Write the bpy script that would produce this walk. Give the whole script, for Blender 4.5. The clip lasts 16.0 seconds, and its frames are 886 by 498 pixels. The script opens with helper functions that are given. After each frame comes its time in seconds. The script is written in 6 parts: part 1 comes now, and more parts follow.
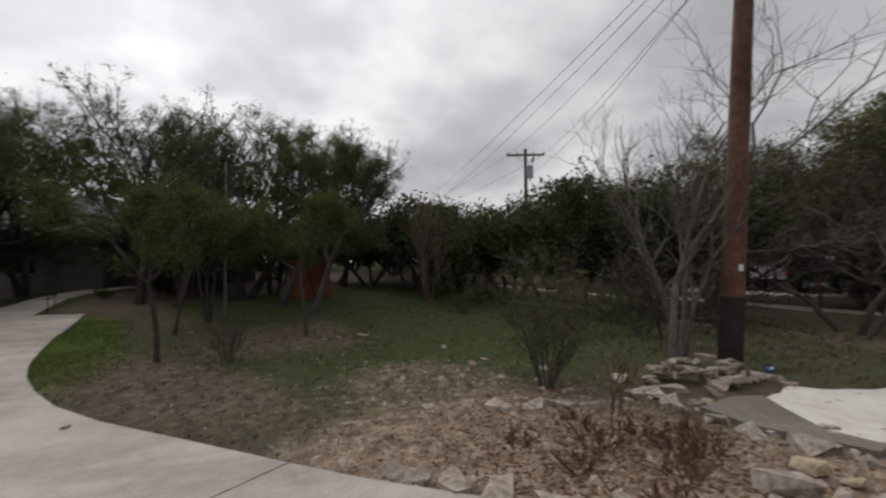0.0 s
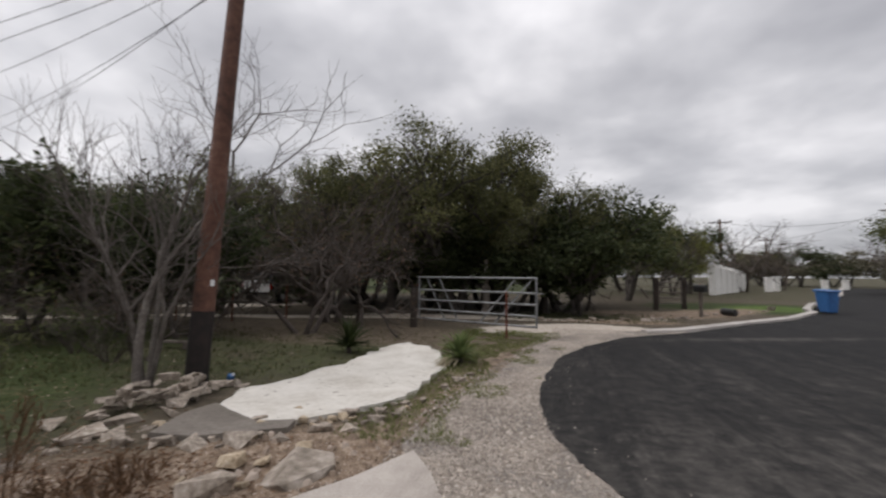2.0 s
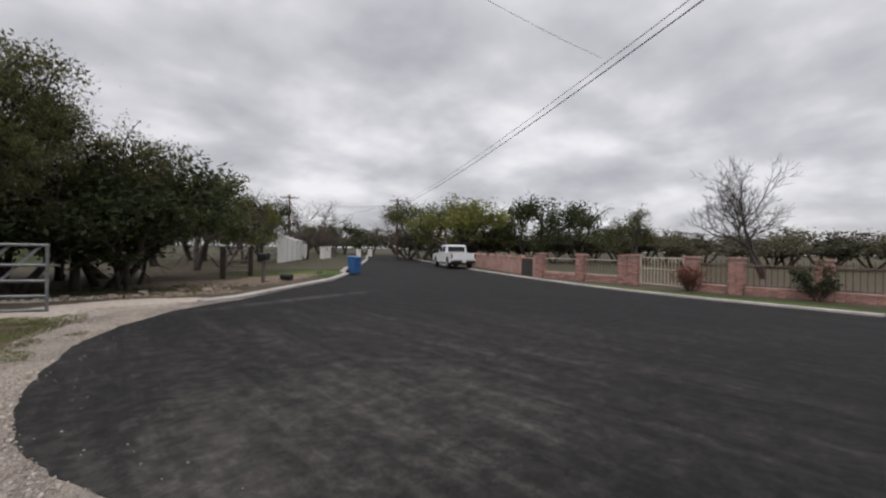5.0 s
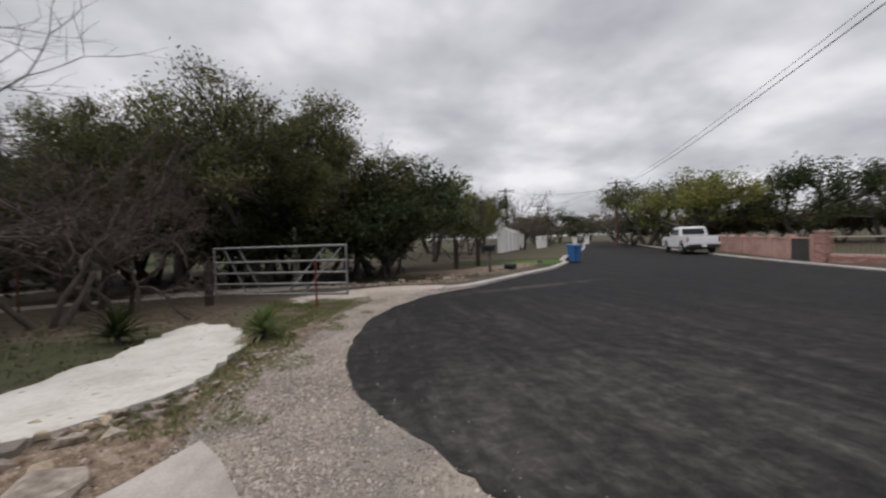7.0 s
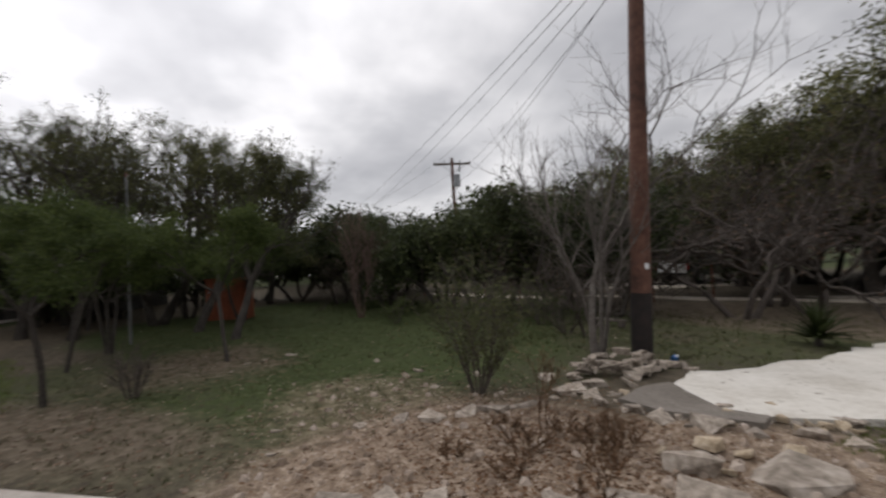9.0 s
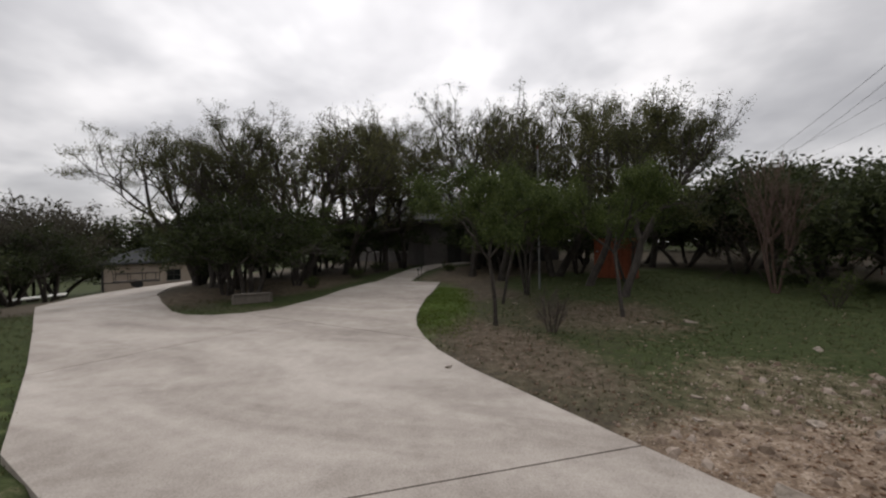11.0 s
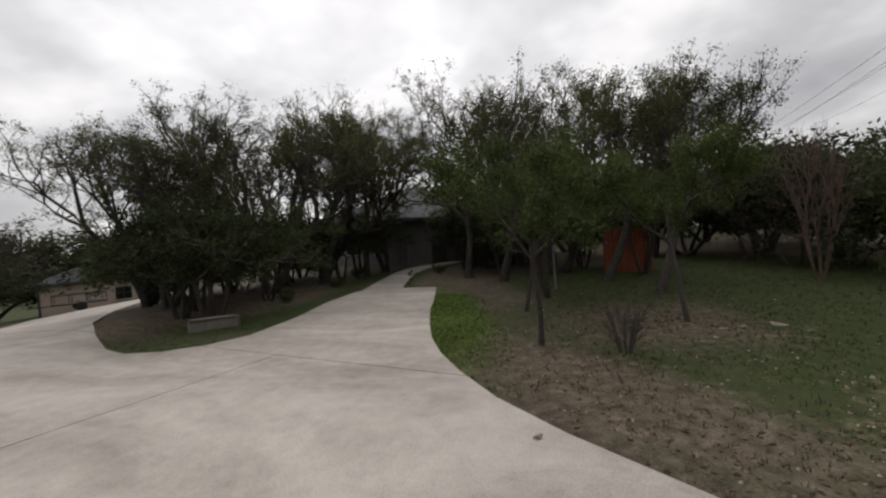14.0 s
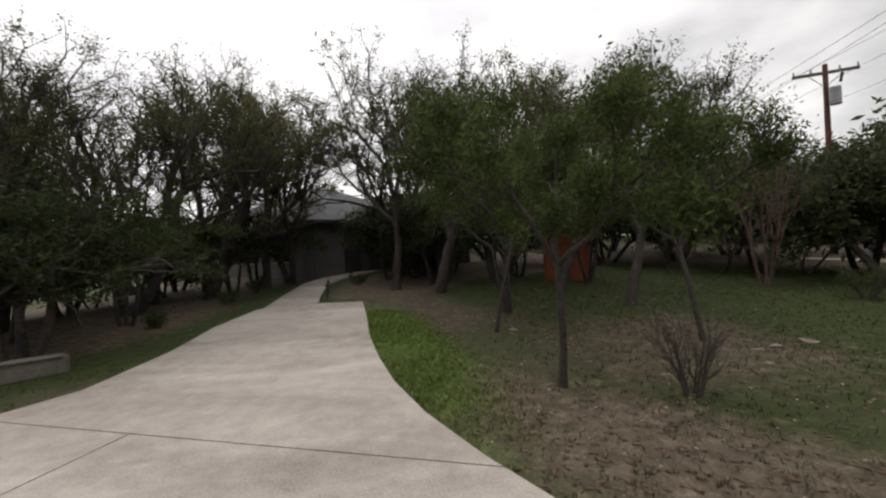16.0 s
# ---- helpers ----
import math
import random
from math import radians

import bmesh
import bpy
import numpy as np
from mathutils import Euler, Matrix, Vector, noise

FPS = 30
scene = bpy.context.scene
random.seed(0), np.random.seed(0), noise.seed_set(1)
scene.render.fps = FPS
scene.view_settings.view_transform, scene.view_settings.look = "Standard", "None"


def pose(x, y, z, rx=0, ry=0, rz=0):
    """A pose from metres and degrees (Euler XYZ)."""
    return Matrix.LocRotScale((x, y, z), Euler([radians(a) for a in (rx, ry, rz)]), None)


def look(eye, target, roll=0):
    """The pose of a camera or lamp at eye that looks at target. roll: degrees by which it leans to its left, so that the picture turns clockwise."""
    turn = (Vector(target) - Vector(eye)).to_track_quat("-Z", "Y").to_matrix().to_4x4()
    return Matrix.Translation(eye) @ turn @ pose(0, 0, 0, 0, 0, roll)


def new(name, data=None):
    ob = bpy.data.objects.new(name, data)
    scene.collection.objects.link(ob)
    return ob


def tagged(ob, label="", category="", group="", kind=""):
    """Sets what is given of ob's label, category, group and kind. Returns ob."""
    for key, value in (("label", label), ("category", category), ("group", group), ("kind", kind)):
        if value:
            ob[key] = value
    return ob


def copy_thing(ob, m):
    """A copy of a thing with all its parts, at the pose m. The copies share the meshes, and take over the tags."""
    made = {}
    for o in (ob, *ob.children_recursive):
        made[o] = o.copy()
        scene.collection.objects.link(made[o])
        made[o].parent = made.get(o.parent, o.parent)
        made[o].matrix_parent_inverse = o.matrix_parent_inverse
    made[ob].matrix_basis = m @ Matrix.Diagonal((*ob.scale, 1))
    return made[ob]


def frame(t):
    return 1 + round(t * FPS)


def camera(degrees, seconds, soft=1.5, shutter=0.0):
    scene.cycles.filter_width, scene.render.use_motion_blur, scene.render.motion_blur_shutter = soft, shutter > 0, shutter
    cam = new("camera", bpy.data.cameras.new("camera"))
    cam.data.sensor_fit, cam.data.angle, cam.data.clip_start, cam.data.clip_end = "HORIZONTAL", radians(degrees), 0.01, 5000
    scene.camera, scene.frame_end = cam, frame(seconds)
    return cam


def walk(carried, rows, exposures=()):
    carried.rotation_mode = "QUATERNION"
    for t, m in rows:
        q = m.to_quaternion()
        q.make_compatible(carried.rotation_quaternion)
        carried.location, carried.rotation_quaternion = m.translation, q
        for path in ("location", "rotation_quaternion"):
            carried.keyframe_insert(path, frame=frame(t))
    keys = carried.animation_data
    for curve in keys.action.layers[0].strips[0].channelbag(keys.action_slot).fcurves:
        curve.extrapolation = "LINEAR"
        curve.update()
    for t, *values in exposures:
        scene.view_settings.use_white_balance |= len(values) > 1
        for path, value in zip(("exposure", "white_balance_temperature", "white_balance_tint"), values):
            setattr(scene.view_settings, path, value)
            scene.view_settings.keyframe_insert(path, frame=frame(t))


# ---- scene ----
cam = camera(93.11, 16.0, soft=2.3, shutter=0.22)
PATH = [
    (0, (-0.000, -0.000, 1.548), (-9.548, 2.958, 1.835), -0.55),
    (0.5, (0.052, 0.121, 1.556), (-8.340, 5.541, 2.013), -0.18),
    (1, (0.104, 0.211, 1.559), (-6.539, 7.670, 2.033), -0.32),
    (1.5, (0.186, 0.295, 1.560), (-4.398, 9.169, 2.040), -0.21),
    (2, (0.248, 0.357, 1.555), (-1.867, 10.111, 2.176), 0.41),
    (2.5, (0.353, 0.376, 1.566), (0.580, 10.358, 2.117), 0.68),
    (3, (0.462, 0.326, 1.576), (2.677, 10.058, 2.199), 0.30),
    (3.5, (0.552, 0.307, 1.561), (4.615, 9.429, 2.092), -0.07),
    (4, (0.627, 0.294, 1.549), (6.043, 8.695, 1.843), 0.42),
    (4.2, (0.644, 0.298, 1.550), (6.462, 8.428, 1.773), 0.55),
    (4.72, (0.698, 0.330, 1.544), (7.204, 7.924, 1.607), 0.86),
    (5.25, (0.737, 0.379, 1.532), (7.307, 7.918, 1.491), 1.03),
    (5.78, (0.714, 0.406, 1.526), (6.749, 8.379, 1.447), 0.87),
    (6.3, (0.582, 0.371, 1.538), (5.401, 9.134, 1.494), 0.23),
    (6.5, (0.505, 0.341, 1.547), (4.702, 9.418, 1.532), -0.13),
    (7, (0.413, 0.381, 1.540), (2.568, 10.144, 1.319), -1.85),
    (7.5, (0.302, 0.351, 1.558), (-0.423, 10.323, 1.432), -2.36),
    (8, (0.179, 0.353, 1.545), (-3.489, 9.656, 1.454), -2.85),
    (8.5, (0.033, 0.289, 1.525), (-6.643, 7.733, 1.657), -2.95),
    (9, (0.010, 0.067, 1.580), (-8.936, 4.516, 2.015), -3.41),
    (9.5, (-0.039, -0.122, 1.552), (-9.927, 1.339, 1.851), -1.55),
    (10, (-0.040, -0.239, 1.534), (-9.995, -1.189, 1.594), -1.72),
    (10.2, (-0.038, -0.292, 1.527), (-9.886, -2.025, 1.586), -1.21),
    (10.72, (-0.066, -0.376, 1.510), (-9.528, -3.614, 1.489), -0.73),
    (11.25, (-0.157, -0.414, 1.501), (-9.344, -4.360, 1.346), -1.29),
    (11.78, (-0.293, -0.497, 1.507), (-9.349, -4.735, 1.321), -1.88),
    (12.3, (-0.461, -0.715, 1.537), (-9.413, -5.171, 1.577), -1.49),
    (12.5, (-0.529, -0.836, 1.553), (-9.424, -5.400, 1.749), -1.02),
    (13, (-0.820, -1.163, 1.567), (-9.825, -5.505, 1.802), -1.13),
    (13.5, (-1.178, -1.517, 1.578), (-10.399, -5.385, 1.700), -1.75),
    (14, (-1.613, -1.875, 1.559), (-11.163, -4.839, 1.407), -3.84),
    (14.5, (-2.039, -2.258, 1.561), (-11.805, -4.404, 1.593), -1.70),
    (15, (-2.499, -2.571, 1.566), (-12.366, -4.180, 1.786), -1.67),
    (15.5, (-2.992, -2.936, 1.514), (-12.932, -3.998, 1.755), -2.13),
    (16, (-3.495, -3.280, 1.482), (-13.476, -3.882, 1.409), -3.38),
]
walk(cam, [(t, look(eye, target, roll)) for t, eye, target, roll in PATH],
     exposures=[(0, -0.22, 6550, 13), (1, 0.04, 6500, 13), (2.5, 0.1, 6460, 14), (4, 0.1, 6430, 14), (6.5, 0.1, 6430, 14), (9.0, -0.04, 6520, 13), (10, -0.1, 6580, 13), (12.5, -0.12, 6600, 13), (14.5, -0.05, 6650, 12), (16, 0.24, 6730, 12)])

# ---- world, sun ----
SUN_AZ, SUN_EL = radians(-118), radians(42)
SUN_WAY = Vector((math.sin(SUN_AZ) * math.cos(SUN_EL), math.cos(SUN_AZ) * math.cos(SUN_EL), math.sin(SUN_EL)))


def links(tree, *pairs):
    for a, b in pairs:
        tree.links.new(a, b)


def math_node(tree, op, a, b=0.0, clamp=False):
    n = tree.nodes.new("ShaderNodeMath")
    n.operation, n.use_clamp = op, clamp
    for i, v in enumerate((a, b)):
        if isinstance(v, (int, float)):
            n.inputs[i].default_value = v
        else:
            tree.links.new(v, n.inputs[i])
    return n.outputs[0]


def ramp_node(tree, fac, stops):
    n = tree.nodes.new("ShaderNodeValToRGB")
    els = n.color_ramp.elements
    while len(els) < len(stops):
        els.new(0.5)
    for e, (p, c) in zip(els, stops):
        e.position = p
        e.color = (*c, 1) if len(c) == 3 else c
    if fac is not None:
        tree.links.new(fac, n.inputs[0])
    return n.outputs[0]


def noise_node(tree, vec, scale, detail=6, rough=0.6, distort=0.0):
    n = tree.nodes.new("ShaderNodeTexNoise")
    n.inputs["Scale"].default_value, n.inputs["Detail"].default_value = scale, detail
    n.inputs["Roughness"].default_value, n.inputs["Distortion"].default_value = rough, distort
    if vec is not None:
        tree.links.new(vec, n.inputs["Vector"])
    return n.outputs["Fac"]


def mix_node(tree, fac, a, b, kind="MIX"):
    n = tree.nodes.new("ShaderNodeMix")
    n.data_type, n.blend_type = "RGBA", kind
    for sock, v in ((n.inputs[0], fac), (n.inputs[6], a), (n.inputs[7], b)):
        if isinstance(v, (int, float)):
            sock.default_value = v
        elif isinstance(v, tuple):
            sock.default_value = (*v, 1)
        else:
            tree.links.new(v, sock)
    return n.outputs[2]


def make_world():
    w = bpy.data.worlds.new("overcast_sky")
    scene.world = w
    w.use_nodes = True
    t = w.node_tree
    t.nodes.clear()
    sky = t.nodes.new("ShaderNodeTexSky")
    sky.sky_type, sky.sun_disc = "NISHITA", False
    sky.sun_elevation, sky.sun_rotation = SUN_EL, SUN_AZ
    co = t.nodes.new("ShaderNodeTexCoord").outputs["Generated"]
    sep = t.nodes.new("ShaderNodeSeparateXYZ")
    t.links.new(co, sep.inputs[0])
    up = math_node(t, "MAXIMUM", sep.outputs[2], 0.0)
    # cloud layer seen in perspective: direction spread on a flat ceiling
    den = math_node(t, "ADD", up, 0.30)
    cx, cy = math_node(t, "DIVIDE", sep.outputs[0], den), math_node(t, "DIVIDE", sep.outputs[1], den)
    comb = t.nodes.new("ShaderNodeCombineXYZ")
    links(t, (cx, comb.inputs[0]), (cy, comb.inputs[1]))
    big = noise_node(t, comb.outputs[0], 1.5, 4, 0.5, 0.15)
    fine = noise_node(t, comb.outputs[0], 3.8, 4, 0.5, 0.1)
    cloud = math_node(t, "ADD", math_node(t, "MULTIPLY", big, 0.76), math_node(t, "MULTIPLY", fine, 0.24))
    cl = ramp_node(t, cloud, [(0.32, (0.62, 0.63, 0.66)), (0.48, (0.92, 0.93, 0.95)), (0.64, (1.42, 1.42, 1.42))])
    # overcast sky brightens towards the zenith and round the hidden sun
    zen = math_node(t, "ADD", math_node(t, "MULTIPLY", math_node(t, "POWER", up, 3.2), SKY_ZENITH), SKY_HORIZON)
    dot = t.nodes.new("ShaderNodeVectorMath")
    dot.operation = "DOT_PRODUCT"
    dot.inputs[1].default_value = SUN_WAY
    t.links.new(co, dot.inputs[0])
    glow = math_node(t, "POWER", math_node(t, "MAXIMUM", dot.outputs["Value"], 0.0), 5.0)
    lum = math_node(t, "ADD", zen, math_node(t, "MULTIPLY", glow, SKY_GLOW))
    col = mix_node(t, 1.0, cl, lum, "MULTIPLY")
    bg1, bg2, add = t.nodes.new("ShaderNodeBackground"), t.nodes.new("ShaderNodeBackground"), t.nodes.new("ShaderNodeAddShader")
    out = t.nodes.new("ShaderNodeOutputWorld")
    bg1.inputs[1].default_value = 0.006
    links(t, (sky.outputs[0], bg1.inputs[0]), (col, bg2.inputs[0]), (bg1.outputs[0], add.inputs[0]), (bg2.outputs[0], add.inputs[1]), (add.outputs[0], out.inputs[0]))


SKY_HORIZON, SKY_ZENITH, SKY_GLOW = 0.55, 0.95, 0.55
make_world()
sun = new("sun", bpy.data.lights.new("sun", "SUN"))
sun.data.energy, sun.data.angle, sun.data.color = 0.7, radians(25), (1.0, 0.97, 0.93)
sun.matrix_world = look(SUN_WAY * 50, (0, 0, 0))


# ---- materials ----
def material(name, build):
    m = bpy.data.materials.new(name)
    m.use_nodes = True
    t = m.node_tree
    bsdf = t.nodes["Principled BSDF"]
    build(t, bsdf)
    return m


def surface(name, dark, mid, light, grain, stain=0.6, rough=0.85, bump=0.3, metal=0.0, spec=0.4, coords="Object", vary=0.0, tint=None):
    """Grain and stain at two scales, with fine relief. grain, stain: cycles a metre."""
    def build(t, b):
        co = t.nodes.new("ShaderNodeTexCoord").outputs[coords]
        g = noise_node(t, co, grain, 8, 0.65)
        s = noise_node(t, co, stain, 4, 0.55, 0.5)
        f = math_node(t, "ADD", math_node(t, "MULTIPLY", g, 0.5), math_node(t, "MULTIPLY", s, 0.5))
        c = ramp_node(t, f, [(0.34, dark), (0.5, mid), (0.66, light)])
        if vary:
            r = t.nodes.new("ShaderNodeObjectInfo").outputs["Random"]
            c = mix_node(t, 1.0, c, ramp_node(t, r, [(0, (1 - vary,) * 3), (1, (1 + vary,) * 3)]), "MULTIPLY")
        bn = t.nodes.new("ShaderNodeBump")
        bn.inputs["Strength"].default_value, bn.inputs["Distance"].default_value = bump, 0.02
        links(t, (c, b.inputs["Base Color"]), (g, bn.inputs["Height"]), (bn.outputs[0], b.inputs["Normal"]))
        b.inputs["Roughness"].default_value, b.inputs["Metallic"].default_value = rough, metal
        b.inputs["Specular IOR Level"].default_value = spec
    return material(name, build)


def leaf_material(name, dark, mid, light, trans=0.4, spec=0.12):
    def build(t, b):
        r = t.nodes.new("ShaderNodeNewGeometry").outputs["Random Per Island"]
        o = t.nodes.new("ShaderNodeObjectInfo").outputs["Random"]
        co = t.nodes.new("ShaderNodeTexCoord").outputs["Object"]
        n = noise_node(t, co, 1.1, 3, 0.5)
        f = math_node(t, "ADD", math_node(t, "MULTIPLY", r, 0.55), math_node(t, "MULTIPLY", n, 0.45))
        c = ramp_node(t, f, [(0.15, dark), (0.5, mid), (0.9, light)])
        c = mix_node(t, 1.0, c, ramp_node(t, o, [(0, (0.8, 0.8, 0.8)), (1, (1.2, 1.15, 1.1))]), "MULTIPLY")
        tr, mx = t.nodes.new("ShaderNodeBsdfTranslucent"), t.nodes.new("ShaderNodeMixShader")
        mx.inputs[0].default_value = trans
        out = t.nodes["Material Output"]
        links(t, (c, b.inputs["Base Color"]), (c, tr.inputs[0]), (b.outputs[0], mx.inputs[1]), (tr.outputs[0], mx.inputs[2]), (mx.outputs[0], out.inputs[0]))
        b.inputs["Roughness"].default_value = 0.6
        b.inputs["Specular IOR Level"].default_value = spec
    return material(name, build)


def ground_material():
    """Bare soil, litter, lawn and limestone chips, mixed by the zones stored on the sheet."""
    def build(t, b):
        co = t.nodes.new("ShaderNodeTexCoord").outputs["Object"]
        n1, n2, n3 = noise_node(t, co, 0.7, 5, 0.6, 0.4), noise_node(t, co, 6, 6, 0.65), noise_node(t, co, 45, 5, 0.7)
        mixn = math_node(t, "ADD", math_node(t, "MULTIPLY", n2, 0.5), math_node(t, "MULTIPLY", n3, 0.5))

        def zone(name, soft=0.5):
            a = t.nodes.new("ShaderNodeAttribute")
            a.attribute_name = name
            v = math_node(t, "ADD", a.outputs["Fac"], math_node(t, "MULTIPLY", math_node(t, "SUBTRACT", math_node(t, "ADD", math_node(t, "MULTIPLY", n1, 0.5), math_node(t, "MULTIPLY", n2, 0.5)), 0.5), 1.6))
            return ramp_node(t, v, [(0.5 - soft / 2, (0, 0, 0)), (0.5 + soft / 2, (1, 1, 1))])
        soil = ramp_node(t, mixn, [(0.33, (0.030, 0.025, 0.017)), (0.5, (0.076, 0.062, 0.044)), (0.66, (0.16, 0.132, 0.10))])
        lawn = ramp_node(t, mixn, [(0.33, (0.018, 0.025, 0.008)), (0.5, (0.036, 0.049, 0.015)), (0.68, (0.07, 0.083, 0.03))])
        fresh = ramp_node(t, mixn, [(0.33, (0.035, 0.058, 0.012)), (0.5, (0.065, 0.105, 0.022)), (0.68, (0.11, 0.155, 0.04))])
        litter = ramp_node(t, mixn, [(0.35, (0.045, 0.035, 0.024)), (0.5, (0.103, 0.081, 0.057)), (0.66, (0.19, 0.155, 0.116))])
        stone = ramp_node(t, mixn, [(0.36, (0.075, 0.052, 0.036)), (0.5, (0.19, 0.138, 0.098)), (0.62, (0.37, 0.30, 0.235))])
        sand = ramp_node(t, mixn, [(0.36, (0.30, 0.25, 0.20)), (0.5, (0.42, 0.37, 0.31)), (0.64, (0.54, 0.49, 0.43))])
        c = mix_node(t, zone("lawn"), soil, lawn)
        c = mix_node(t, zone("litter"), c, litter)
        c = mix_node(t, zone("fresh"), c, fresh)
        c = mix_node(t, zone("chips", 0.8), c, stone)
        c = mix_node(t, zone("sand", 0.3), c, sand)
        bn = t.nodes.new("ShaderNodeBump")
        bn.inputs["Strength"].default_value, bn.inputs["Distance"].default_value = 0.5, 0.025
        links(t, (c, b.inputs["Base Color"]), (mixn, bn.inputs["Height"]), (bn.outputs[0], b.inputs["Normal"]))
        b.inputs["Roughness"].default_value = 0.95
        b.inputs["Specular IOR Level"].default_value = 0.15
    return material("ground_soil_and_grass", build)


def concrete_material():
    def build(t, b):
        co = t.nodes.new("ShaderNodeTexCoord").outputs["Object"]
        mp = t.nodes.new("ShaderNodeMapping")
        mp.inputs["Scale"].default_value = (1.0, 0.45, 1.0)
        mp.inputs["Rotation"].default_value = (0, 0, radians(22))
        t.links.new(co, mp.inputs[0])
        n1, n2, n3 = noise_node(t, mp.outputs[0], 0.8, 6, 0.62, 0.9), noise_node(t, co, 5, 6, 0.6), noise_node(t, co, 70, 4, 0.7)
        f = math_node(t, "ADD", math_node(t, "MULTIPLY", n1, 0.72), math_node(t, "MULTIPLY", n2, 0.28))
        c = ramp_node(t, f, [(0.32, (0.115, 0.096, 0.077)), (0.42, (0.222, 0.190, 0.158)), (0.53, (0.343, 0.305, 0.264)), (0.66, (0.462, 0.418, 0.370))])
        c = mix_node(t, 0.35, c, ramp_node(t, n3, [(0.35, (0.24, 0.21, 0.19)), (0.6, (0.55, 0.5, 0.46))]))
        bn = t.nodes.new("ShaderNodeBump")
        bn.inputs["Strength"].default_value, bn.inputs["Distance"].default_value = 0.25, 0.01
        links(t, (c, b.inputs["Base Color"]), (n3, bn.inputs["Height"]), (bn.outputs[0], b.inputs["Normal"]))
        b.inputs["Roughness"].default_value = 0.8
        b.inputs["Specular IOR Level"].default_value = 0.3
    return material("weathered_concrete", build)


def asphalt_material():
    def build(t, b):
        co = t.nodes.new("ShaderNodeTexCoord").outputs["Object"]
        mp = t.nodes.new("ShaderNodeMapping")
        mp.inputs["Rotation"].default_value = (0, 0, radians(35))
        mp.inputs["Scale"].default_value = (1.0, 0.18, 1.0)
        t.links.new(co, mp.inputs[0])
        streak = noise_node(t, mp.outputs[0], 2.6, 6, 0.68, 0.3)
        mp2 = t.nodes.new("ShaderNodeMapping")
        mp2.inputs["Rotation"].default_value = (0, 0, radians(-22))
        mp2.inputs["Scale"].default_value = (1.0, 0.12, 1.0)
        t.links.new(co, mp2.inputs[0])
        wheel_marks = noise_node(t, mp2.outputs[0], 1.9, 5, 0.6, 0.6)
        streak = math_node(t, "MAXIMUM", streak, wheel_marks)
        dust = noise_node(t, co, 4.2, 10, 0.78, 0.2)
        g = noise_node(t, co, 130, 3, 0.7)
        base = ramp_node(t, g, [(0.3, (0.009, 0.009, 0.0092)), (0.55, (0.0138, 0.0134, 0.0133)), (0.75, (0.05, 0.048, 0.047))])
        a = t.nodes.new("ShaderNodeAttribute")
        a.attribute_name = "dusty"
        f = math_node(t, "ADD", math_node(t, "MULTIPLY", streak, 0.45), math_node(t, "MULTIPLY", dust, 0.55))
        f = math_node(t, "ADD", f, math_node(t, "MULTIPLY", a.outputs["Fac"], 0.115))
        d = ramp_node(t, f, [(0.50, (0, 0, 0)), (0.60, (0.06, 0.06, 0.06)), (0.69, (0.2, 0.2, 0.2)), (0.82, (0.5, 0.5, 0.5))])
        c = mix_node(t, d, base, (0.25, 0.228, 0.203))
        bn = t.nodes.new("ShaderNodeBump")
        bn.inputs["Strength"].default_value, bn.inputs["Distance"].default_value = 0.6, 0.012
        links(t, (c, b.inputs["Base Color"]), (g, bn.inputs["Height"]), (bn.outputs[0], b.inputs["Normal"]))
        b.inputs["Roughness"].default_value = 0.82
        b.inputs["Specular IOR Level"].default_value = 0.12
    return material("asphalt", build)


def gravel_material():
    """Crushed limestone worn to sandy fines, with patches of bare grit and stones."""
    def build(t, b):
        co = t.nodes.new("ShaderNodeTexCoord").outputs["Object"]
        n1, n2, n3 = noise_node(t, co, 1.1, 5, 0.6, 0.5), noise_node(t, co, 22, 6, 0.7), noise_node(t, co, 120, 4, 0.7)
        fines = ramp_node(t, math_node(t, "ADD", math_node(t, "MULTIPLY", n2, 0.45), math_node(t, "MULTIPLY", n3, 0.55)), [(0.36, (0.26, 0.215, 0.172)), (0.5, (0.37, 0.318, 0.265)), (0.64, (0.47, 0.415, 0.355))])
        grit = ramp_node(t, n3, [(0.36, (0.09, 0.076, 0.063)), (0.5, (0.22, 0.193, 0.168)), (0.64, (0.42, 0.385, 0.35))])
        c = mix_node(t, ramp_node(t, math_node(t, "ADD", math_node(t, "MULTIPLY", n1, 0.75), math_node(t, "MULTIPLY", n2, 0.25)), [(0.42, (0, 0, 0)), (0.58, (1, 1, 1))]), grit, fines)
        bn = t.nodes.new("ShaderNodeBump")
        bn.inputs["Strength"].default_value, bn.inputs["Distance"].default_value = 0.8, 0.015
        links(t, (c, b.inputs["Base Color"]), (math_node(t, "ADD", n3, n2), bn.inputs["Height"]), (bn.outputs[0], b.inputs["Normal"]))
        b.inputs["Roughness"].default_value = 0.95
        b.inputs["Specular IOR Level"].default_value = 0.2
    return material("limestone_gravel", build)


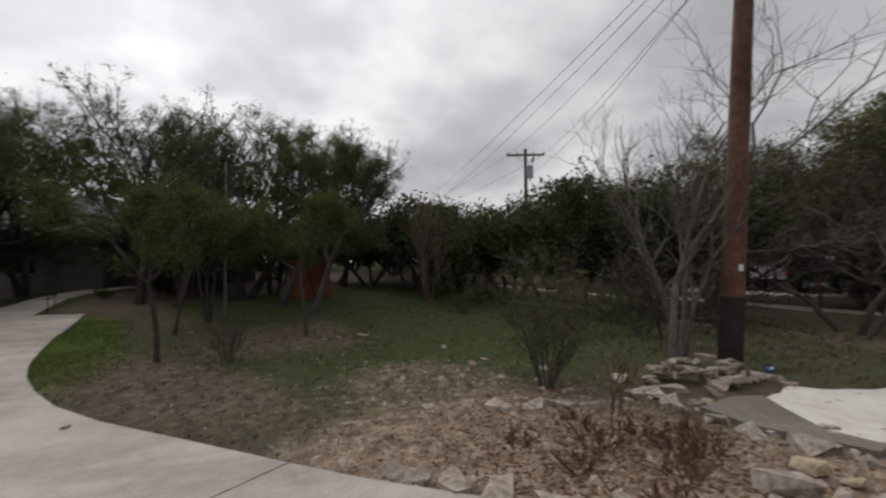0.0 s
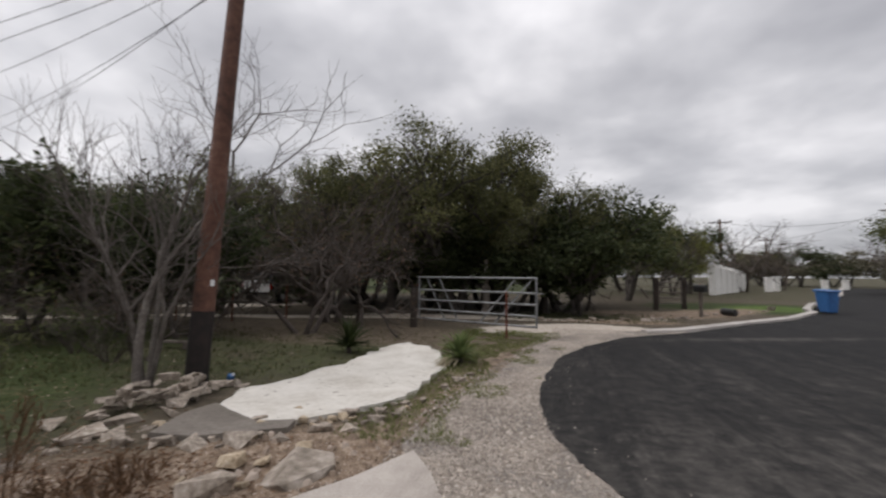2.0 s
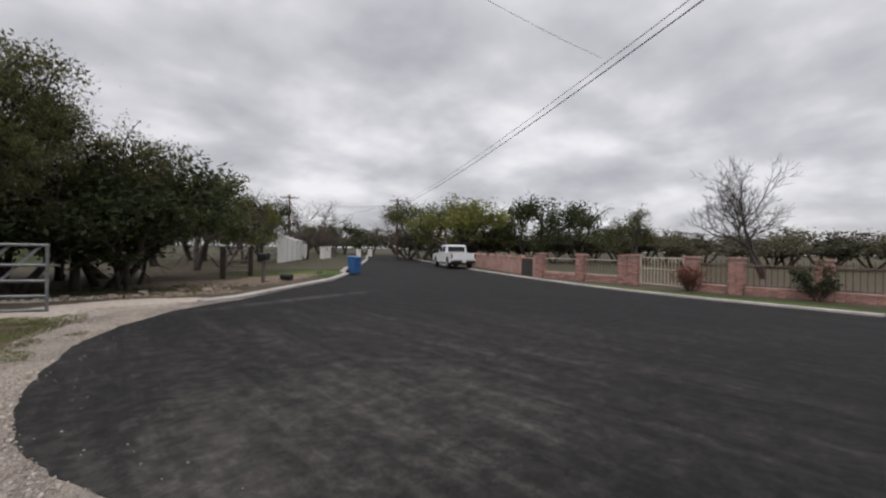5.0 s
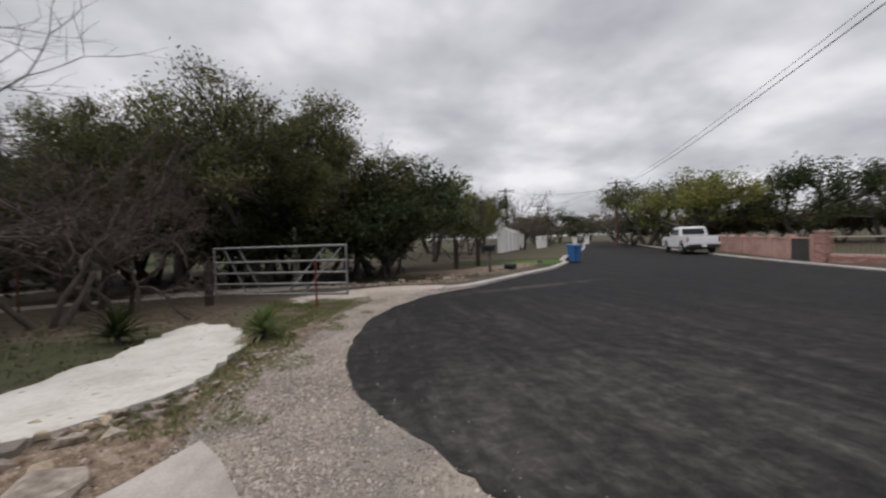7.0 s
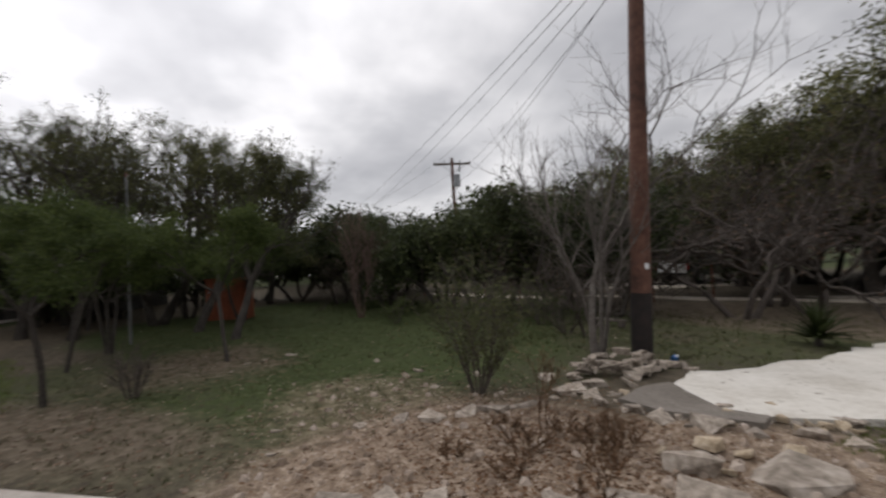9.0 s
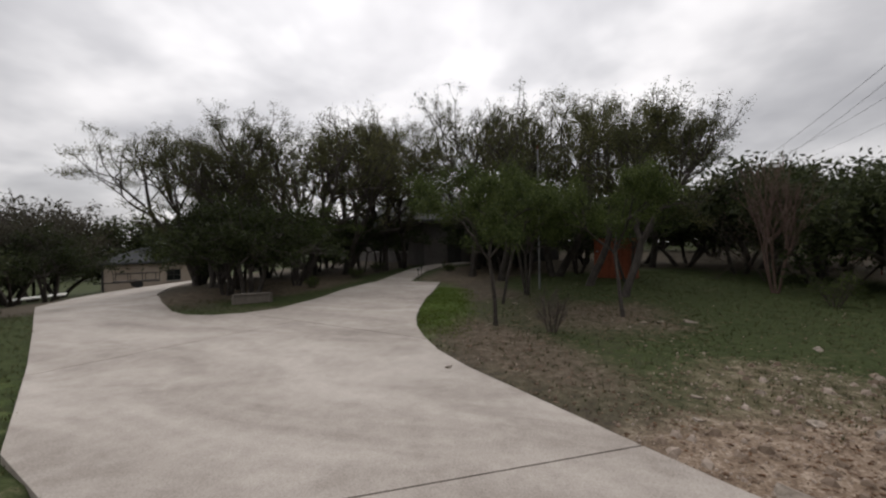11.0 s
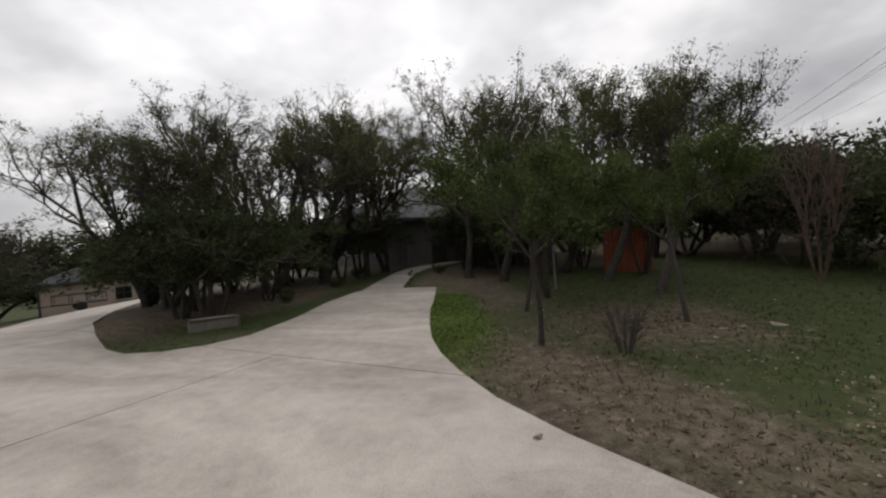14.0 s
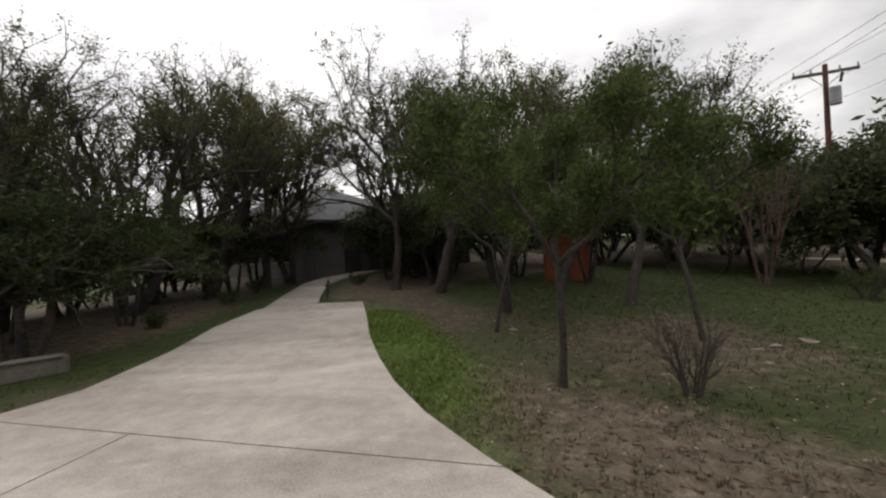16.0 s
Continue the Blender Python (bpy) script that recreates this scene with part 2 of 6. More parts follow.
def slab_material():
    """Poured pale concrete: cream, stained, with a few dark cracks and pits."""
    def build(t, b):
        co = t.nodes.new("ShaderNodeTexCoord").outputs["Object"]
        n1, n2, n3 = noise_node(t, co, 1.5, 5, 0.6, 0.6), noise_node(t, co, 16, 6, 0.65), noise_node(t, co, 4.5, 4, 0.6, 1.2)
        f = math_node(t, "ADD", math_node(t, "MULTIPLY", n1, 0.6), math_node(t, "MULTIPLY", n2, 0.4))
        c = ramp_node(t, f, [(0.33, (0.41, 0.375, 0.325)), (0.5, (0.54, 0.51, 0.46)), (0.66, (0.62, 0.59, 0.54))])
        line = math_node(t, "ABSOLUTE", math_node(t, "SUBTRACT", noise_node(t, co, 0.55, 5, 0.62, 0.4), 0.5))
        crack = math_node(t, "MULTIPLY", ramp_node(t, line, [(0.004, (1, 1, 1)), (0.011, (0, 0, 0))]), ramp_node(t, n3, [(0.54, (0, 0, 0)), (0.64, (0.8, 0.8, 0.8))]))
        pit = ramp_node(t, noise_node(t, co, 9, 2, 0.5), [(0.70, (0, 0, 0)), (0.75, (0.8, 0.8, 0.8))])
        c = mix_node(t, math_node(t, "MAXIMUM", crack, pit), c, (0.17, 0.14, 0.11))
        bn = t.nodes.new("ShaderNodeBump")
        bn.inputs["Strength"].default_value, bn.inputs["Distance"].default_value = 0.5, 0.02
        links(t, (c, b.inputs["Base Color"]), (f, bn.inputs["Height"]), (bn.outputs[0], b.inputs["Normal"]))
        b.inputs["Roughness"].default_value = 0.92
        b.inputs["Specular IOR Level"].default_value = 0.25
    return material("pale_rough_concrete", build)


M_GROUND, M_CONC, M_ASPH = ground_material(), concrete_material(), asphalt_material()
M_WHITE = slab_material()
M_WEDGE = surface("grey_concrete", (0.10, 0.085, 0.07), (0.15, 0.13, 0.11), (0.21, 0.185, 0.16), 20, 1.2, 0.9, 0.4)
M_KERB = surface("kerb_concrete", (0.25, 0.23, 0.21), (0.38, 0.35, 0.32), (0.48, 0.45, 0.42), 16, 0.8, 0.85, 0.4)
M_GRAVEL = gravel_material()
M_ROCK = surface("limestone", (0.10, 0.08, 0.06), (0.29, 0.243, 0.198), (0.50, 0.44, 0.38), 7, 2.6, 0.92, 0.8, vary=0.25)
M_ROCKY = surface("ochre_limestone", (0.20, 0.145, 0.09), (0.38, 0.305, 0.215), (0.53, 0.46, 0.365), 9, 2.2, 0.92, 0.8, vary=0.2)
M_PEBBLE = leaf_material("limestone_chips", (0.12, 0.09, 0.066), (0.21, 0.165, 0.13), (0.42, 0.37, 0.325), 0.0)
M_GRAVELBIT = leaf_material("gravel_stone", (0.17, 0.148, 0.126), (0.33, 0.29, 0.252), (0.56, 0.51, 0.46), 0.0)
M_GRASSV = leaf_material("weedy_grass_blade", (0.06, 0.078, 0.022), (0.115, 0.14, 0.044), (0.22, 0.22, 0.10))
M_RUSTLEAF = leaf_material("rust_brown_litter", (0.075, 0.036, 0.018), (0.16, 0.085, 0.044), (0.29, 0.175, 0.105))
M_BARK = surface("oak_bark", (0.022, 0.018, 0.015), (0.05, 0.042, 0.036), (0.10, 0.088, 0.076), 22, 3, 0.95, 0.9)
M_BARKG = surface("grey_bark", (0.055, 0.046, 0.039), (0.105, 0.09, 0.079), (0.19, 0.17, 0.152), 22, 3, 0.95, 0.7)
M_TWIG = surface("bare_twig", (0.036, 0.029, 0.024), (0.074, 0.060, 0.051), (0.13, 0.108, 0.094), 14, 1, 0.95, 0.3)
M_BARKR = surface("reddish_smooth_bark", (0.07, 0.042, 0.033), (0.13, 0.083, 0.067), (0.21, 0.15, 0.127), 14, 2, 0.85, 0.3)
M_LEAF = leaf_material("oak_leaf", (0.032, 0.036, 0.016), (0.073, 0.079, 0.034), (0.16, 0.162, 0.072))
M_LEAFD = leaf_material("laurel_leaf", (0.025, 0.038, 0.012), (0.060, 0.084, 0.026), (0.135, 0.17, 0.056))
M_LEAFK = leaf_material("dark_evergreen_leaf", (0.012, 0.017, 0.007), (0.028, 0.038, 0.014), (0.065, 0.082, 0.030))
M_LEAFJ = leaf_material("juniper_leaf", (0.020, 0.027, 0.012), (0.044, 0.056, 0.025), (0.09, 0.105, 0.046))
# lighter copy of the oak leaf: brighter light behind the gate put into colour
M_LEAFG = leaf_material("sunlit_oak_leaf", (0.042, 0.046, 0.020), (0.10, 0.106, 0.046), (0.20, 0.197, 0.09))
M_LEAFH = leaf_material("winter_wood_leaf", (0.030, 0.028, 0.020), (0.058, 0.054, 0.038), (0.10, 0.094, 0.066))
# distance haze is put into the next three leaf colours, raised for far trees
M_LEAFB = leaf_material("haze_tinted_wood_leaf", (0.06, 0.057, 0.038), (0.11, 0.104, 0.068), (0.17, 0.162, 0.108))
M_LEAFF = leaf_material("far_leaf", (0.045, 0.052, 0.022), (0.095, 0.106, 0.046), (0.17, 0.18, 0.08))
M_LEAFY = leaf_material("yellow_green_leaf", (0.06, 0.066, 0.018), (0.14, 0.15, 0.045), (0.23, 0.235, 0.085))
M_GRASS = leaf_material("grass_blade", (0.028, 0.034, 0.013), (0.052, 0.06, 0.024), (0.12, 0.115, 0.06))
M_GRASSF = leaf_material("fresh_grass_blade", (0.05, 0.075, 0.012), (0.085, 0.125, 0.022), (0.14, 0.17, 0.05))
M_REDLEAF = leaf_material("reddish_leaf", (0.09, 0.03, 0.022), (0.18, 0.065, 0.048), (0.30, 0.14, 0.10))
M_DRY = leaf_material("dry_stalk", (0.075, 0.042, 0.024), (0.16, 0.095, 0.055), (0.28, 0.19, 0.12))
M_LITTER = leaf_material("fallen_leaf", (0.06, 0.035, 0.022), (0.14, 0.09, 0.06), (0.28, 0.20, 0.15))
M_YUCCA = leaf_material("yucca_leaf", (0.05, 0.075, 0.025), (0.11, 0.15, 0.055), (0.24, 0.28, 0.12))
M_YDRY = leaf_material("dry_yucca_leaf", (0.30, 0.26, 0.18), (0.45, 0.40, 0.29), (0.58, 0.53, 0.40))
M_POLE = surface("creosoted_pine", (0.042, 0.020, 0.014), (0.10, 0.046, 0.031), (0.175, 0.09, 0.063), 9, 1.2, 0.85, 0.5)
M_POLED = surface("dark_creosote", (0.005, 0.004, 0.0035), (0.012, 0.008, 0.007), (0.028, 0.018, 0.015), 9, 1.2, 0.8, 0.5)
M_OLDWOOD = surface("old_grey_wood", (0.06, 0.05, 0.042), (0.12, 0.10, 0.085), (0.2, 0.175, 0.15), 12, 1.2, 0.9, 0.5)
M_DARKWOOD = surface("dark_post_wood", (0.015, 0.011, 0.009), (0.035, 0.026, 0.02), (0.07, 0.055, 0.045), 12, 1.2, 0.9, 0.5)
M_RED = surface("red_brown_stain", (0.13, 0.032, 0.012), (0.20, 0.05, 0.02), (0.27, 0.078, 0.034), 10, 1.5, 0.7, 0.4, vary=0.12)
M_STEEL = surface("galvanised_steel", (0.125, 0.127, 0.13), (0.195, 0.198, 0.20), (0.275, 0.278, 0.28), 12, 2, 0.5, 0.1, metal=0.5)
M_RUST = surface("rusty_steel", (0.06, 0.018, 0.011), (0.12, 0.035, 0.02), (0.19, 0.065, 0.04), 25, 3, 0.85, 0.4, metal=0.2)
M_WIRE = surface("black_cable", (0.015, 0.015, 0.016), (0.022, 0.022, 0.023), (0.035, 0.035, 0.036), 10, 1, 0.6, 0.0)
M_TRANS = surface("transformer_grey", (0.2, 0.21, 0.22), (0.28, 0.29, 0.3), (0.36, 0.37, 0.38), 8, 2, 0.5, 0.1)
M_BRICK = surface("pink_brick", (0.19, 0.095, 0.078), (0.33, 0.18, 0.15), (0.46, 0.31, 0.27), 14, 1.6, 0.9, 0.5, vary=0.3)
M_MORTAR = surface("mortar", (0.15, 0.115, 0.10), (0.21, 0.165, 0.145), (0.28, 0.23, 0.205), 30, 2, 0.95, 0.4)
M_IRON = surface("cream_painted_iron", (0.30, 0.24, 0.18), (0.42, 0.35, 0.27), (0.52, 0.45, 0.36), 15, 2, 0.6, 0.2)
M_PINK = surface("salmon_paint", (0.26, 0.15, 0.12), (0.37, 0.225, 0.185), (0.46, 0.31, 0.26), 6, 1, 0.85, 0.2)
M_STUCCO = surface("white_stucco", (0.6, 0.585, 0.55), (0.72, 0.705, 0.675), (0.8, 0.785, 0.76), 10, 0.5, 0.9, 0.3)
M_BEIGE = surface("beige_siding", (0.31, 0.245, 0.19), (0.39, 0.315, 0.25), (0.47, 0.385, 0.315), 8, 0.5, 0.85, 0.2)
M_GREYWALL = surface("grey_brick_wall", (0.075, 0.068, 0.062), (0.115, 0.105, 0.097), (0.165, 0.152, 0.14), 14, 0.8, 0.9, 0.4)
M_ROOF = surface("charcoal_shingle", (0.032, 0.033, 0.036), (0.055, 0.057, 0.061), (0.085, 0.088, 0.094), 20, 1, 0.9, 0.6)
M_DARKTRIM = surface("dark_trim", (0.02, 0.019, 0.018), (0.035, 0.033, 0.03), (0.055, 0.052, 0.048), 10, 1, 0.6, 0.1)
M_CAR_W = surface("white_car_paint", (0.56, 0.565, 0.57), (0.63, 0.635, 0.64), (0.68, 0.685, 0.69), 3, 0.5, 0.25, 0.0)
M_CAR_G = surface("dark_grey_car_paint", (0.02, 0.021, 0.022), (0.03, 0.031, 0.032), (0.045, 0.046, 0.047), 3, 0.5, 0.25, 0.0)
M_TYRE = surface("tyre_rubber", (0.012, 0.012, 0.012), (0.02, 0.02, 0.02), (0.03, 0.03, 0.03), 30, 3, 0.85, 0.3)
M_RIM = surface("alloy_rim", (0.25, 0.25, 0.26), (0.35, 0.35, 0.36), (0.45, 0.45, 0.46), 10, 2, 0.35, 0.0, metal=0.8)
M_GLASS = surface("dark_car_glass", (0.008, 0.009, 0.01), (0.012, 0.013, 0.014), (0.018, 0.019, 0.02), 3, 1, 0.1, 0.0, spec=0.3)
M_TAIL = surface("red_tail_lamp", (0.18, 0.012, 0.01), (0.25, 0.018, 0.014), (0.3, 0.025, 0.02), 10, 2, 0.25, 0.0)
M_BLUE = surface("blue_plastic", (0.018, 0.07, 0.19), (0.028, 0.105, 0.27), (0.045, 0.14, 0.33), 5, 1, 0.5, 0.1)
M_BLACK = surface("black_metal", (0.01, 0.01, 0.01), (0.017, 0.017, 0.017), (0.028, 0.028, 0.028), 15, 2, 0.5, 0.2)


# ---- mesh helpers ----
def mesh_object(name, verts, faces, mat, parent=None, label="", smooth=False):
    me = bpy.data.meshes.new(name)
    me.from_pydata([tuple(v) for v in verts], [], [tuple(f) for f in faces])
    me.materials.append(mat)
    if smooth:
        me.shade_smooth()
    ob = new(name, me)
    if parent:
        ob.parent = parent
    if label:
        ob["label"] = label
    return ob


def part(name, bm, mat, parent=None, label="", smooth=False):
    me = bpy.data.meshes.new(name)
    bm.to_mesh(me)
    bm.free()
    me.materials.append(mat)
    if smooth:
        me.shade_smooth()
    ob = new(name, me)
    if parent:
        ob.parent = parent
    if label:
        ob["label"] = label
    return ob


def thing(name, m, label, category, group=""):
    ob = new(name)
    ob.empty_display_size = 0.1
    ob.matrix_world = m
    return tagged(ob, label, category, group)


def add_box(bm, sx, sy, sz, m=Matrix(), bevel=0.0):
    r = bmesh.ops.create_cube(bm, size=1.0, matrix=m @ Matrix.Diagonal((sx, sy, sz, 1)))
    if bevel:
        es = list({e for v in r["verts"] for e in v.link_edges})
        bmesh.ops.bevel(bm, geom=es, offset=bevel, segments=2, affect="EDGES", profile=0.5)
    return bm


def box(sx, sy, sz, m=Matrix(), bevel=0.0):
    return add_box(bmesh.new(), sx, sy, sz, m, bevel)


def add_tube(bm, a, b, r1, r2=None, seg=10):
    a, b = Vector(a), Vector(b)
    d = b - a
    q = d.to_track_quat("Z", "Y").to_matrix().to_4x4()
    bmesh.ops.create_cone(bm, cap_ends=True, segments=seg, radius1=r1, radius2=r1 if r2 is None else r2, depth=d.length, matrix=Matrix.Translation((a + b) / 2) @ q)
    return bm


def tube(a, b, r1, r2=None, seg=10):
    return add_tube(bmesh.new(), a, b, r1, r2, seg)


def cable(name, pts, radius, mat, parent=None):
    """A thin round rope through points, as a mesh."""
    v, f = [], []
    pts = [Vector(p) for p in pts]
    for i, p in enumerate(pts):
        d = (pts[min(i + 1, len(pts) - 1)] - pts[max(i - 1, 0)]).normalized()
        x = d.orthogonal().normalized()
        y = d.cross(x)
        for k in range(5):
            a = k * math.tau / 5
            v.append(p + (x * math.cos(a) + y * math.sin(a)) * radius)
        if i:
            for k in range(5):
                b0, b1 = (i - 1) * 5, i * 5
                f.append((b0 + k, b0 + (k + 1) % 5, b1 + (k + 1) % 5, b1 + k))
    return mesh_object(name, v, f, mat, parent, smooth=True)


def sag(a, b, drop, n=14):
    a, b = Vector(a), Vector(b)
    return [a.lerp(b, i / n) - Vector((0, 0, drop * 4 * (i / n) * (1 - i / n))) for i in range(n + 1)]


# ---- ground ----
def soft(v, w=3.0):
    return max(0.0, v) ** 2 / (max(0.0, v) + w)


def height(x, y):
    rise = 0.036 * soft(-0.95 * x - 0.3 * y - 9.0)
    rise = min(rise, 1.2)
    fall = 0.125 * soft(-0.95 * y + 0.1 * x - 11.0)
    return rise - min(fall, 4.5) if y < 0 or x < -8 else rise


def smoothstep(a, b, v):
    t = min(1.0, max(0.0, (v - a) / (b - a)))
    return t * t * (3 - 2 * t)


def blob(x, y, cx, cy, rx, ry, turn=0.0, edge=0.35):
    c, s = math.cos(turn), math.sin(turn)
    dx, dy = x - cx, y - cy
    u, w = (dx * c + dy * s) / rx, (-dx * s + dy * c) / ry
    return 1.0 - smoothstep(1.0 - edge, 1.0 + edge, math.hypot(u, w))


def zones(x, y):
    lawn = max(blob(x, y, -13, 3.0, 8.5, 5.5), blob(x, y, -7.0, 0.9, 3.4, 3.0) * 0.72, blob(x, y, -15.5, -1.0, 3.5, 3.0), blob(x, y, -8.5, -2.8, 3, 1.5) * 0.55, blob(x, y, -10, 1.2, 5, 2.6, 0.2), blob(x, y, -2, -9.5, 6, 6) * (1.0 if x < 2.5 else 0.5), blob(x, y, -11.5, -9.5, 3.5, 3), blob(x, y, -18, -8, 8, 2.5),
               blob(x, y, -6, 8.0, 5, 3) * 0.55, blob(x, y, 11, 25, 5, 4.5) * 0.8, blob(x, y, 18.4, 6, 1.0, 10) * 0.7, blob(x, y, 2, 17.5, 3.5, 2.2) * 0.55)
    far = smoothstep(26, 40, math.hypot(x + 3, y - 2))
    lawn = max(lawn, far * (0.7 if x < 0 else 0.4))
    litter = max(blob(x, y, -9.6, -0.5, 2.2, 1.6, 0.0, 0.7) * 0.72, blob(x, y, -6.5, -2.0, 3.2, 0.85, 0.75, 0.6) * 0.78, blob(x, y, -12, -11.5, 4, 2.2) * 0.75, blob(x, y, -2.9, 2.4, 1.5, 1.0, 0.9), blob(x, y, -19, -6, 5, 2) * 0.8, blob(x, y, -7, 12, 4, 2) * 0.6, blob(x, y, -1.6, 10.6, 2.2, 1.6) * 0.8, blob(x, y, -4.5, 11.0, 4.0, 2.0) * 0.8)
    fresh = max(blob(x, y, -10.4, -4.55, 3.9, 0.75, 0.33, 0.6) * 0.85, blob(x, y, -2.2, -8, 1, 3) * 0.3, blob(x, y, 11.6, 24.5, 2.6, 2.0, 0.8) * 0.75, blob(x, y, 18.2, 8.0, 0.7, 7.0, -0.1) * 0.7)
    chips = max(blob(x, y, -0.3, 6.5, 0.9, 3.2, -0.12) * 0.8, blob(x, y, -3.0, 1.4, 1.6, 2.0, 0.5), blob(x, y, -1.9, 3.5, 1.4, 0.9, 0.6), blob(x, y, -5.0, 1.4, 1.5, 1.2) * 0.4, blob(x, y, 2.5, 16.0, 2.5, 0.8) * 0.9, blob(x, y, 7.4, 20.6, 4.5, 1.3, 0.75) * 0.95, blob(x, y, 5.0, 19.5, 3.0, 2.0) * 0.55)
    sand = max(blob(x, y, 1.2, 13.2, 2.6, 1.5, 0.3), blob(x, y, -2.5, 16.2, 4.5, 0.8, -0.05) * 0.8, blob(x, y, -9, 14.6, 6, 0.55, 0.2), blob(x, y, -17, 11.2, 4.5, 0.5, 0.35), blob(x, y, -14.5, 20, 5, 2.5, 0.5) * 0.7)
    return {"lawn": lawn, "litter": litter, "fresh": fresh, "chips": chips, "sand": sand}


def spaced(centre, reach, fine, step, far):
    """Coordinates, finely set near the centre, ever wider beyond."""
    half, d, s = [0.0], 0.0, step
    while d < far:
        if d > fine:
            s *= 1.22
        d += s
        half.append(d)
    return [centre - v for v in reversed(half[1:])] + [centre + v for v in half]


def make_ground():
    xs, ys = spaced(-4.0, 0, 19, 0.22, 1800), spaced(2.0, 0, 18, 0.22, 1800)
    v, f, at = [], [], {k: [] for k in zones(0, 0)}
    for y in ys:
        for x in xs:
            near = math.hypot(x + 2, y) < 60
            bump = 0.035 * noise.noise((x * 0.5, y * 0.5, 0)) + 0.018 * noise.noise((x * 1.9, y * 1.9, 5)) if near else 0
            v.append((x, y, height(x, y) - 0.02 + bump * (0.0 if under_paving(x, y) else 1.0) - (0.05 if under_paving(x, y) else 0)))
            for k, val in zones(x, y).items():
                at[k].append(val)
    n = len(xs)
    for j in range(len(ys) - 1):
        for i in range(n - 1):
            f.append((j * n + i, j * n + i + 1, (j + 1) * n + i + 1, (j + 1) * n + i))
    ob = mesh_object("ground", v, f, M_GROUND, smooth=True)
    for k, vals in at.items():
        ob.data.attributes.new(k, "FLOAT", "POINT").data.foreach_set("value", vals)
    return tagged(ob, "patchy lawn, leaf litter and stony bare soil", "ground", kind="structure")


DRIVE = [(-1.5, -3.4), (-1.77, -4.6), (-2.3, -5.67), (-3.2, -7.5), (-4.6, -10.5), (-6.2, -14.0), (-8.2, -18.4), (-12.5, -25.0), (-17.5, -32.0), (-22.5, -34.8),
         (-24.5, -31.0), (-19.0, -24.5), (-13.0, -18.5), (-9.6, -14.4), (-8.1, -12.0), (-7.1, -10.2), (-6.85, -9.4), (-7.0, -8.75), (-7.45, -8.25), (-8.2, -7.95), (-9.9, -8.1), (-11.7, -8.5), (-13.6, -8.6),
         (-14.2, -8.2), (-14.25, -6.1), (-12.4, -5.55), (-10.4, -5.0), (-9.2, -4.6), (-8.1, -4.18), (-7.2, -3.74), (-6.4, -3.24), (-5.65, -2.68), (-4.97, -2.0), (-4.4, -1.3), (-3.95, -0.75), (-3.48, -0.18), (-3.1, 0.3), (-2.72, 0.85),
         (-2.3, 1.5), (-1.95, 2.2), (-1.48, 2.98), (-1.12, 3.45), (-0.8, 4.03), (-0.55, 3.65), (-0.36, 3.25), (-0.05, 2.55), (0.5, 1.6), (1.2, 0.5), (2.0, -0.9), (1.0, -2.2), (-0.4, -2.9)]
ROAD = [(12.9, 22.6), (9.6, 18.2), (7.0, 15.9), (4.4, 13.3), (2.5, 11.9), (1.35, 10.2), (0.7, 8.7), (0.38, 7.1), (0.3, 5.9), (0.38, 4.95), (0.6, 4.15), (0.9, 3.55), (1.2, 2.7), (1.6, 1.8), (2.3, 0.6), (3.2, -1.0),
        (4.5, -3.2), (7.0, -5.2), (10.5, -6.0), (14.0, -4.4), (16.0, -1.2), (16.4, 2.4), (16.5, 5.0), (17.0, 8.2), (17.9, 11.0), (19.3, 14.6), (21.6, 19.6), (25.0, 26.5), (33.0, 41.0), (52.0, 74.0), (47.0, 77.5), (28.0, 46.0), (19.0, 32.0)]
PATHWAY = [(-13.9, -8.55), (-16.2, -9.05), (-19.0, -9.6), (-21.5, -9.6), (-23.5, -8.6), (-24.0, -7.6), (-22.6, -8.0), (-20.8, -8.55), (-18.6, -8.5), (-15.8, -7.75), (-14.3, -7.3)]


def inside(poly, x, y):
    hit, j = False, len(poly) - 1
    for i, (xi, yi) in enumerate(poly):
        xj, yj = poly[j]
        if (yi > y) != (yj > y) and x < (xj - xi) * (y - yi) / (yj - yi) + xi:
            hit = not hit
        j = i
    return hit


GRAVEL = [(-0.85, 4.05), (-0.84, 4.9), (-0.66, 6.0), (-0.36, 7.2), (-0.02, 8.6), (0.22, 9.9), (0.75, 11.2), (1.6, 12.5), (3.6, 13.6), (5.0, 13.3), (3.1, 11.6), (1.9, 10.0), (1.25, 8.5), (0.9, 7.0), (0.85, 5.9), (0.9, 5.0), (1.2, 4.3), (1.6, 3.4), (2.0, 2.4), (2.9, 0.9),
          (2.1, -1.2), (0.7, 0.3), (0.0, 1.5), (-0.5, 2.4), (-0.8, 3.1)]
APRON = [(-3.38, 4.66), (-3.55, 5.3), (-3.25, 6.2), (-2.98, 7.15), (-2.95, 8.3), (-2.8, 9.3), (-2.5, 9.6), (-1.95, 9.2), (-1.6, 8.7), (-1.22, 7.7), (-1.28, 6.75), (-1.36, 5.6), (-1.82, 4.85), (-2.25, 4.42), (-2.62, 4.28)]


def under_paving(x, y):
    if -4 < x < 5.2 and -1.3 < y < 13.7 and (inside(GRAVEL, x, y) or inside(APRON, x, y)):
        return True
    return (-26 < x < 54 and -36 < y < 78) and (inside(DRIVE, x, y) or inside(ROAD, x, y) or inside(PATHWAY, x, y))


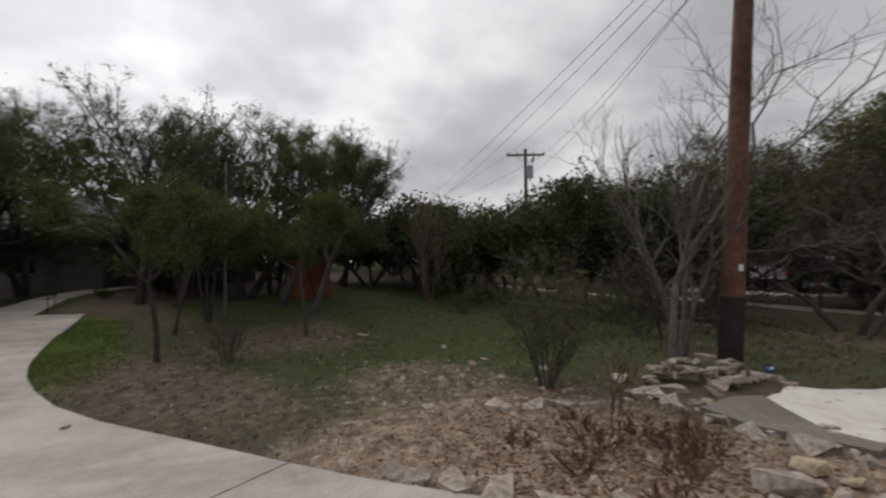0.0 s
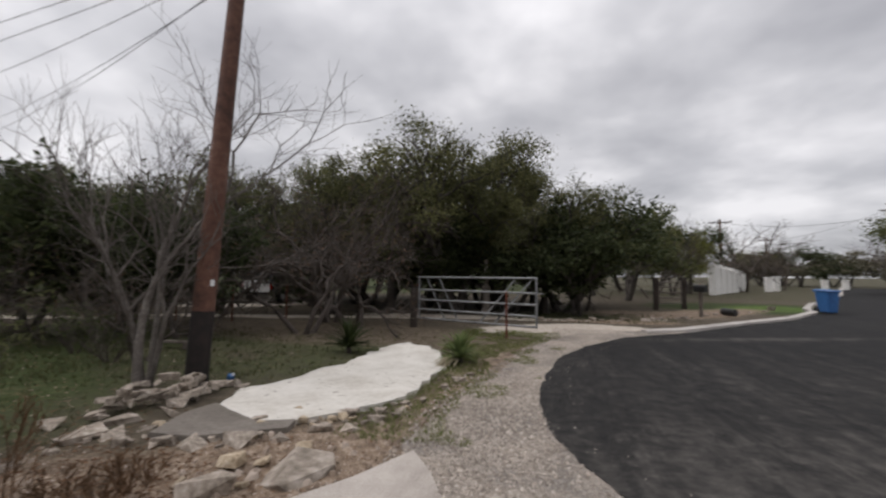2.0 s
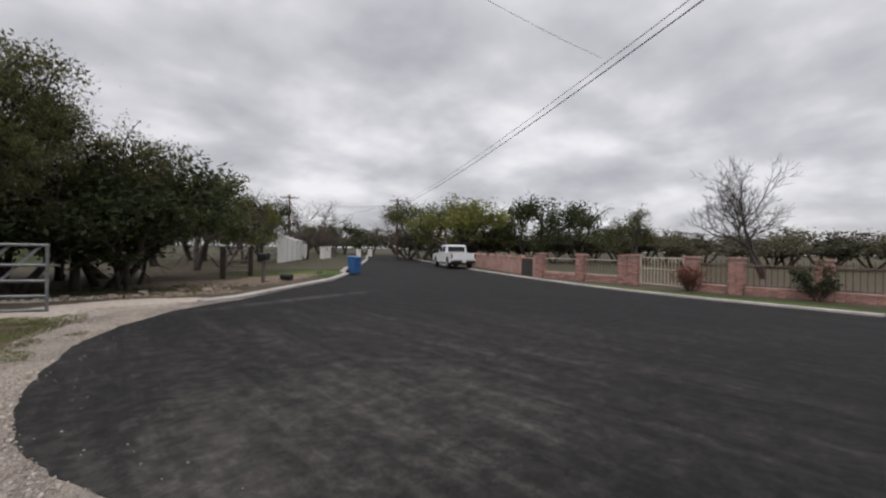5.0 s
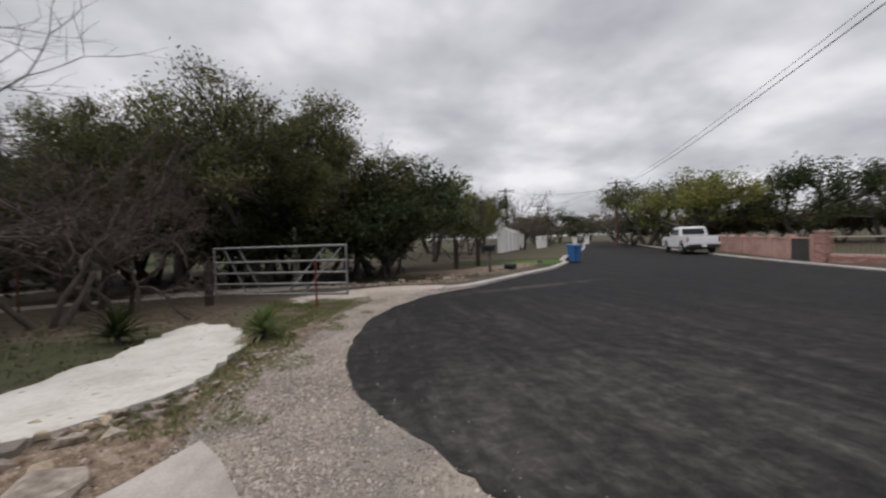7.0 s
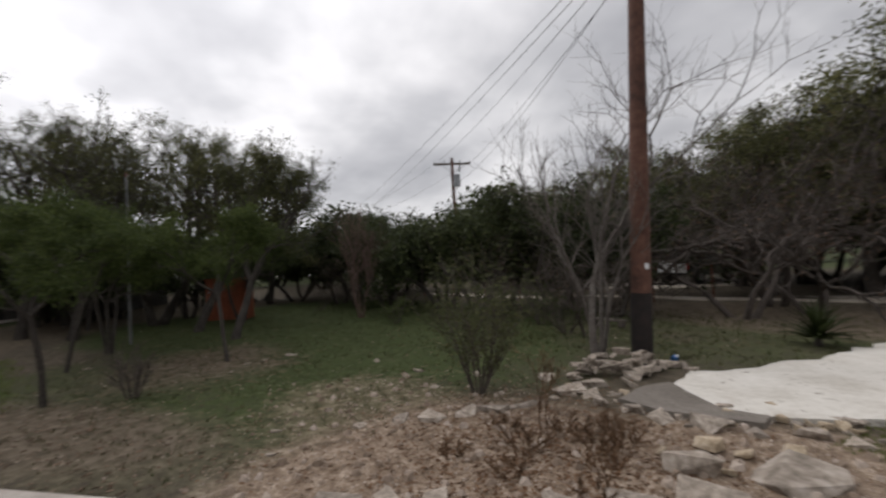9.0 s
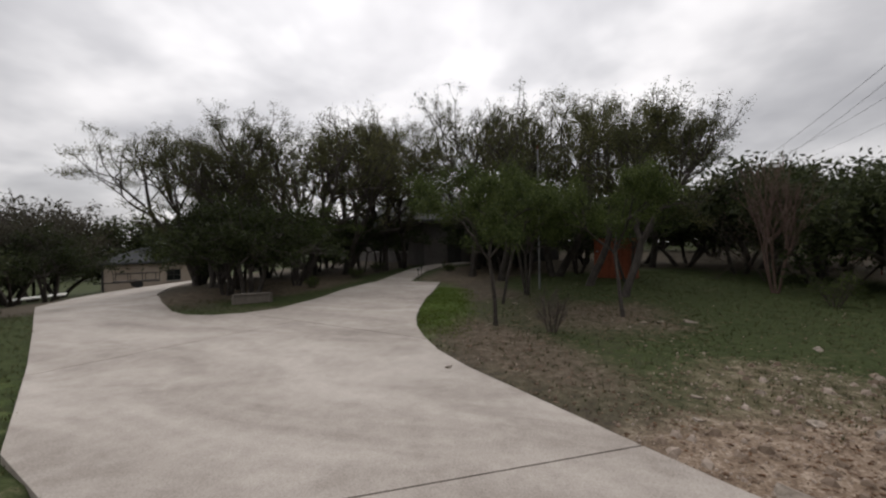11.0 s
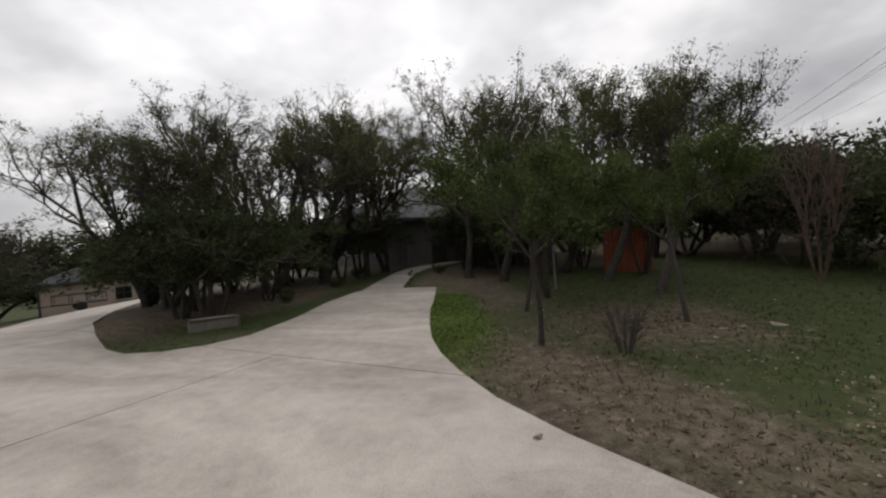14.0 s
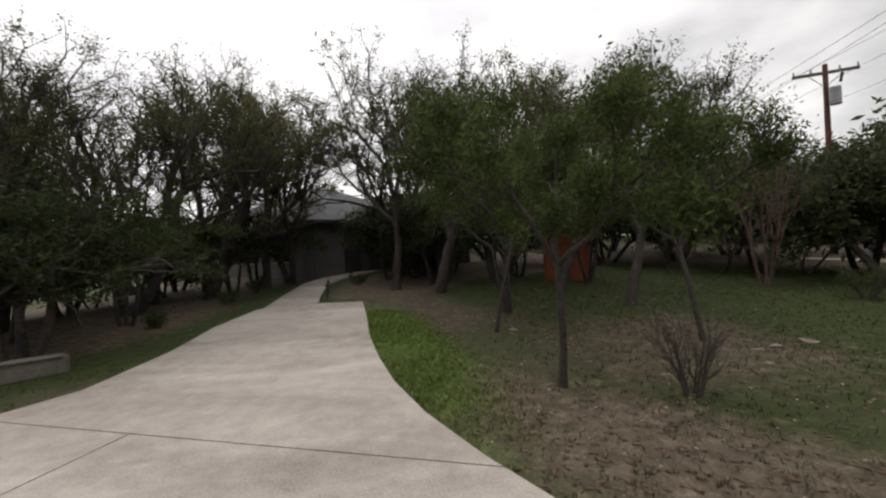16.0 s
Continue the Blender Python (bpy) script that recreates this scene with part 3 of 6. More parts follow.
def rounded(poly, times=1):
    for _ in range(times):
        out = []
        for i, p in enumerate(poly):
            q = poly[(i + 1) % len(poly)]
            out += [(p[0] * 0.75 + q[0] * 0.25, p[1] * 0.75 + q[1] * 0.25), (p[0] * 0.25 + q[0] * 0.75, p[1] * 0.25 + q[1] * 0.75)]
        poly = out
    return poly


def sheet(name, poly, mat, lift, thick, step=0.8, cuts=(), ragged=0.0, parent=None, relief=0.0):
    """A slab over the polygon that follows the land; cuts: (point, normal) half planes kept."""
    bm = bmesh.new()
    pts = []
    for i, p in enumerate(poly):
        q = poly[(i + 1) % len(poly)]
        n = max(1, int(math.dist(p, q) / (0.12 if ragged else 2.0)))
        for k in range(n):
            x, y = p[0] + (q[0] - p[0]) * k / n, p[1] + (q[1] - p[1]) * k / n
            if ragged:
                x += ragged * (noise.noise((x * 3.1, y * 3.1, 1)) + 0.6 * noise.noise((x * 9, y * 9, 2)))
                y += ragged * (noise.noise((x * 3.1, y * 3.1, 7)) + 0.6 * noise.noise((x * 9, y * 9, 8)))
            pts.append((x, y))
    vs = [bm.verts.new((x, y, 0)) for x, y in pts]
    face = bm.faces.new(vs)
    if face.normal.z < 0:
        face.normal_flip()
    bmesh.ops.triangulate(bm, faces=[face])
    for p, nrm in cuts:
        bmesh.ops.bisect_plane(bm, geom=bm.verts[:] + bm.edges[:] + bm.faces[:], plane_co=(*p, 0), plane_no=(*nrm, 0), clear_outer=True)
    if not bm.faces:
        bm.free()
        return None
    if step:
        x0, x1 = min(v.co.x for v in bm.verts), max(v.co.x for v in bm.verts)
        y0, y1 = min(v.co.y for v in bm.verts), max(v.co.y for v in bm.verts)
        for axis, lo, hi in ((0, x0, x1), (1, y0, y1)):
            k = math.floor(lo / step) + 1
            while k * step < hi:
                co = [0, 0, 0]
                no = [0, 0, 0]
                co[axis], no[axis] = k * step, 1
                bmesh.ops.bisect_plane(bm, geom=bm.verts[:] + bm.edges[:] + bm.faces[:], plane_co=co, plane_no=no)
                k += 1
    for v in bm.verts:
        v.co.z = height(v.co.x, v.co.y) + lift + (relief * noise.noise((v.co.x * 1.3, v.co.y * 1.3, 3)) if relief else 0)
    edge = [e for e in bm.edges if e.is_boundary]
    ext = bmesh.ops.extrude_edge_only(bm, edges=edge)
    for g in ext["geom"]:
        if isinstance(g, bmesh.types.BMVert):
            g.co.z -= thick
    bmesh.ops.recalc_face_normals(bm, faces=bm.faces)
    return part(name, bm, mat, parent)


make_ground()


def half(p, q, gap=0.009):
    """The cut along p-q that keeps its left side."""
    d = Vector((q[0] - p[0], q[1] - p[1])).normalized()
    n = Vector((d.y, -d.x))
    return ((p[0] - n.x * gap, p[1] - n.y * gap), (n.x, n.y))


def make_driveway():
    drive = tagged(new("driveway"), "weathered pale concrete driveway with expansion joints", "driveway", kind="structure")
    j1, j2, j3 = ((-3.48, -0.18), (-2.5, -1.45)), ((-6.26, -3.17), (-6.96, -6.31)), ((-6.96, -6.31), (-5.0, -6.62))
    inv = lambda l: (l[1], l[0])
    cells = [[half(*j1)], [half(*inv(j1)), half(*j2), half(*j3)], [half(*inv(j1)), half(*j2), half(*inv(j3))], [half(*inv(j2))]]
    for c in cells:
        sheet("concrete_panel", DRIVE, M_CONC, 0.012, 0.1, 0.8, c, parent=drive)
    return drive


make_driveway()
road = sheet("road", ROAD, M_ASPH, 0.006, 0.08, 0.4, ragged=0.05)
tagged(road, "dark patchy asphalt road ending in a turning circle", "road", kind="structure")
dusty = [max(blob(v.co.x, v.co.y, 2.6, 3.8, 2.9, 2.0, 0.0, 0.7), blob(v.co.x, v.co.y, 4.2, 5.2, 4.5, 3.6, 0.0, 0.8) * 0.6, blob(v.co.x, v.co.y, 5.8, 12.4, 3.3, 0.25, 0.285, 0.6) * 1.5, blob(v.co.x, v.co.y, 1.0, 6.0, 0.9, 4) * 0.6) for v in road.data.vertices]
road.data.attributes.new("dusty", "FLOAT", "POINT").data.foreach_set("value", dusty)
tagged(sheet("footpath", PATHWAY, M_CONC, 0.01, 0.08, 0.8), "narrow pale concrete garden path", "path", kind="structure")


# ---- plants ----
def tube_into(v, f, pts, radii, sides):
    base = len(v)
    for i, p in enumerate(pts):
        d = pts[min(i + 1, len(pts) - 1)] - pts[max(i - 1, 0)]
        if d.length < 1e-6:
            d = Vector((0, 0, 1))
        d.normalize()
        x = d.orthogonal().normalized()
        y = d.cross(x)
        for k in range(sides):
            a = k * math.tau / sides
            v.append(p + (x * math.cos(a) + y * math.sin(a)) * radii[i])
    for i in range(len(pts) - 1):
        for k in range(sides):
            a, b = base + i * sides, base + (i + 1) * sides
            f.append((a + k, a + (k + 1) % sides, b + (k + 1) % sides, b + k))


class Grower:
    def __init__(self, seed):
        self.r = random.Random(seed)
        self.v, self.f, self.tips = [], [], []
        self.bv, self.bf = [], []

    def way(self):
        r = self.r
        return Vector((r.gauss(0, 1), r.gauss(0, 1), r.gauss(0, 1)))

    def limb(self, p, d, length, rad, level, o):
        """A stem with side twigs. o: levels, wander, lift, kids per level, spread, shrink."""
        r, n = self.r, (7, 5, 4, 3, 2)[level]
        pts, radii = [p.copy()], [rad]
        d = d.normalized()
        end = rad * (0.55 if level < o["levels"] - 1 else 0.3)
        for i in range(n):
            d = (d + self.way() * o["wander"] * (1.0 if level else 0.55) + Vector((0, 0, o["lift"])) * (0.5 if level else 0.15)).normalized()
            p = p + d * (length / n)
            pts.append(p.copy())
            radii.append(rad + (end - rad) * (i + 1) / n)
        tube_into(*((self.bv, self.bf) if level else (self.v, self.f)), pts, radii, 9 if level == 0 else 6 if level == 1 else 4 if level == 2 else 3)
        if level >= o["levels"] - 1:
            self.tips += pts[1:]
            return
        kids = o["kids"][level]
        first = o["bare"] if level == 0 else 0.25
        for k in range(kids):
            u = first + (1 - first) * (k + r.random() * 0.8) / kids
            i = min(n - 1, int(u * n))
            q = pts[i].lerp(pts[i + 1], u * n - i)
            side = (self.way() - d * self.way().dot(d))
            side = (side - d * side.dot(d)).normalized()
            nd = d * (1 - o["spread"]) + side * o["spread"] + Vector((0, 0, o["lift"] * 0.5))
            self.limb(q, nd, length * o["shrink"] * r.uniform(0.75, 1.2), max(radii[i] * 0.62, 0.004), level + 1, o)
        if level:
            self.limb(pts[-1], d, length * o["shrink"] * 0.8, radii[-1], level + 1, o)

    def fork(self, p, d, length, rad, level, o):
        """A crooked limb that divides at its end and sprouts along its way. o: kids and angle (radians) per level, wander, lift, shrink, sprout."""
        r, top = self.r, len(o["kids"])
        n = 5 if level < 2 else 3 if level < top else 2
        last = level == top
        pts, radii = [p.copy()], [rad * (1.25 if level == 0 else 1.0)]
        d = d.normalized()
        end = max(rad * (0.35 if last else 0.74), o["twig"] * 0.6)
        for i in range(n):
            d = (d + self.way() * o["wander"] * (1.0 if level else 0.5) + Vector((0, 0, o["lift"] * (0.4 if level else 0.1)))).normalized()
            p = p + d * (length / n)
            pts.append(p.copy())
            radii.append(rad + (end - rad) * (i + 1) / n)
        wood = level == 0
        tube_into(*((self.v, self.f) if wood else (self.bv, self.bf)), pts, radii, 9 if level == 0 else 7 if level == 1 else 5 if level == 2 else 4 if level < 5 else 3)
        if level >= top - 1:
            self.tips += pts[1:] if last else pts[2:]
        if last:
            return
        x = d.orthogonal().normalized()
        y = d.cross(x)
        kids, a0 = o["kids"][level], r.uniform(0, math.tau)
        for k in range(kids):
            a = a0 + k * math.tau / kids + r.uniform(-0.5, 0.5)
            g = o["angle"][level] * r.uniform(0.55, 1.3)
            nd = d * math.cos(g) + (x * math.cos(a) + y * math.sin(a)) * math.sin(g) + Vector((0, 0, o["lift"]))
            self.fork(p, nd, length * o["shrink"] * r.uniform(0.82, 1.1), max(end * (0.92 if k == 0 else 0.76), o["twig"]), level + 1, o)
        if level:
            for _ in range(o["sprout"]):
                i = r.randrange(1, n)
                a, g = r.uniform(0, math.tau), r.uniform(0.6, 1.15)
                nd = d * math.cos(g) + (x * math.cos(a) + y * math.sin(a)) * math.sin(g) + Vector((0, 0, o["lift"] * 0.5))
                self.fork(pts[i], nd, length * o["shrink"] * r.uniform(0.45, 0.9), max(radii[i] * 0.5, o["twig"]), min(top, level + 2), o)


def leaves(name, tips, count, size, spread, mat, parent, seed, flat=0.6, clumps=0):
    """Many small leaves round the twig tips, gathered in that many clumps."""
    rg = np.random.default_rng(seed)
    t = np.array([tuple(p) for p in tips])
    c = t[rg.integers(0, len(t), count)] + rg.normal(0, spread * (0.6 if clumps else 1.0), (count, 3)) * (1, 1, 0.75)
    if clumps:
        n = int(count * 0.55)
        k = np.repeat(t[rg.integers(0, len(t), clumps)], rg.integers(1, 5, clumps), axis=0)
        c[:n] = k[rg.integers(0, len(k), n)] + rg.normal(0, spread, (n, 3)) * (1, 1, 0.7)
    up = rg.normal(0, 1, (count, 3)) + (0, 0, 0.7)
    a = np.cross(up, rg.normal(0, 1, (count, 3)))
    a /= np.linalg.norm(a, axis=1)[:, None]
    b = np.cross(a, up)
    b /= np.linalg.norm(b, axis=1)[:, None]
    s = size * rg.uniform(0.65, 1.35, (count, 1))
    v = np.stack([c - a * s, c + b * s * flat * 0.5, c + a * s, c - b * s * flat * 0.5], 1).reshape(-1, 3)
    me = bpy.data.meshes.new(name)
    me.vertices.add(4 * count)
    me.vertices.foreach_set("co", v.ravel())
    me.loops.add(4 * count)
    me.loops.foreach_set("vertex_index", np.arange(4 * count))
    me.polygons.add(count)
    me.polygons.foreach_set("loop_start", np.arange(count) * 4)
    me.update(calc_edges=True)
    me.materials.append(mat)
    ob = new(name, me)
    ob.parent = parent
    return tagged(ob, kind="stuff")


OAK = dict(kids=(3, 3, 3, 2, 2), angle=(0.5, 0.52, 0.55, 0.6, 0.6), wander=0.15, lift=0.09, shrink=0.79, sprout=1, twig=0.006)
GATEOAK = dict(kids=(3, 3, 3, 2, 2), angle=(0.75, 0.65, 0.6, 0.6, 0.6), wander=0.15, lift=0.06, shrink=0.80, sprout=1, twig=0.007)
LAUREL = dict(kids=(3, 3, 2, 2), angle=(0.85, 0.6, 0.6, 0.6), wander=0.13, lift=0.03, shrink=0.70, sprout=1, twig=0.004)
JUNIPER = dict(kids=(3, 3, 2), angle=(0.6, 0.6, 0.6), wander=0.14, lift=0.08, shrink=0.85, sprout=2, twig=0.006)
BARE = dict(kids=(2, 2, 2, 2, 2, 2), angle=(0.32, 0.42, 0.5, 0.55, 0.55, 0.5), wander=0.11, lift=0.09, shrink=0.80, sprout=2, twig=0.0035)
SCRUB = dict(kids=(3, 2, 3, 2, 2), angle=(0.6, 0.6, 0.6, 0.65, 0.6), wander=0.2, lift=0.0, shrink=0.80, sprout=3, twig=0.004)
BAREOAK = dict(kids=(3, 3, 2, 2, 2, 2), angle=(0.55, 0.55, 0.55, 0.55, 0.55, 0.5), wander=0.17, lift=0.07, shrink=0.79, sprout=2, twig=0.009)
BACK = dict(kids=(3, 2), angle=(0.7, 0.6), wander=0.15, lift=0.08, shrink=0.9, sprout=1, twig=0.012)
FAR = dict(kids=(3, 3, 2), angle=(0.65, 0.6, 0.6), wander=0.15, lift=0.08, shrink=0.80, sprout=1, twig=0.012)
MYRTLE = dict(kids=(2, 2, 2, 3, 2), angle=(0.22, 0.3, 0.35, 0.4, 0.4), wander=0.07, lift=0.10, shrink=0.80, sprout=2, twig=0.004)


def tree(name, seed, o, stems, length, rad, lean, bark, leaf=None, count=0, size=0.05, spread=0.2, low=0.0, clumps=0, flat=0.6):
    """A tree about its foot at the origin; low: the share of its height under which no leaf grows."""
    ob = thing(name, Matrix(), "tree", "tree")
    g = Grower(seed)
    for k in range(stems):
        a = k * math.tau / max(stems, 1) + g.r.random() * 2
        out = Vector((math.cos(a), math.sin(a), 0)) * (lean if stems > 1 else lean * 0.6)
        g.fork(Vector((math.cos(a), math.sin(a), 0)) * (0.08 if stems > 1 else 0) + Vector((0, 0, -0.12)), Vector((0, 0, 1)) + out, length * g.r.uniform(0.85, 1.1), rad * g.r.uniform(0.8, 1.05), 0, o)
    mesh_object("trunk", g.v, g.f, bark, ob, smooth=True)
    tagged(mesh_object("branchwork", g.bv, g.bf, bark, ob, smooth=True), kind="stuff")
    top = max(p.z for p in g.tips)
    if count:
        leaves("crown", [p for p in g.tips if p.z > low * top], count, size, spread, leaf, ob, seed, flat, clumps)
    ob["tall"] = top
    return ob


KINDS = {
    "oak": [tree("live_oak", 11 + i, OAK, n, ln0, 0.14, ln, M_BARK, M_LEAF, 22000, 0.037, 0.13, 0.30, 150) for i, (n, ln, ln0) in enumerate(((1, 0.25, 2.0), (2, 0.35, 1.7), (2, 0.5, 1.8), (1, 0.4, 1.7)))],
    "gateoak": [tree("live_oak", 21 + i, GATEOAK, n, 1.6, 0.16, 0.3, M_BARK, M_LEAFG, 24000, 0.043, 0.19, 0.28, 110, 0.75) for i, n in enumerate((1, 2, 1))],
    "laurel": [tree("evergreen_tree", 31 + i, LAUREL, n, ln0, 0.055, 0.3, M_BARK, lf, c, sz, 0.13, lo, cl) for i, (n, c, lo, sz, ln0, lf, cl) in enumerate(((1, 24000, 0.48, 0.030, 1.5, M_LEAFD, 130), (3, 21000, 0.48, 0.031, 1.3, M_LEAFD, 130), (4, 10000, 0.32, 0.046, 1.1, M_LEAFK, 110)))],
    "juniper": [tree("juniper", 41 + i, JUNIPER, 2, 1.0, 0.08, 0.5, M_BARK, M_LEAFJ, 6500, 0.066, 0.19, 0.08, 120, 0.8) for i in range(2)],
    "bare": [tree("bare_tree", 51 + i, BARE, n, ln0, 0.075, ln, M_BARKG) for i, (n, ln, ln0) in enumerate(((1, 0.1, 2.4), (3, 0.25, 1.6)))],
    "bareoak": [tree("bare_tree", 57, BAREOAK, 2, 1.7, 0.12, 0.3, M_BARK)],
    "thicket": [tree("leafless_small_tree", 61 + i, SCRUB, 3, 1.15, 0.05, 0.7, M_TWIG, M_LITTER, 900, 0.03, 0.12) for i in range(2)],
    "myrtle": [tree("crape_myrtle", 71, MYRTLE, 5, 1.3, 0.055, 0.3, M_BARKR)],
    "far": [tree("distant_tree", 81 + i, FAR, 2, 1.7, 0.14, 0.4, M_BARK, M_LEAFF, 7000, 0.075, 0.30, 0.15, 70, 0.9) for i in range(3)],
    "faryellow": [tree("distant_tree", 91, FAR, 2, 1.7, 0.14, 0.4, M_BARK, M_LEAFY, 7000, 0.075, 0.30, 0.1, 80, 0.9)],
    "fardark": [tree("distant_tree", 95 + i, FAR, 2, 1.7, 0.14, 0.4, M_BARK, M_LEAFJ, 7000, 0.08, 0.30, 0.15, 80, 0.9) for i in range(2)],
    "hill": [tree("distant_tree", 103 + i, FAR, 3, 2.2, 0.10, 0.5, M_TWIG, M_LEAFH, 5000, 0.10, 0.42, 0.0, 90, 0.9) for i in range(2)],
    # first copy keeps a dark leaf for the gloom house-side, second carries painted haze
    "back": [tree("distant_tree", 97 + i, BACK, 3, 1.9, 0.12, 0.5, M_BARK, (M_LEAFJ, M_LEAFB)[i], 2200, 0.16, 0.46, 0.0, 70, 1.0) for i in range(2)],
}
LABELS = {
    "oak": ("tall live oak with dark bark and small green leaves", "tree", "live oaks"),
    "gateoak": ("broad dense live oak behind the ranch gate", "tree", "live oaks"),
    "laurel": ("small bushy evergreen tree with a dense dark crown", "tree", "bushy evergreens"),
    "juniper": ("dense dark green juniper tree behind the lawn", "tree", "junipers"),
    "bareoak": ("large leafless tree with a broad twiggy crown", "tree", "leafless trees"),
    "bare": ("leafless grey tree with fine spreading twigs", "tree", "leafless trees"),
    "thicket": ("leafless grey-brown small tree with tangled twigs", "tree", "leafless thicket trees"),
    "myrtle": ("leafless crape myrtle with many smooth upright stems", "tree", ""),
    "far": ("green broad tree standing far off", "tree", "far trees"),
    "hill": ("grey-brown winter tree in the woods below the driveway", "tree", "distant woods"),
    "back": ("dark tree in the distant woods", "tree", "distant woods"),
    "faryellow": ("yellow-green broad tree beside the road", "tree", "far trees"),
    "fardark": ("dark green tree standing far off", "tree", "far trees"),
}


def plant(kind, x, y, tall, turn=0.0, which=0, wide=1.0, tilt=0.0, bow=0.0):
    """bow: degrees by which the tree leans with the wind, towards the ranch gate."""
    src = KINDS[kind][which % len(KINDS[kind])]
    s = tall / src["tall"]
    m = Matrix.Translation((x, y, height(x, y) - 0.02)) @ Matrix.Rotation(radians(-bow), 4, Vector((0.89, 0.46, 0))) @ Matrix.Rotation(radians(turn), 4, "Z") @ Matrix.Rotation(radians(tilt), 4, "X") @ Matrix.Diagonal((s * wide, s * wide, s, 1))
    ob = copy_thing(src, m)
    tagged(ob, *LABELS[kind])
    return ob


# live oaks behind the driveway and its island
for k, (x, y, h, w) in enumerate([(-12.2, -13.8, 6.3, 1.0), (-13.6, -11.9, 6.9, 0.95), (-16.2, -11.6, 7.1, 0.95), (-18.2, -12.8, 7.5, 1.05), (-16.6, -5.6, 6.9, 0.9), (-15.6, -4.2, 6.6, 0.9), (-17.5, -2.4, 7.1, 0.95),
                                  (-14.6, -1.0, 6.0, 0.85), (-12.5, -16.2, 6.0, 1.1), (-19.5, -16.5, 7.2, 1.0), (-21.5, -4.5, 7.4, 1.0), (-22.0, 1.5, 6.6, 0.9), (-18.2, -10.6, 7.4, 0.95), (-13.4, -17.2, 7.1, 1.0), (-11.1, -13.6, 5.2, 0.95)]):
    plant("oak", x, y, h * 1.05, 67 * k, k, w, bow=6 if x > -18 else 0)
plant("oak", -12.4, 0.0, 5.5, 140, 3, 0.85, bow=6)
plant("oak", -19.6, -10.3, 7.0, 200, 1, 0.9)
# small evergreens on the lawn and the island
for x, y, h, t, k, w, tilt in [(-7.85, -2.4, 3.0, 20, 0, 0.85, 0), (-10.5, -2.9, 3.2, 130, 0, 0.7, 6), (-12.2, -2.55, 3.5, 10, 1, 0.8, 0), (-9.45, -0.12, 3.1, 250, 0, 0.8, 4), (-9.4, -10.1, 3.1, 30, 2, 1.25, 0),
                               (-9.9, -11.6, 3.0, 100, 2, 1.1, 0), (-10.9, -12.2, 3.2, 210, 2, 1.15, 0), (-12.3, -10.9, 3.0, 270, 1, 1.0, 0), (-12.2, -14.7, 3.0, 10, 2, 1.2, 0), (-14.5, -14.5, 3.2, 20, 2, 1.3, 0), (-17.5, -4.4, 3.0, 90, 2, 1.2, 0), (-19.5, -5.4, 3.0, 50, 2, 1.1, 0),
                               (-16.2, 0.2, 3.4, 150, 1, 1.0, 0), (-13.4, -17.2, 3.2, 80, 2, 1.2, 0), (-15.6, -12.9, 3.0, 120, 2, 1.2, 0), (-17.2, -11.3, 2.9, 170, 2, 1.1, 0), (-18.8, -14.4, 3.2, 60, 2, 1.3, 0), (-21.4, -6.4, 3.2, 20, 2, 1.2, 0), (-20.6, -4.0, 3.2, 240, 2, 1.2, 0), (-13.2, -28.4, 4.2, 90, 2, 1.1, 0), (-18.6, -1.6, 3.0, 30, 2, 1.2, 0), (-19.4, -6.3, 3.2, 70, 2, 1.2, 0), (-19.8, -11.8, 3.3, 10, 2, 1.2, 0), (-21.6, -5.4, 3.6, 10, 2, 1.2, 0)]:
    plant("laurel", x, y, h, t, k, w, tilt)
# junipers and brush between lawn and ranch track
for k, (x, y, h, w) in enumerate([(-9.6, 8.4, 4.3, 0.95), (-13.2, 9.2, 3.7, 1.0), (-16.2, 8.0, 3.9, 1.1), (-19.0, 6.8, 4.0, 1.1), (-11.5, 11.0, 3.9, 1.0), (-22.0, 5.5, 4.3, 1.2), (-23.0, -1.5, 3.4, 1.2), (-24.0, 1.2, 3.4, 1.2), (-24.5, 3.4, 3.6, 1.2), (-22.4, 2.8, 3.2, 1.2), (-16.6, 5.6, 3.6, 1.0), (-14.4, 7.2, 3.6, 1.0), (-19.6, 4.4, 3.8, 1.1), (-10.6, 9.7, 3.4, 0.9), (-24, 9, 5.0, 1.2), (-20, 12.5, 5.2, 1.2), (-8.0, 9.0, 3.5, 0.85), (-12.2, 7.4, 3.3, 1.0)]):
    plant("juniper", x, y, h, 80 * k, k, w)
plant("bare", -4.78, 4.95, 6.0, 205, 0, 1.38)
plant("bare", -5.05, 5.3, 4.2, 170, 1, 0.8)
plant("myrtle", -14.1, 3.85, 4.0, 0, 0, 0.72)
for k, (x, y, h, w) in enumerate([(-5.8, 10.7, 5.0, 1.15), (-11.0, 13.4, 5.4, 1.1), (-4.9, 12.0, 4.4, 1.1), (-6.4, 13.4, 5.2, 1.15), (-6.6, 6.6, 2.6, 0.8), (-17.2, 4.6, 2.6, 0.9), (-16.2, 6.4, 2.8, 0.9), (-11.0, 6.8, 2.6, 0.8)]):
    plant("thicket", x, y, h, 55 * k, k, w)
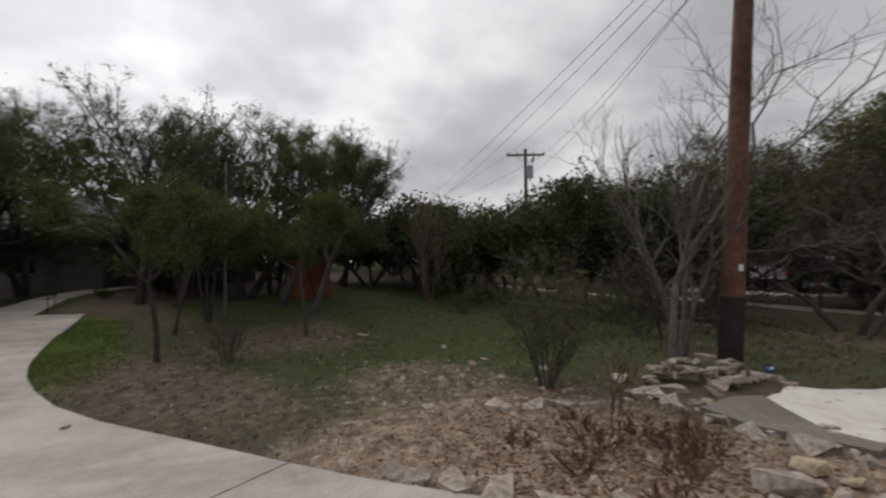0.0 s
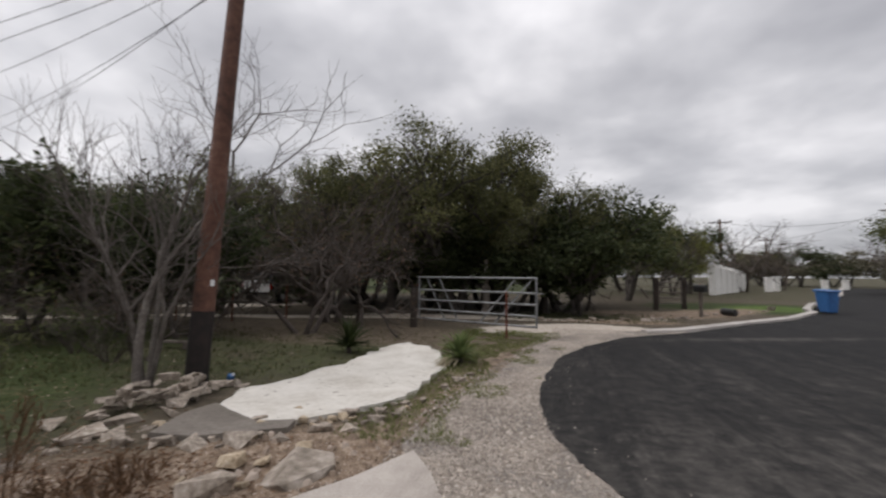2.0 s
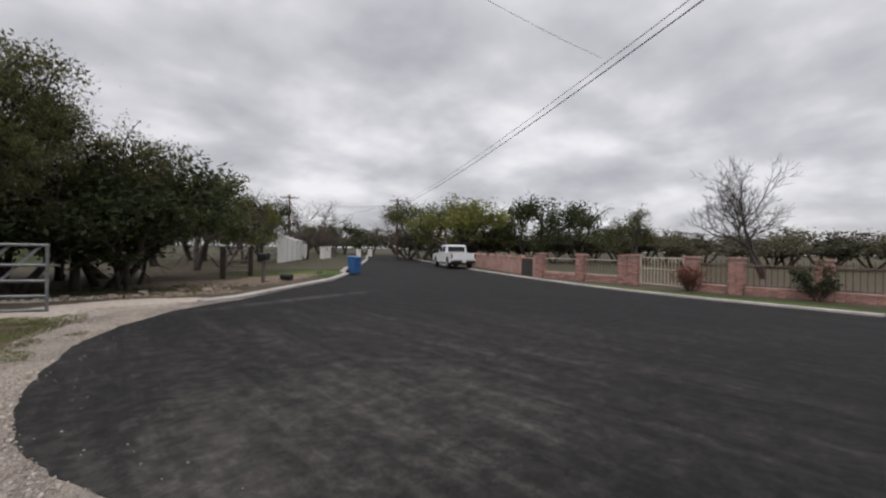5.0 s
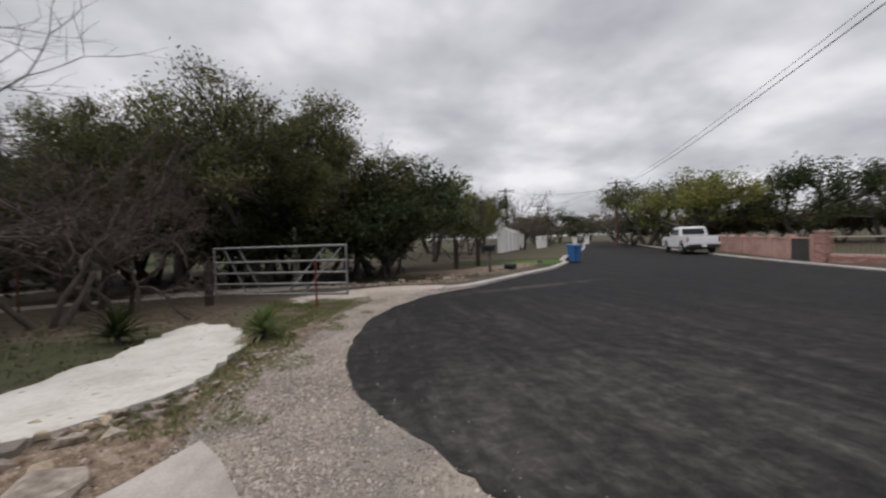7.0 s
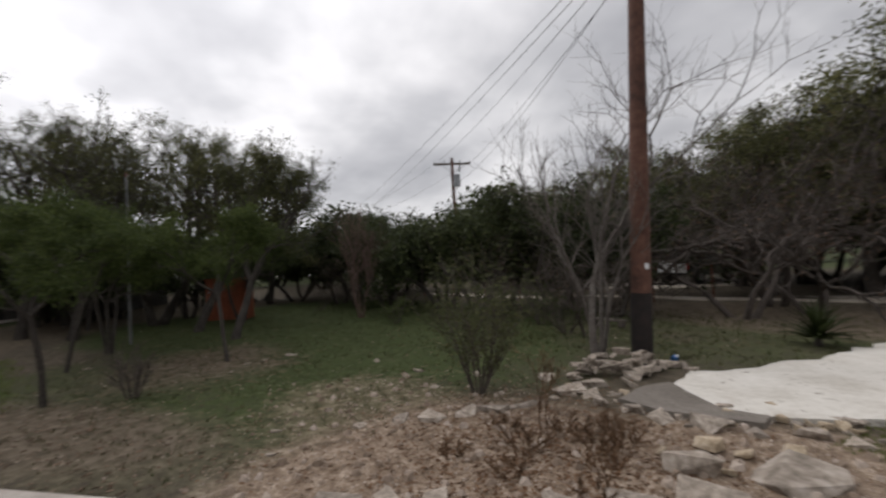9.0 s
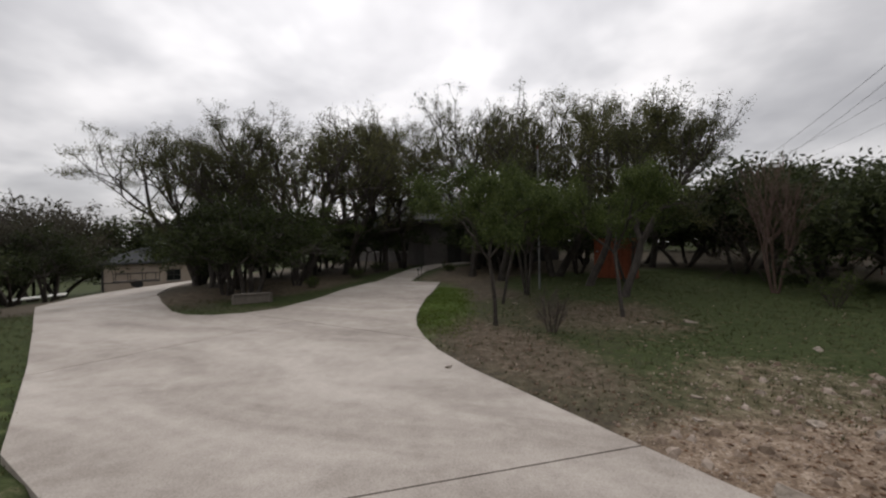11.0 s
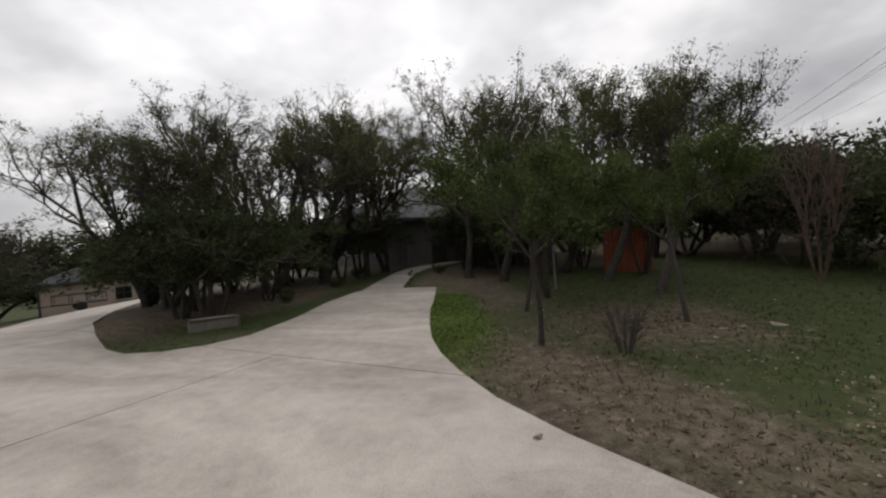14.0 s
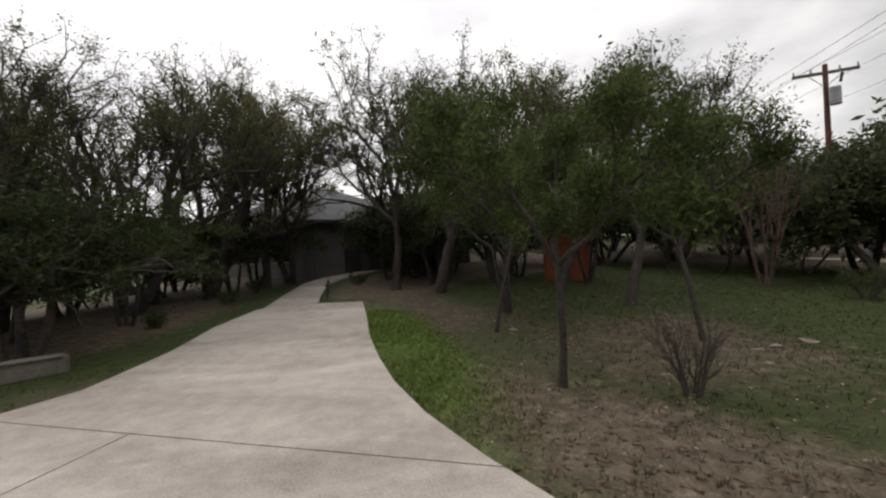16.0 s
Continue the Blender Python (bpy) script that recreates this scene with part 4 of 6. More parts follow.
# oaks behind the ranch gate
for k, (x, y, h, w) in enumerate([(-12.2, 15.2, 6.6, 1.0), (-7.9, 16.4, 7.0, 1.0), (-5.6, 17.2, 6.9, 1.05), (-2.9, 17.9, 8.6, 0.95), (-0.9, 18.5, 7.3, 0.95), (0.7, 18.6, 6.5, 0.85), (-9.0, 21.5, 7.2, 1.0), (-3.5, 22.5, 7.6, 1.2), (0.2, 23.5, 6.0, 1.0), (-20, 17, 7.0, 1.2), (-8.5, 25.5, 8.0, 1.2), (-10.6, 19.6, 7.4, 1.1), (2.0, 20.4, 4.9, 0.8), (-1.8, 19.8, 7.8, 1.0)]):
    plant("gateoak", x, y, h * 0.94, 101 * k + 20, k + 1, w)
for k, (x, y, h, w) in enumerate([(-3.8, 17.0, 3.4, 1.2), (-0.8, 18.6, 3.6, 1.3), (1.9, 18.0, 3.2, 1.3), (-6.8, 18.5, 3.6, 1.3), (-4.8, 19.5, 4.2, 1.3), (-2.2, 20.5, 4.2, 1.3), (0.6, 21.0, 4.0, 1.3), (-7.6, 21.0, 4.2, 1.3), (-9.6, 24.5, 5.0, 1.3), (-5.6, 24.0, 5.4, 1.3), (-1.6, 24.5, 5.6, 1.3), (2.0, 24.0, 5.0, 1.3), (-18.0, 25.0, 6.0, 1.4), (-13.0, 27.0, 6.5, 1.4), (-12.6, -15.4, 1.6, 1.2), (-14.2, -16.0, 1.7, 1.2), (-15.8, -15.0, 1.6, 1.2), (-17.2, -13.7, 1.6, 1.2), (2.4, 20.2, 4.0, 1.0), (1.4, 19.6, 4.8, 1.1)]):
    plant("juniper", x, y, h, 40 * k, k, w)
# along the road and beyond
for kind, x, y, h, k, w in [("far", 6.2, 30, 6.0, 0, 1.0), ("thicket", 8.5, 33, 6.0, 0, 1.0), ("faryellow", 11.5, 39, 6.0, 0, 0.7), ("fardark", 14.2, 43, 6.5, 0, 0.8), ("thicket", 22.5, 52, 8.0, 1, 1.2), ("far", 5, 36, 6.5, 1, 1.0), ("far", 10, 46, 6.0, 2, 1.1),
                            ("thicket", 30, 60, 7.5, 0, 1.2), ("fardark", 44, 82, 7.0, 1, 1.5), ("far", 40, 86, 6, 0, 1.5), ("thicket", 48, 66, 8.0, 1, 1.2), ("thicket", 52, 70, 8.5, 0, 1.2), ("far", 36.5, 46, 8.0, 0, 1.3), ("faryellow", 35.0, 36.5, 7.4, 1, 1.25), ("faryellow", 40.0, 40.5, 7.5, 0, 1.2),
                            ("fardark", 44.0, 33.0, 8.4, 0, 1.1), ("fardark", 47.0, 28.5, 7.2, 1, 1.1), ("far", 52, 23.5, 7.2, 2, 0.9), ("bareoak", 33.6, 7.0, 8.0, 0, 1.0), ("far", 60, 30, 4.6, 1, 1.7), ("far", 70, 34, 6, 2, 2.0)]:
    plant(kind, x, y, h, 37 * x, k, w)
# woods below the driveway, and closing the place all round
rw = random.Random(5)
for k, (x, y, h) in enumerate([(-4.3, -15.2, 2.3), (-2.9, -14.3, 2.2), (-1.4, -13.8, 2.4), (0.2, -13.2, 2.3), (-5.4, -17.6, 2.5), (-5.8, -21.5, 2.6), (-3.8, -20.0, 2.4), (-1.6, -19.2, 2.8), (0.6, -18.6, 2.6), (2.8, -17.5, 3.0), (-7.4, -25.5, 4.6), (-4.6, -24.5, 4.6), (-1.6, -23.8, 5.0), (1.4, -23.0, 5.0), (4.4, -21.5, 5.0), (7, -19, 5.0), (-9.5, -31.5, 4.4), (-6, -30, 6.0), (-2, -29, 6.2), (2.5, -28, 6.4), (-12.5, -38, 4.6), (-13, -45, 7), (-20, -48, 7), (10, -17, 5), (13, -11, 5), (-27, -46, 7), (-31, -44, 7.5)]):
    plant("juniper" if k < 17 else "fardark", x, y, h, 50 * k, k, 1.25)
# understorey that closes the view below the oaks
for k in range(46):
    a = math.radians(-150 + 112 * k / 45 + rw.uniform(-1, 1))
    d = rw.uniform(25, 36) if k % 3 else rw.uniform(38, 46)
    x, y = math.sin(a) * d - 2, math.cos(a) * d
    if math.hypot(x + 26, y + 12) < 9.5 or -38 < y < -22 or inside(PATHWAY, x, y):
        continue
    plant("back", x, y, rw.uniform(3.2, 5.5), rw.uniform(0, 360), 0, 1.3)
for k in range(84):
    a = math.radians(-200 + 360 * k / 84 + rw.uniform(-1.5, 1.5))
    if 27 < math.degrees(a) < 39:
        continue
    d = rw.uniform(46, 66) if k % 2 and a < 0.3 else rw.uniform(74, 100)
    x, y = math.sin(a) * d, math.cos(a) * d
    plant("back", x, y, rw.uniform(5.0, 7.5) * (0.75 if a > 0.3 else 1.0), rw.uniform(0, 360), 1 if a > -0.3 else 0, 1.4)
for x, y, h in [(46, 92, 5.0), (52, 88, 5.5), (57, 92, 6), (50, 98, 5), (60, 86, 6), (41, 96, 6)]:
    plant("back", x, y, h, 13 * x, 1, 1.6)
for k in range(30):
    a = math.radians(37 + 80 * k / 29 + rw.uniform(-1, 1))
    d = rw.uniform(58, 72)
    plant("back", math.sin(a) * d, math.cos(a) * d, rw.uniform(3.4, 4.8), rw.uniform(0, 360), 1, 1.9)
for k in range(30):
    a = math.radians(-186 + 29.5 * k / 29 + rw.uniform(-0.5, 0.5))
    d = rw.uniform(46, 52) if k % 2 else rw.uniform(33, 39)
    plant("hill", math.sin(a) * d, math.cos(a) * d, rw.uniform(7.8, 9.0) if k % 2 else rw.uniform(4.6, 5.6), rw.uniform(0, 360), k, 1.0)
for src in [o for k in KINDS.values() for o in k]:
    for o in (*src.children_recursive, src):
        bpy.data.objects.remove(o)


# ---- paved edges, drain apron, stones ----
def kerb(line, name="kerb", width=0.28, tall=0.055):
    """A low kerb along a line, as separate lengths."""
    v, f = [], []
    pts = [Vector((x, y, 0)) for x, y in line]
    for i, p in enumerate(pts):
        d = (pts[min(i + 1, len(pts) - 1)] - pts[max(i - 1, 0)]).normalized()
        n = Vector((-d.y, d.x, 0))
        for off, z in ((-width / 2, -0.08), (-width / 2, tall - 0.02), (-width / 2 + 0.03, tall), (width / 2 - 0.03, tall + 0.01), (width / 2, tall - 0.01), (width / 2, -0.08)):
            q = p + n * off
            v.append((q.x, q.y, height(q.x, q.y) + z))
        if i:
            for k in range(5):
                a, b = (i - 1) * 6 + k, i * 6 + k
                f.append((a, b, b + 1, a + 1))
    last = (len(pts) - 1) * 6
    f += [(0, 1, 2, 3, 4, 5), tuple(last + k for k in (5, 4, 3, 2, 1, 0))]
    ob = mesh_object(name, v, f, M_KERB)
    return tagged(ob, "low pale concrete kerb along the asphalt", "kerb", kind="structure")


def fine_line(line, step=0.7):
    out = []
    for p, q in zip(line, line[1:]):
        n = max(1, int(math.dist(p, q) / step))
        out += [(p[0] + (q[0] - p[0]) * k / n, p[1] + (q[1] - p[1]) * k / n) for k in range(n)]
    return out + [line[-1]]


kerb(fine_line([(16.2, 1.0), (16.5, 4.9), (17.1, 8.1), (18.0, 10.9), (19.45, 14.5), (21.75, 19.5), (25.15, 26.4), (33.2, 41.0), (52.2, 74)]), tall=0.07)
kerb(fine_line([(3.2, 12.9), (4.3, 13.5), (7.0, 16.1), (9.6, 18.5), (12.3, 22.0), (13.2, 24.2), (15.6, 28.2), (18.9, 32.2), (28, 46.2), (46.8, 77.5)]), tall=0.09)

tagged(sheet("drain_apron", APRON,
             M_WHITE, 0.02, 0.12, 0.2, ragged=0.11, relief=0.035), "rough pale concrete drainage slab with a ragged edge", "concrete slab", kind="structure")
tagged(sheet("drain_sill", [(-3.35, 3.78), (-3.5, 4.35), (-3.42, 4.72), (-2.6, 4.3), (-2.2, 4.42), (-2.15, 4.2), (-2.85, 3.8)], M_WEDGE, 0.04, 0.12, 0.3, ragged=0.02), "smooth grey concrete sill beside the drainage slab", "concrete slab", kind="structure")
tagged(sheet("gravel_verge", GRAVEL,
             M_GRAVEL, -0.003, 0.06, 0.4, ragged=0.2), "pale crushed limestone gravel verge", "gravel", kind="structure")


def rock_mesh(seed, sx, sy, sz, mat, name="rock"):
    """An angular broken stone with chipped corners, resting on z = 0."""
    r = random.Random(seed)
    bm = bmesh.new()
    for k in range(11):
        q = [r.choice((-1, 1)) * r.uniform(0.45, 1.0) for _ in range(3)]
        bm.verts.new((q[0] * sx / 2, q[1] * sy / 2, (0.15 + 0.85 * q[2] if q[2] > 0 else q[2]) * sz / 2))
    hull = bmesh.ops.convex_hull(bm, input=bm.verts[:])
    bmesh.ops.delete(bm, geom=[g for g in hull["geom_interior"] if isinstance(g, bmesh.types.BMVert)], context="VERTS")
    bmesh.ops.bevel(bm, geom=bm.edges[:], offset=0.009, segments=1, affect="EDGES")
    low = min(v.co.z for v in bm.verts)
    for v in bm.verts:
        v.co += Vector((noise.noise(v.co * 3 + Vector((seed, 0, 0))), noise.noise(v.co * 3 + Vector((0, seed, 0))), 0)) * 0.05
        v.co.z -= low
    me = bpy.data.meshes.new(name)
    bm.to_mesh(me)
    bm.free()
    me.materials.append(mat)
    return me


rr = random.Random(21)
ROCKS = [rock_mesh(i, 1.0, rr.uniform(0.55, 0.85), rr.uniform(0.3, 0.5), M_ROCK) for i in range(7)]
FLATS = [rock_mesh(20 + i, 1.0, rr.uniform(0.6, 0.85), 0.26, M_ROCK, "flat_stone") for i in range(5)]
OCHRE = [rock_mesh(40 + i, 1.0, rr.uniform(0.6, 0.85), rr.uniform(0.4, 0.6), M_ROCKY) for i in range(3)]


def rock(meshes, x, y, size, label, group, z=None, name="rock", sink=0.15):
    size *= 0.85
    ob = new(name, rr.choice(meshes))
    ob.matrix_world = Matrix.Translation((x, y, (height(x, y) - 0.02 if z is None else z) - sink * size * 0.3)) @ Matrix.Rotation(rr.uniform(0, 6.28), 4, "Z") @ Matrix.Rotation(rr.uniform(-0.15, 0.15), 4, "X") @ Matrix.Diagonal((size, size, size, 1))
    return tagged(ob, label, "rock", group)


# stone heap at the foot of the utility pole
heap = thing("stone_heap", Matrix.Translation((-4.15, 4.75, 0)), "loose heap of grey broken limestone at the pole", "rock heap")
for k in range(46):
    u, w = rr.gauss(0, 0.42), rr.gauss(0, 0.2)
    x, y = u * 0.45 - w * 0.9, u * 0.9 + w * 0.45
    s = rr.uniform(0.13, 0.30)
    z = max(0.0, 0.30 * (1 - (u / 0.9) ** 2 - (w / 0.45) ** 2)) * rr.random()
    ob = new("stone", rr.choice(ROCKS))
    ob.parent = heap
    ob.matrix_local = Matrix.Translation((x, y, z - 0.03)) @ Matrix.Rotation(rr.uniform(0, 6), 4, "Z") @ Matrix.Rotation(rr.uniform(-0.5, 0.5), 4, "X") @ Matrix.Diagonal((s, s, s, 1))
for k in range(95):
    u = rr.random()
    x, y = -3.9 + 2.7 * u + rr.gauss(0, 0.14), 3.75 + 0.35 * u + 1.1 * u * u + rr.gauss(0, 0.16)
    rock(ROCKS if rr.random() < 0.7 else OCHRE, x, y, rr.uniform(0.06, 0.2), "broken limestone rubble beside the drainage slab", "rubble", name="stone")
# kerbing of rocks round the drain, and the ledge of flat stones
for x, y, s in [(-3.95, 4.0, 0.5), (-3.72, 3.72, 0.42), (-3.45, 3.6, 0.32), (-3.1, 3.66, 0.36), (-2.8, 3.72, 0.42), (-2.45, 3.9, 0.44), (-2.15, 4.05, 0.3), (-1.85, 4.3, 0.36), (-1.6, 4.42, 0.34), (-1.42, 4.7, 0.26), (-1.25, 5.05, 0.22), (-1.1, 5.5, 0.2), (-1.0, 6.2, 0.24), (-0.85, 6.6, 0.3), (-0.75, 7.0, 0.22), (-2.62, 4.1, 0.2), (-3.4, 4.05, 0.2)]:
    rock(ROCKS, x, y, s * 0.85, "grey limestone rock bordering the drainage slab", "rocks round the drain")
for x, y, s in [(-3.98, 3.62, 0.5), (-3.93, 2.9, 0.42), (-3.98, 2.55, 0.38), (-4.05, 2.25, 0.42), (-4.15, 1.9, 0.36), (-4.3, 1.6, 0.3), (-4.4, 1.2, 0.28)]:
    rock(FLATS, x, y, s, "flat grey ledge stone half sunk in soil", "ledge stones", name="flat_stone")
for x, y, s in [(-2.2, 3.45, 0.36), (-1.98, 3.55, 0.26), (-1.75, 3.85, 0.3), (-2.35, 3.1, 0.16), (-1.9, 3.2, 0.2)]:
    rock(OCHRE, x, y, s * 0.8, "yellowish broken limestone rock", "yellowish rocks")
rock(ROCKS, -2.02, 2.98, 0.46, "square grey limestone block with a broken face", "", name="stone_block")
for x, y, s in [(-1.62, 3.45, 0.75), (-1.75, 2.75, 0.6), (-3.02, 0.62, 0.5), (-2.86, 0.92, 0.46), (-2.6, 1.2, 0.5), (-2.42, 1.55, 0.42), (-2.2, 1.95, 0.4), (-2.02, 2.35, 0.45)]:
    rock(FLATS, x, y, s, "flat grey flagstone at the edge of the driveway", "flagstones", name="flagstone", sink=0.35)
for k in range(26):
    u = k / 25
    rock(ROCKS, 0.6 + 5.2 * u + rr.gauss(0, 0.2), 15.9 + 1.4 * u * u + rr.gauss(0, 0.22), rr.uniform(0.16, 0.42), "pale limestone rock on the verge by the ranch gate", "verge rocks")
for x, y, s in [(7.0, 19.3, 0.3), (7.6, 20.0, 0.36), (8.3, 20.7, 0.3), (8.9, 21.2, 0.4), (9.6, 21.5, 0.26), (11.4, 23.4, 0.6), (10.6, 22.4, 0.3)]:
    rock(ROCKS, x, y, s, "pale limestone rock on the grass beside the road", "verge rocks")
for x, y, s in [(-7.3, 2.25, 0.3), (-9.17, 1.05, 0.32), (-8.3, -0.05, 0.16), (-8.9, 0.2, 0.18), (-9.0, 0.5, 0.14), (-6.2, 2.6, 0.2), (-5.4, 3.2, 0.26), (-5.2, 2.4, 0.16), (-6.0, 0.9, 0.12), (-4.8, 0.4, 0.14), (-4.2, 0.3, 0.12), (-7.9, -2.55, 0.14), (-10.6, -2.6, 0.2)]:
    rock(FLATS, x, y, s, "small white limestone lying in the grass", "stones in the lawn", name="stone", sink=0.3)

rock(ROCKS, -4.86, -2.22, 0.1, "small dark stone at the edge of the driveway", "", z=0.02, name="stone")


def scatter(name, mat, label, category, count, place, size, seed, base):
    """Countless small bits joined in one mesh, lying on the land."""
    r, v, f = random.Random(seed), [], []
    n = 0
    while n < count:
        p = place(r)
        if p is None:
            continue
        x, y, z = p
        n += 1
        s = r.uniform(*size)
        base(r, v, f, x, y, z, s)
    ob = mesh_object(name, v, f, mat)
    return tagged(ob, label, category, kind="stuff")


def pebble(r, v, f, x, y, z, s):
    b, a = len(v), r.uniform(0, 6.3)
    for k in range(5):
        t = a + k * math.tau / 5
        q = s * r.uniform(0.6, 1.0)
        v.append((x + math.cos(t) * q, y + math.sin(t) * q, z - s * 0.15))
    for k in range(3):
        t = a + 0.5 + k * math.tau / 3
        q = s * r.uniform(0.2, 0.6)
        v.append((x + math.cos(t) * q, y + math.sin(t) * q, z + s * r.uniform(0.35, 0.7)))
    f += [(b + 5, b + 6, b + 7), (b, b + 1, b + 5), (b + 1, b + 2, b + 6, b + 5), (b + 2, b + 3, b + 6), (b + 3, b + 4, b + 7, b + 6), (b + 4, b, b + 5, b + 7)]


def fallen(r, v, f, x, y, z, s):
    b, a, t = len(v), r.uniform(0, 6.3), r.uniform(-0.6, 0.6)
    c, d = math.cos(a) * s, math.sin(a) * s
    h = s * 0.5
    v += [(x - c, y - d, z + 0.004), (x - d * 0.45, y + c * 0.45, z + 0.006 + h * max(0, t)), (x + c, y + d, z + 0.006), (x + d * 0.45, y - c * 0.45, z + 0.006 + h * max(0, -t))]
    f += [(b, b + 1, b + 2, b + 3)]


def blade(r, v, f, x, y, z, s):
    for _ in range(3):
        b, a = len(v), r.uniform(0, 6.3)
        w, lean, h = s * 0.09, s * r.uniform(0.2, 0.8), s * r.uniform(0.5, 1.0)
        px, py = x + r.gauss(0, s * 0.3), y + r.gauss(0, s * 0.3)
        c, d = math.cos(a), math.sin(a)
        v += [(px - d * w, py + c * w, z), (px + d * w, py - c * w, z), (px + c * lean, py + d * lean, z + h)]
        f += [(b, b + 1, b + 2)]


def land(x, y):
    return height(x, y) - 0.02 + 0.035 * noise.noise((x * 0.5, y * 0.5, 0)) + 0.018 * noise.noise((x * 1.9, y * 1.9, 5))


def on_zone(zone, x0, x1, y0, y1, least=0.0):
    def place(r):
        x, y = r.uniform(x0, x1), r.uniform(y0, y1)
        if under_paving(x, y) or zones(x, y)[zone] * (0.55 + 0.9 * noise.noise((x * 0.9, y * 0.9, 9)) + 0.45) < r.random() + least:
            return None
        return x, y, land(x, y)
    return place


scatter("limestone_chips", M_PEBBLE, "scattered pale limestone chips on bare soil", "stones", 4600, on_zone("chips", -7, 0, -0.5, 5.5), (0.005, 0.021), 3, pebble)
scatter("limestone_chips", M_PEBBLE, "scattered pale limestone chips on bare soil", "stones", 240, on_zone("chips", -7.5, 0, -0.5, 5.5), (0.035, 0.075), 4, pebble)
scatter("dry_leaves", M_LITTER, "fallen dry oak leaves on the ground", "leaves", 5000, on_zone("litter", -15, -1, -14, 5), (0.015, 0.035), 5, fallen)


scatter("dry_leaves", M_RUSTLEAF, "rust-brown dead weeds and leaves on stony soil", "leaves", 3600, lambda r: (lambda x, y: None if under_paving(x, y) else (x, y, land(x, y)))(r.gauss(-2.9, 0.95), r.gauss(2.3, 1.0)), (0.010, 0.03), 15, fallen)


def lawn_spot(r):
    x, y = -4 - abs(r.gauss(0, 4.5)), r.uniform(-4.6, 8)
    return None if under_paving(x, y) else (x, y, land(x, y))


scatter("dry_leaves", M_LITTER, "fallen dry leaves strewn over the lawn", "leaves", 3500, lawn_spot, (0.012, 0.03), 6, fallen)


def verge_spot(r):
    x, y = r.uniform(-1.2, 4.6), r.uniform(-0.7, 13.4)
    if inside(ROAD, x, y) and (r.random() > 0.03 or not (inside(GRAVEL, x + 0.0, y))) or inside(DRIVE, x, y) or not (-0.9 - 0.2 < x) or x < -1.0 + max(0, (y - 5) * 0.22):
        return None
    return x, y, height(x, y) + 0.004


scatter("stone_chips", M_PEBBLE, "small pale stone chips strewn over the lawn", "stones", 900, lawn_spot, (0.008, 0.028), 26, pebble)
scatter("crushed_gravel", M_GRAVELBIT, "loose crushed limestone gravel", "gravel", 19000, verge_spot, (0.004, 0.014), 7, pebble)
scatter("crushed_gravel", M_GRAVELBIT, "larger loose limestone pieces in the gravel", "gravel", 700, lambda r: (lambda p: None if p is None or inside(ROAD, p[0], p[1]) else p)(verge_spot(r)), (0.014, 0.028), 17, pebble)
def coarse_spot(r):
    x, y = r.gauss(-0.2, 0.38), r.uniform(2.6, 7.4)
    x += max(0.0, (y - 5) * 0.2)
    return None if inside(ROAD, x, y) or inside(DRIVE, x, y) or x < -1.0 else (x, y, height(x, y) + 0.002)


scatter("crushed_gravel", M_GRAVELBIT, "coarse grey limestone gravel on dark soil", "gravel", 3800, coarse_spot, (0.010, 0.026), 27, pebble)
scatter("lawn_grass", M_GRASS, "short patchy winter lawn grass", "grass", 16000, on_zone("lawn", -20, -4, -3, 9), (0.03, 0.065), 8, blade)
scatter("lawn_grass", M_GRASS, "short green grass beside the driveway", "grass", 9000, on_zone("lawn", -9, 3, -16, -3), (0.03, 0.07), 9, blade)
scatter("fresh_grass", M_GRASSF, "bright green new grass by the driveway", "grass", 5000, on_zone("fresh", -13, -6.5, -5.6, -2.6), (0.03, 0.06), 10, blade)
def weedy_spot(r):
    x, y = r.uniform(-1.7, 0.9), r.uniform(4.2, 12.6)
    if inside(APRON, x, y) or inside(DRIVE, x, y) or inside(ROAD, x, y):
        return None
    patch = noise.noise((x * 1.5, y * 1.5, 4))
    if inside(GRAVEL, x, y):
        edge = -0.85 + max(0, (y - 5) * 0.2)
        return (x, y, height(x, y)) if patch > -0.22 + 0.9 * (x - edge) else None
    return (x, y, land(x, y)) if patch > -0.3 else None


scatter("verge_grass", M_GRASSV, "sparse weedy grass beside the gravel", "grass", 11000, weedy_spot, (0.022, 0.06), 11, blade)
scatter("field_grass", M_GRASS, "rough grass round the ranch gate", "grass", 2600, on_zone("lawn", -12, 6, 5, 19), (0.05, 0.12), 12, blade)


# ---- shrubs and small plants ----
def shrub(x, y, tall, stems, lean, seed, leaf, count, size, label, name="shrub", bark=M_TWIG, category="shrub", rad=0.012):
    ob = thing(name, Matrix.Translation((x, y, height(x, y))), label, category)
    g = Grower(seed)
    o = dict(levels=3, wander=0.12, lift=0.12, kids=(5, 4), bare=0.2, spread=0.4, shrink=0.5)
    for k in range(stems):
        a = k * 2.4 + g.r.random()
        g.limb(Vector((math.cos(a) * 0.06, math.sin(a) * 0.06, -0.05)), Vector((math.cos(a) * lean, math.sin(a) * lean, 1)), tall * 0.75 * g.r.uniform(0.7, 1.05), rad, 0, o)
    n = len(g.v)
    tagged(mesh_object("branchwork", g.v + g.bv, g.f + [tuple(i + n for i in q) for q in g.bf], bark, ob, smooth=True), kind="stuff")
    if count:
        leaves("foliage", g.tips, count, size, 0.05, leaf, ob, seed)
    return ob


shrub(-4.62, 2.75, 1.6, 12, 0.42, 5, M_LEAFF, 4200, 0.027, "twiggy grey-green shrub on the stony slope")
shrub(-7.46, -1.31, 0.8, 9, 0.3, 6, None, 0, 0, "leafless brown twiggy shrub on the lawn")
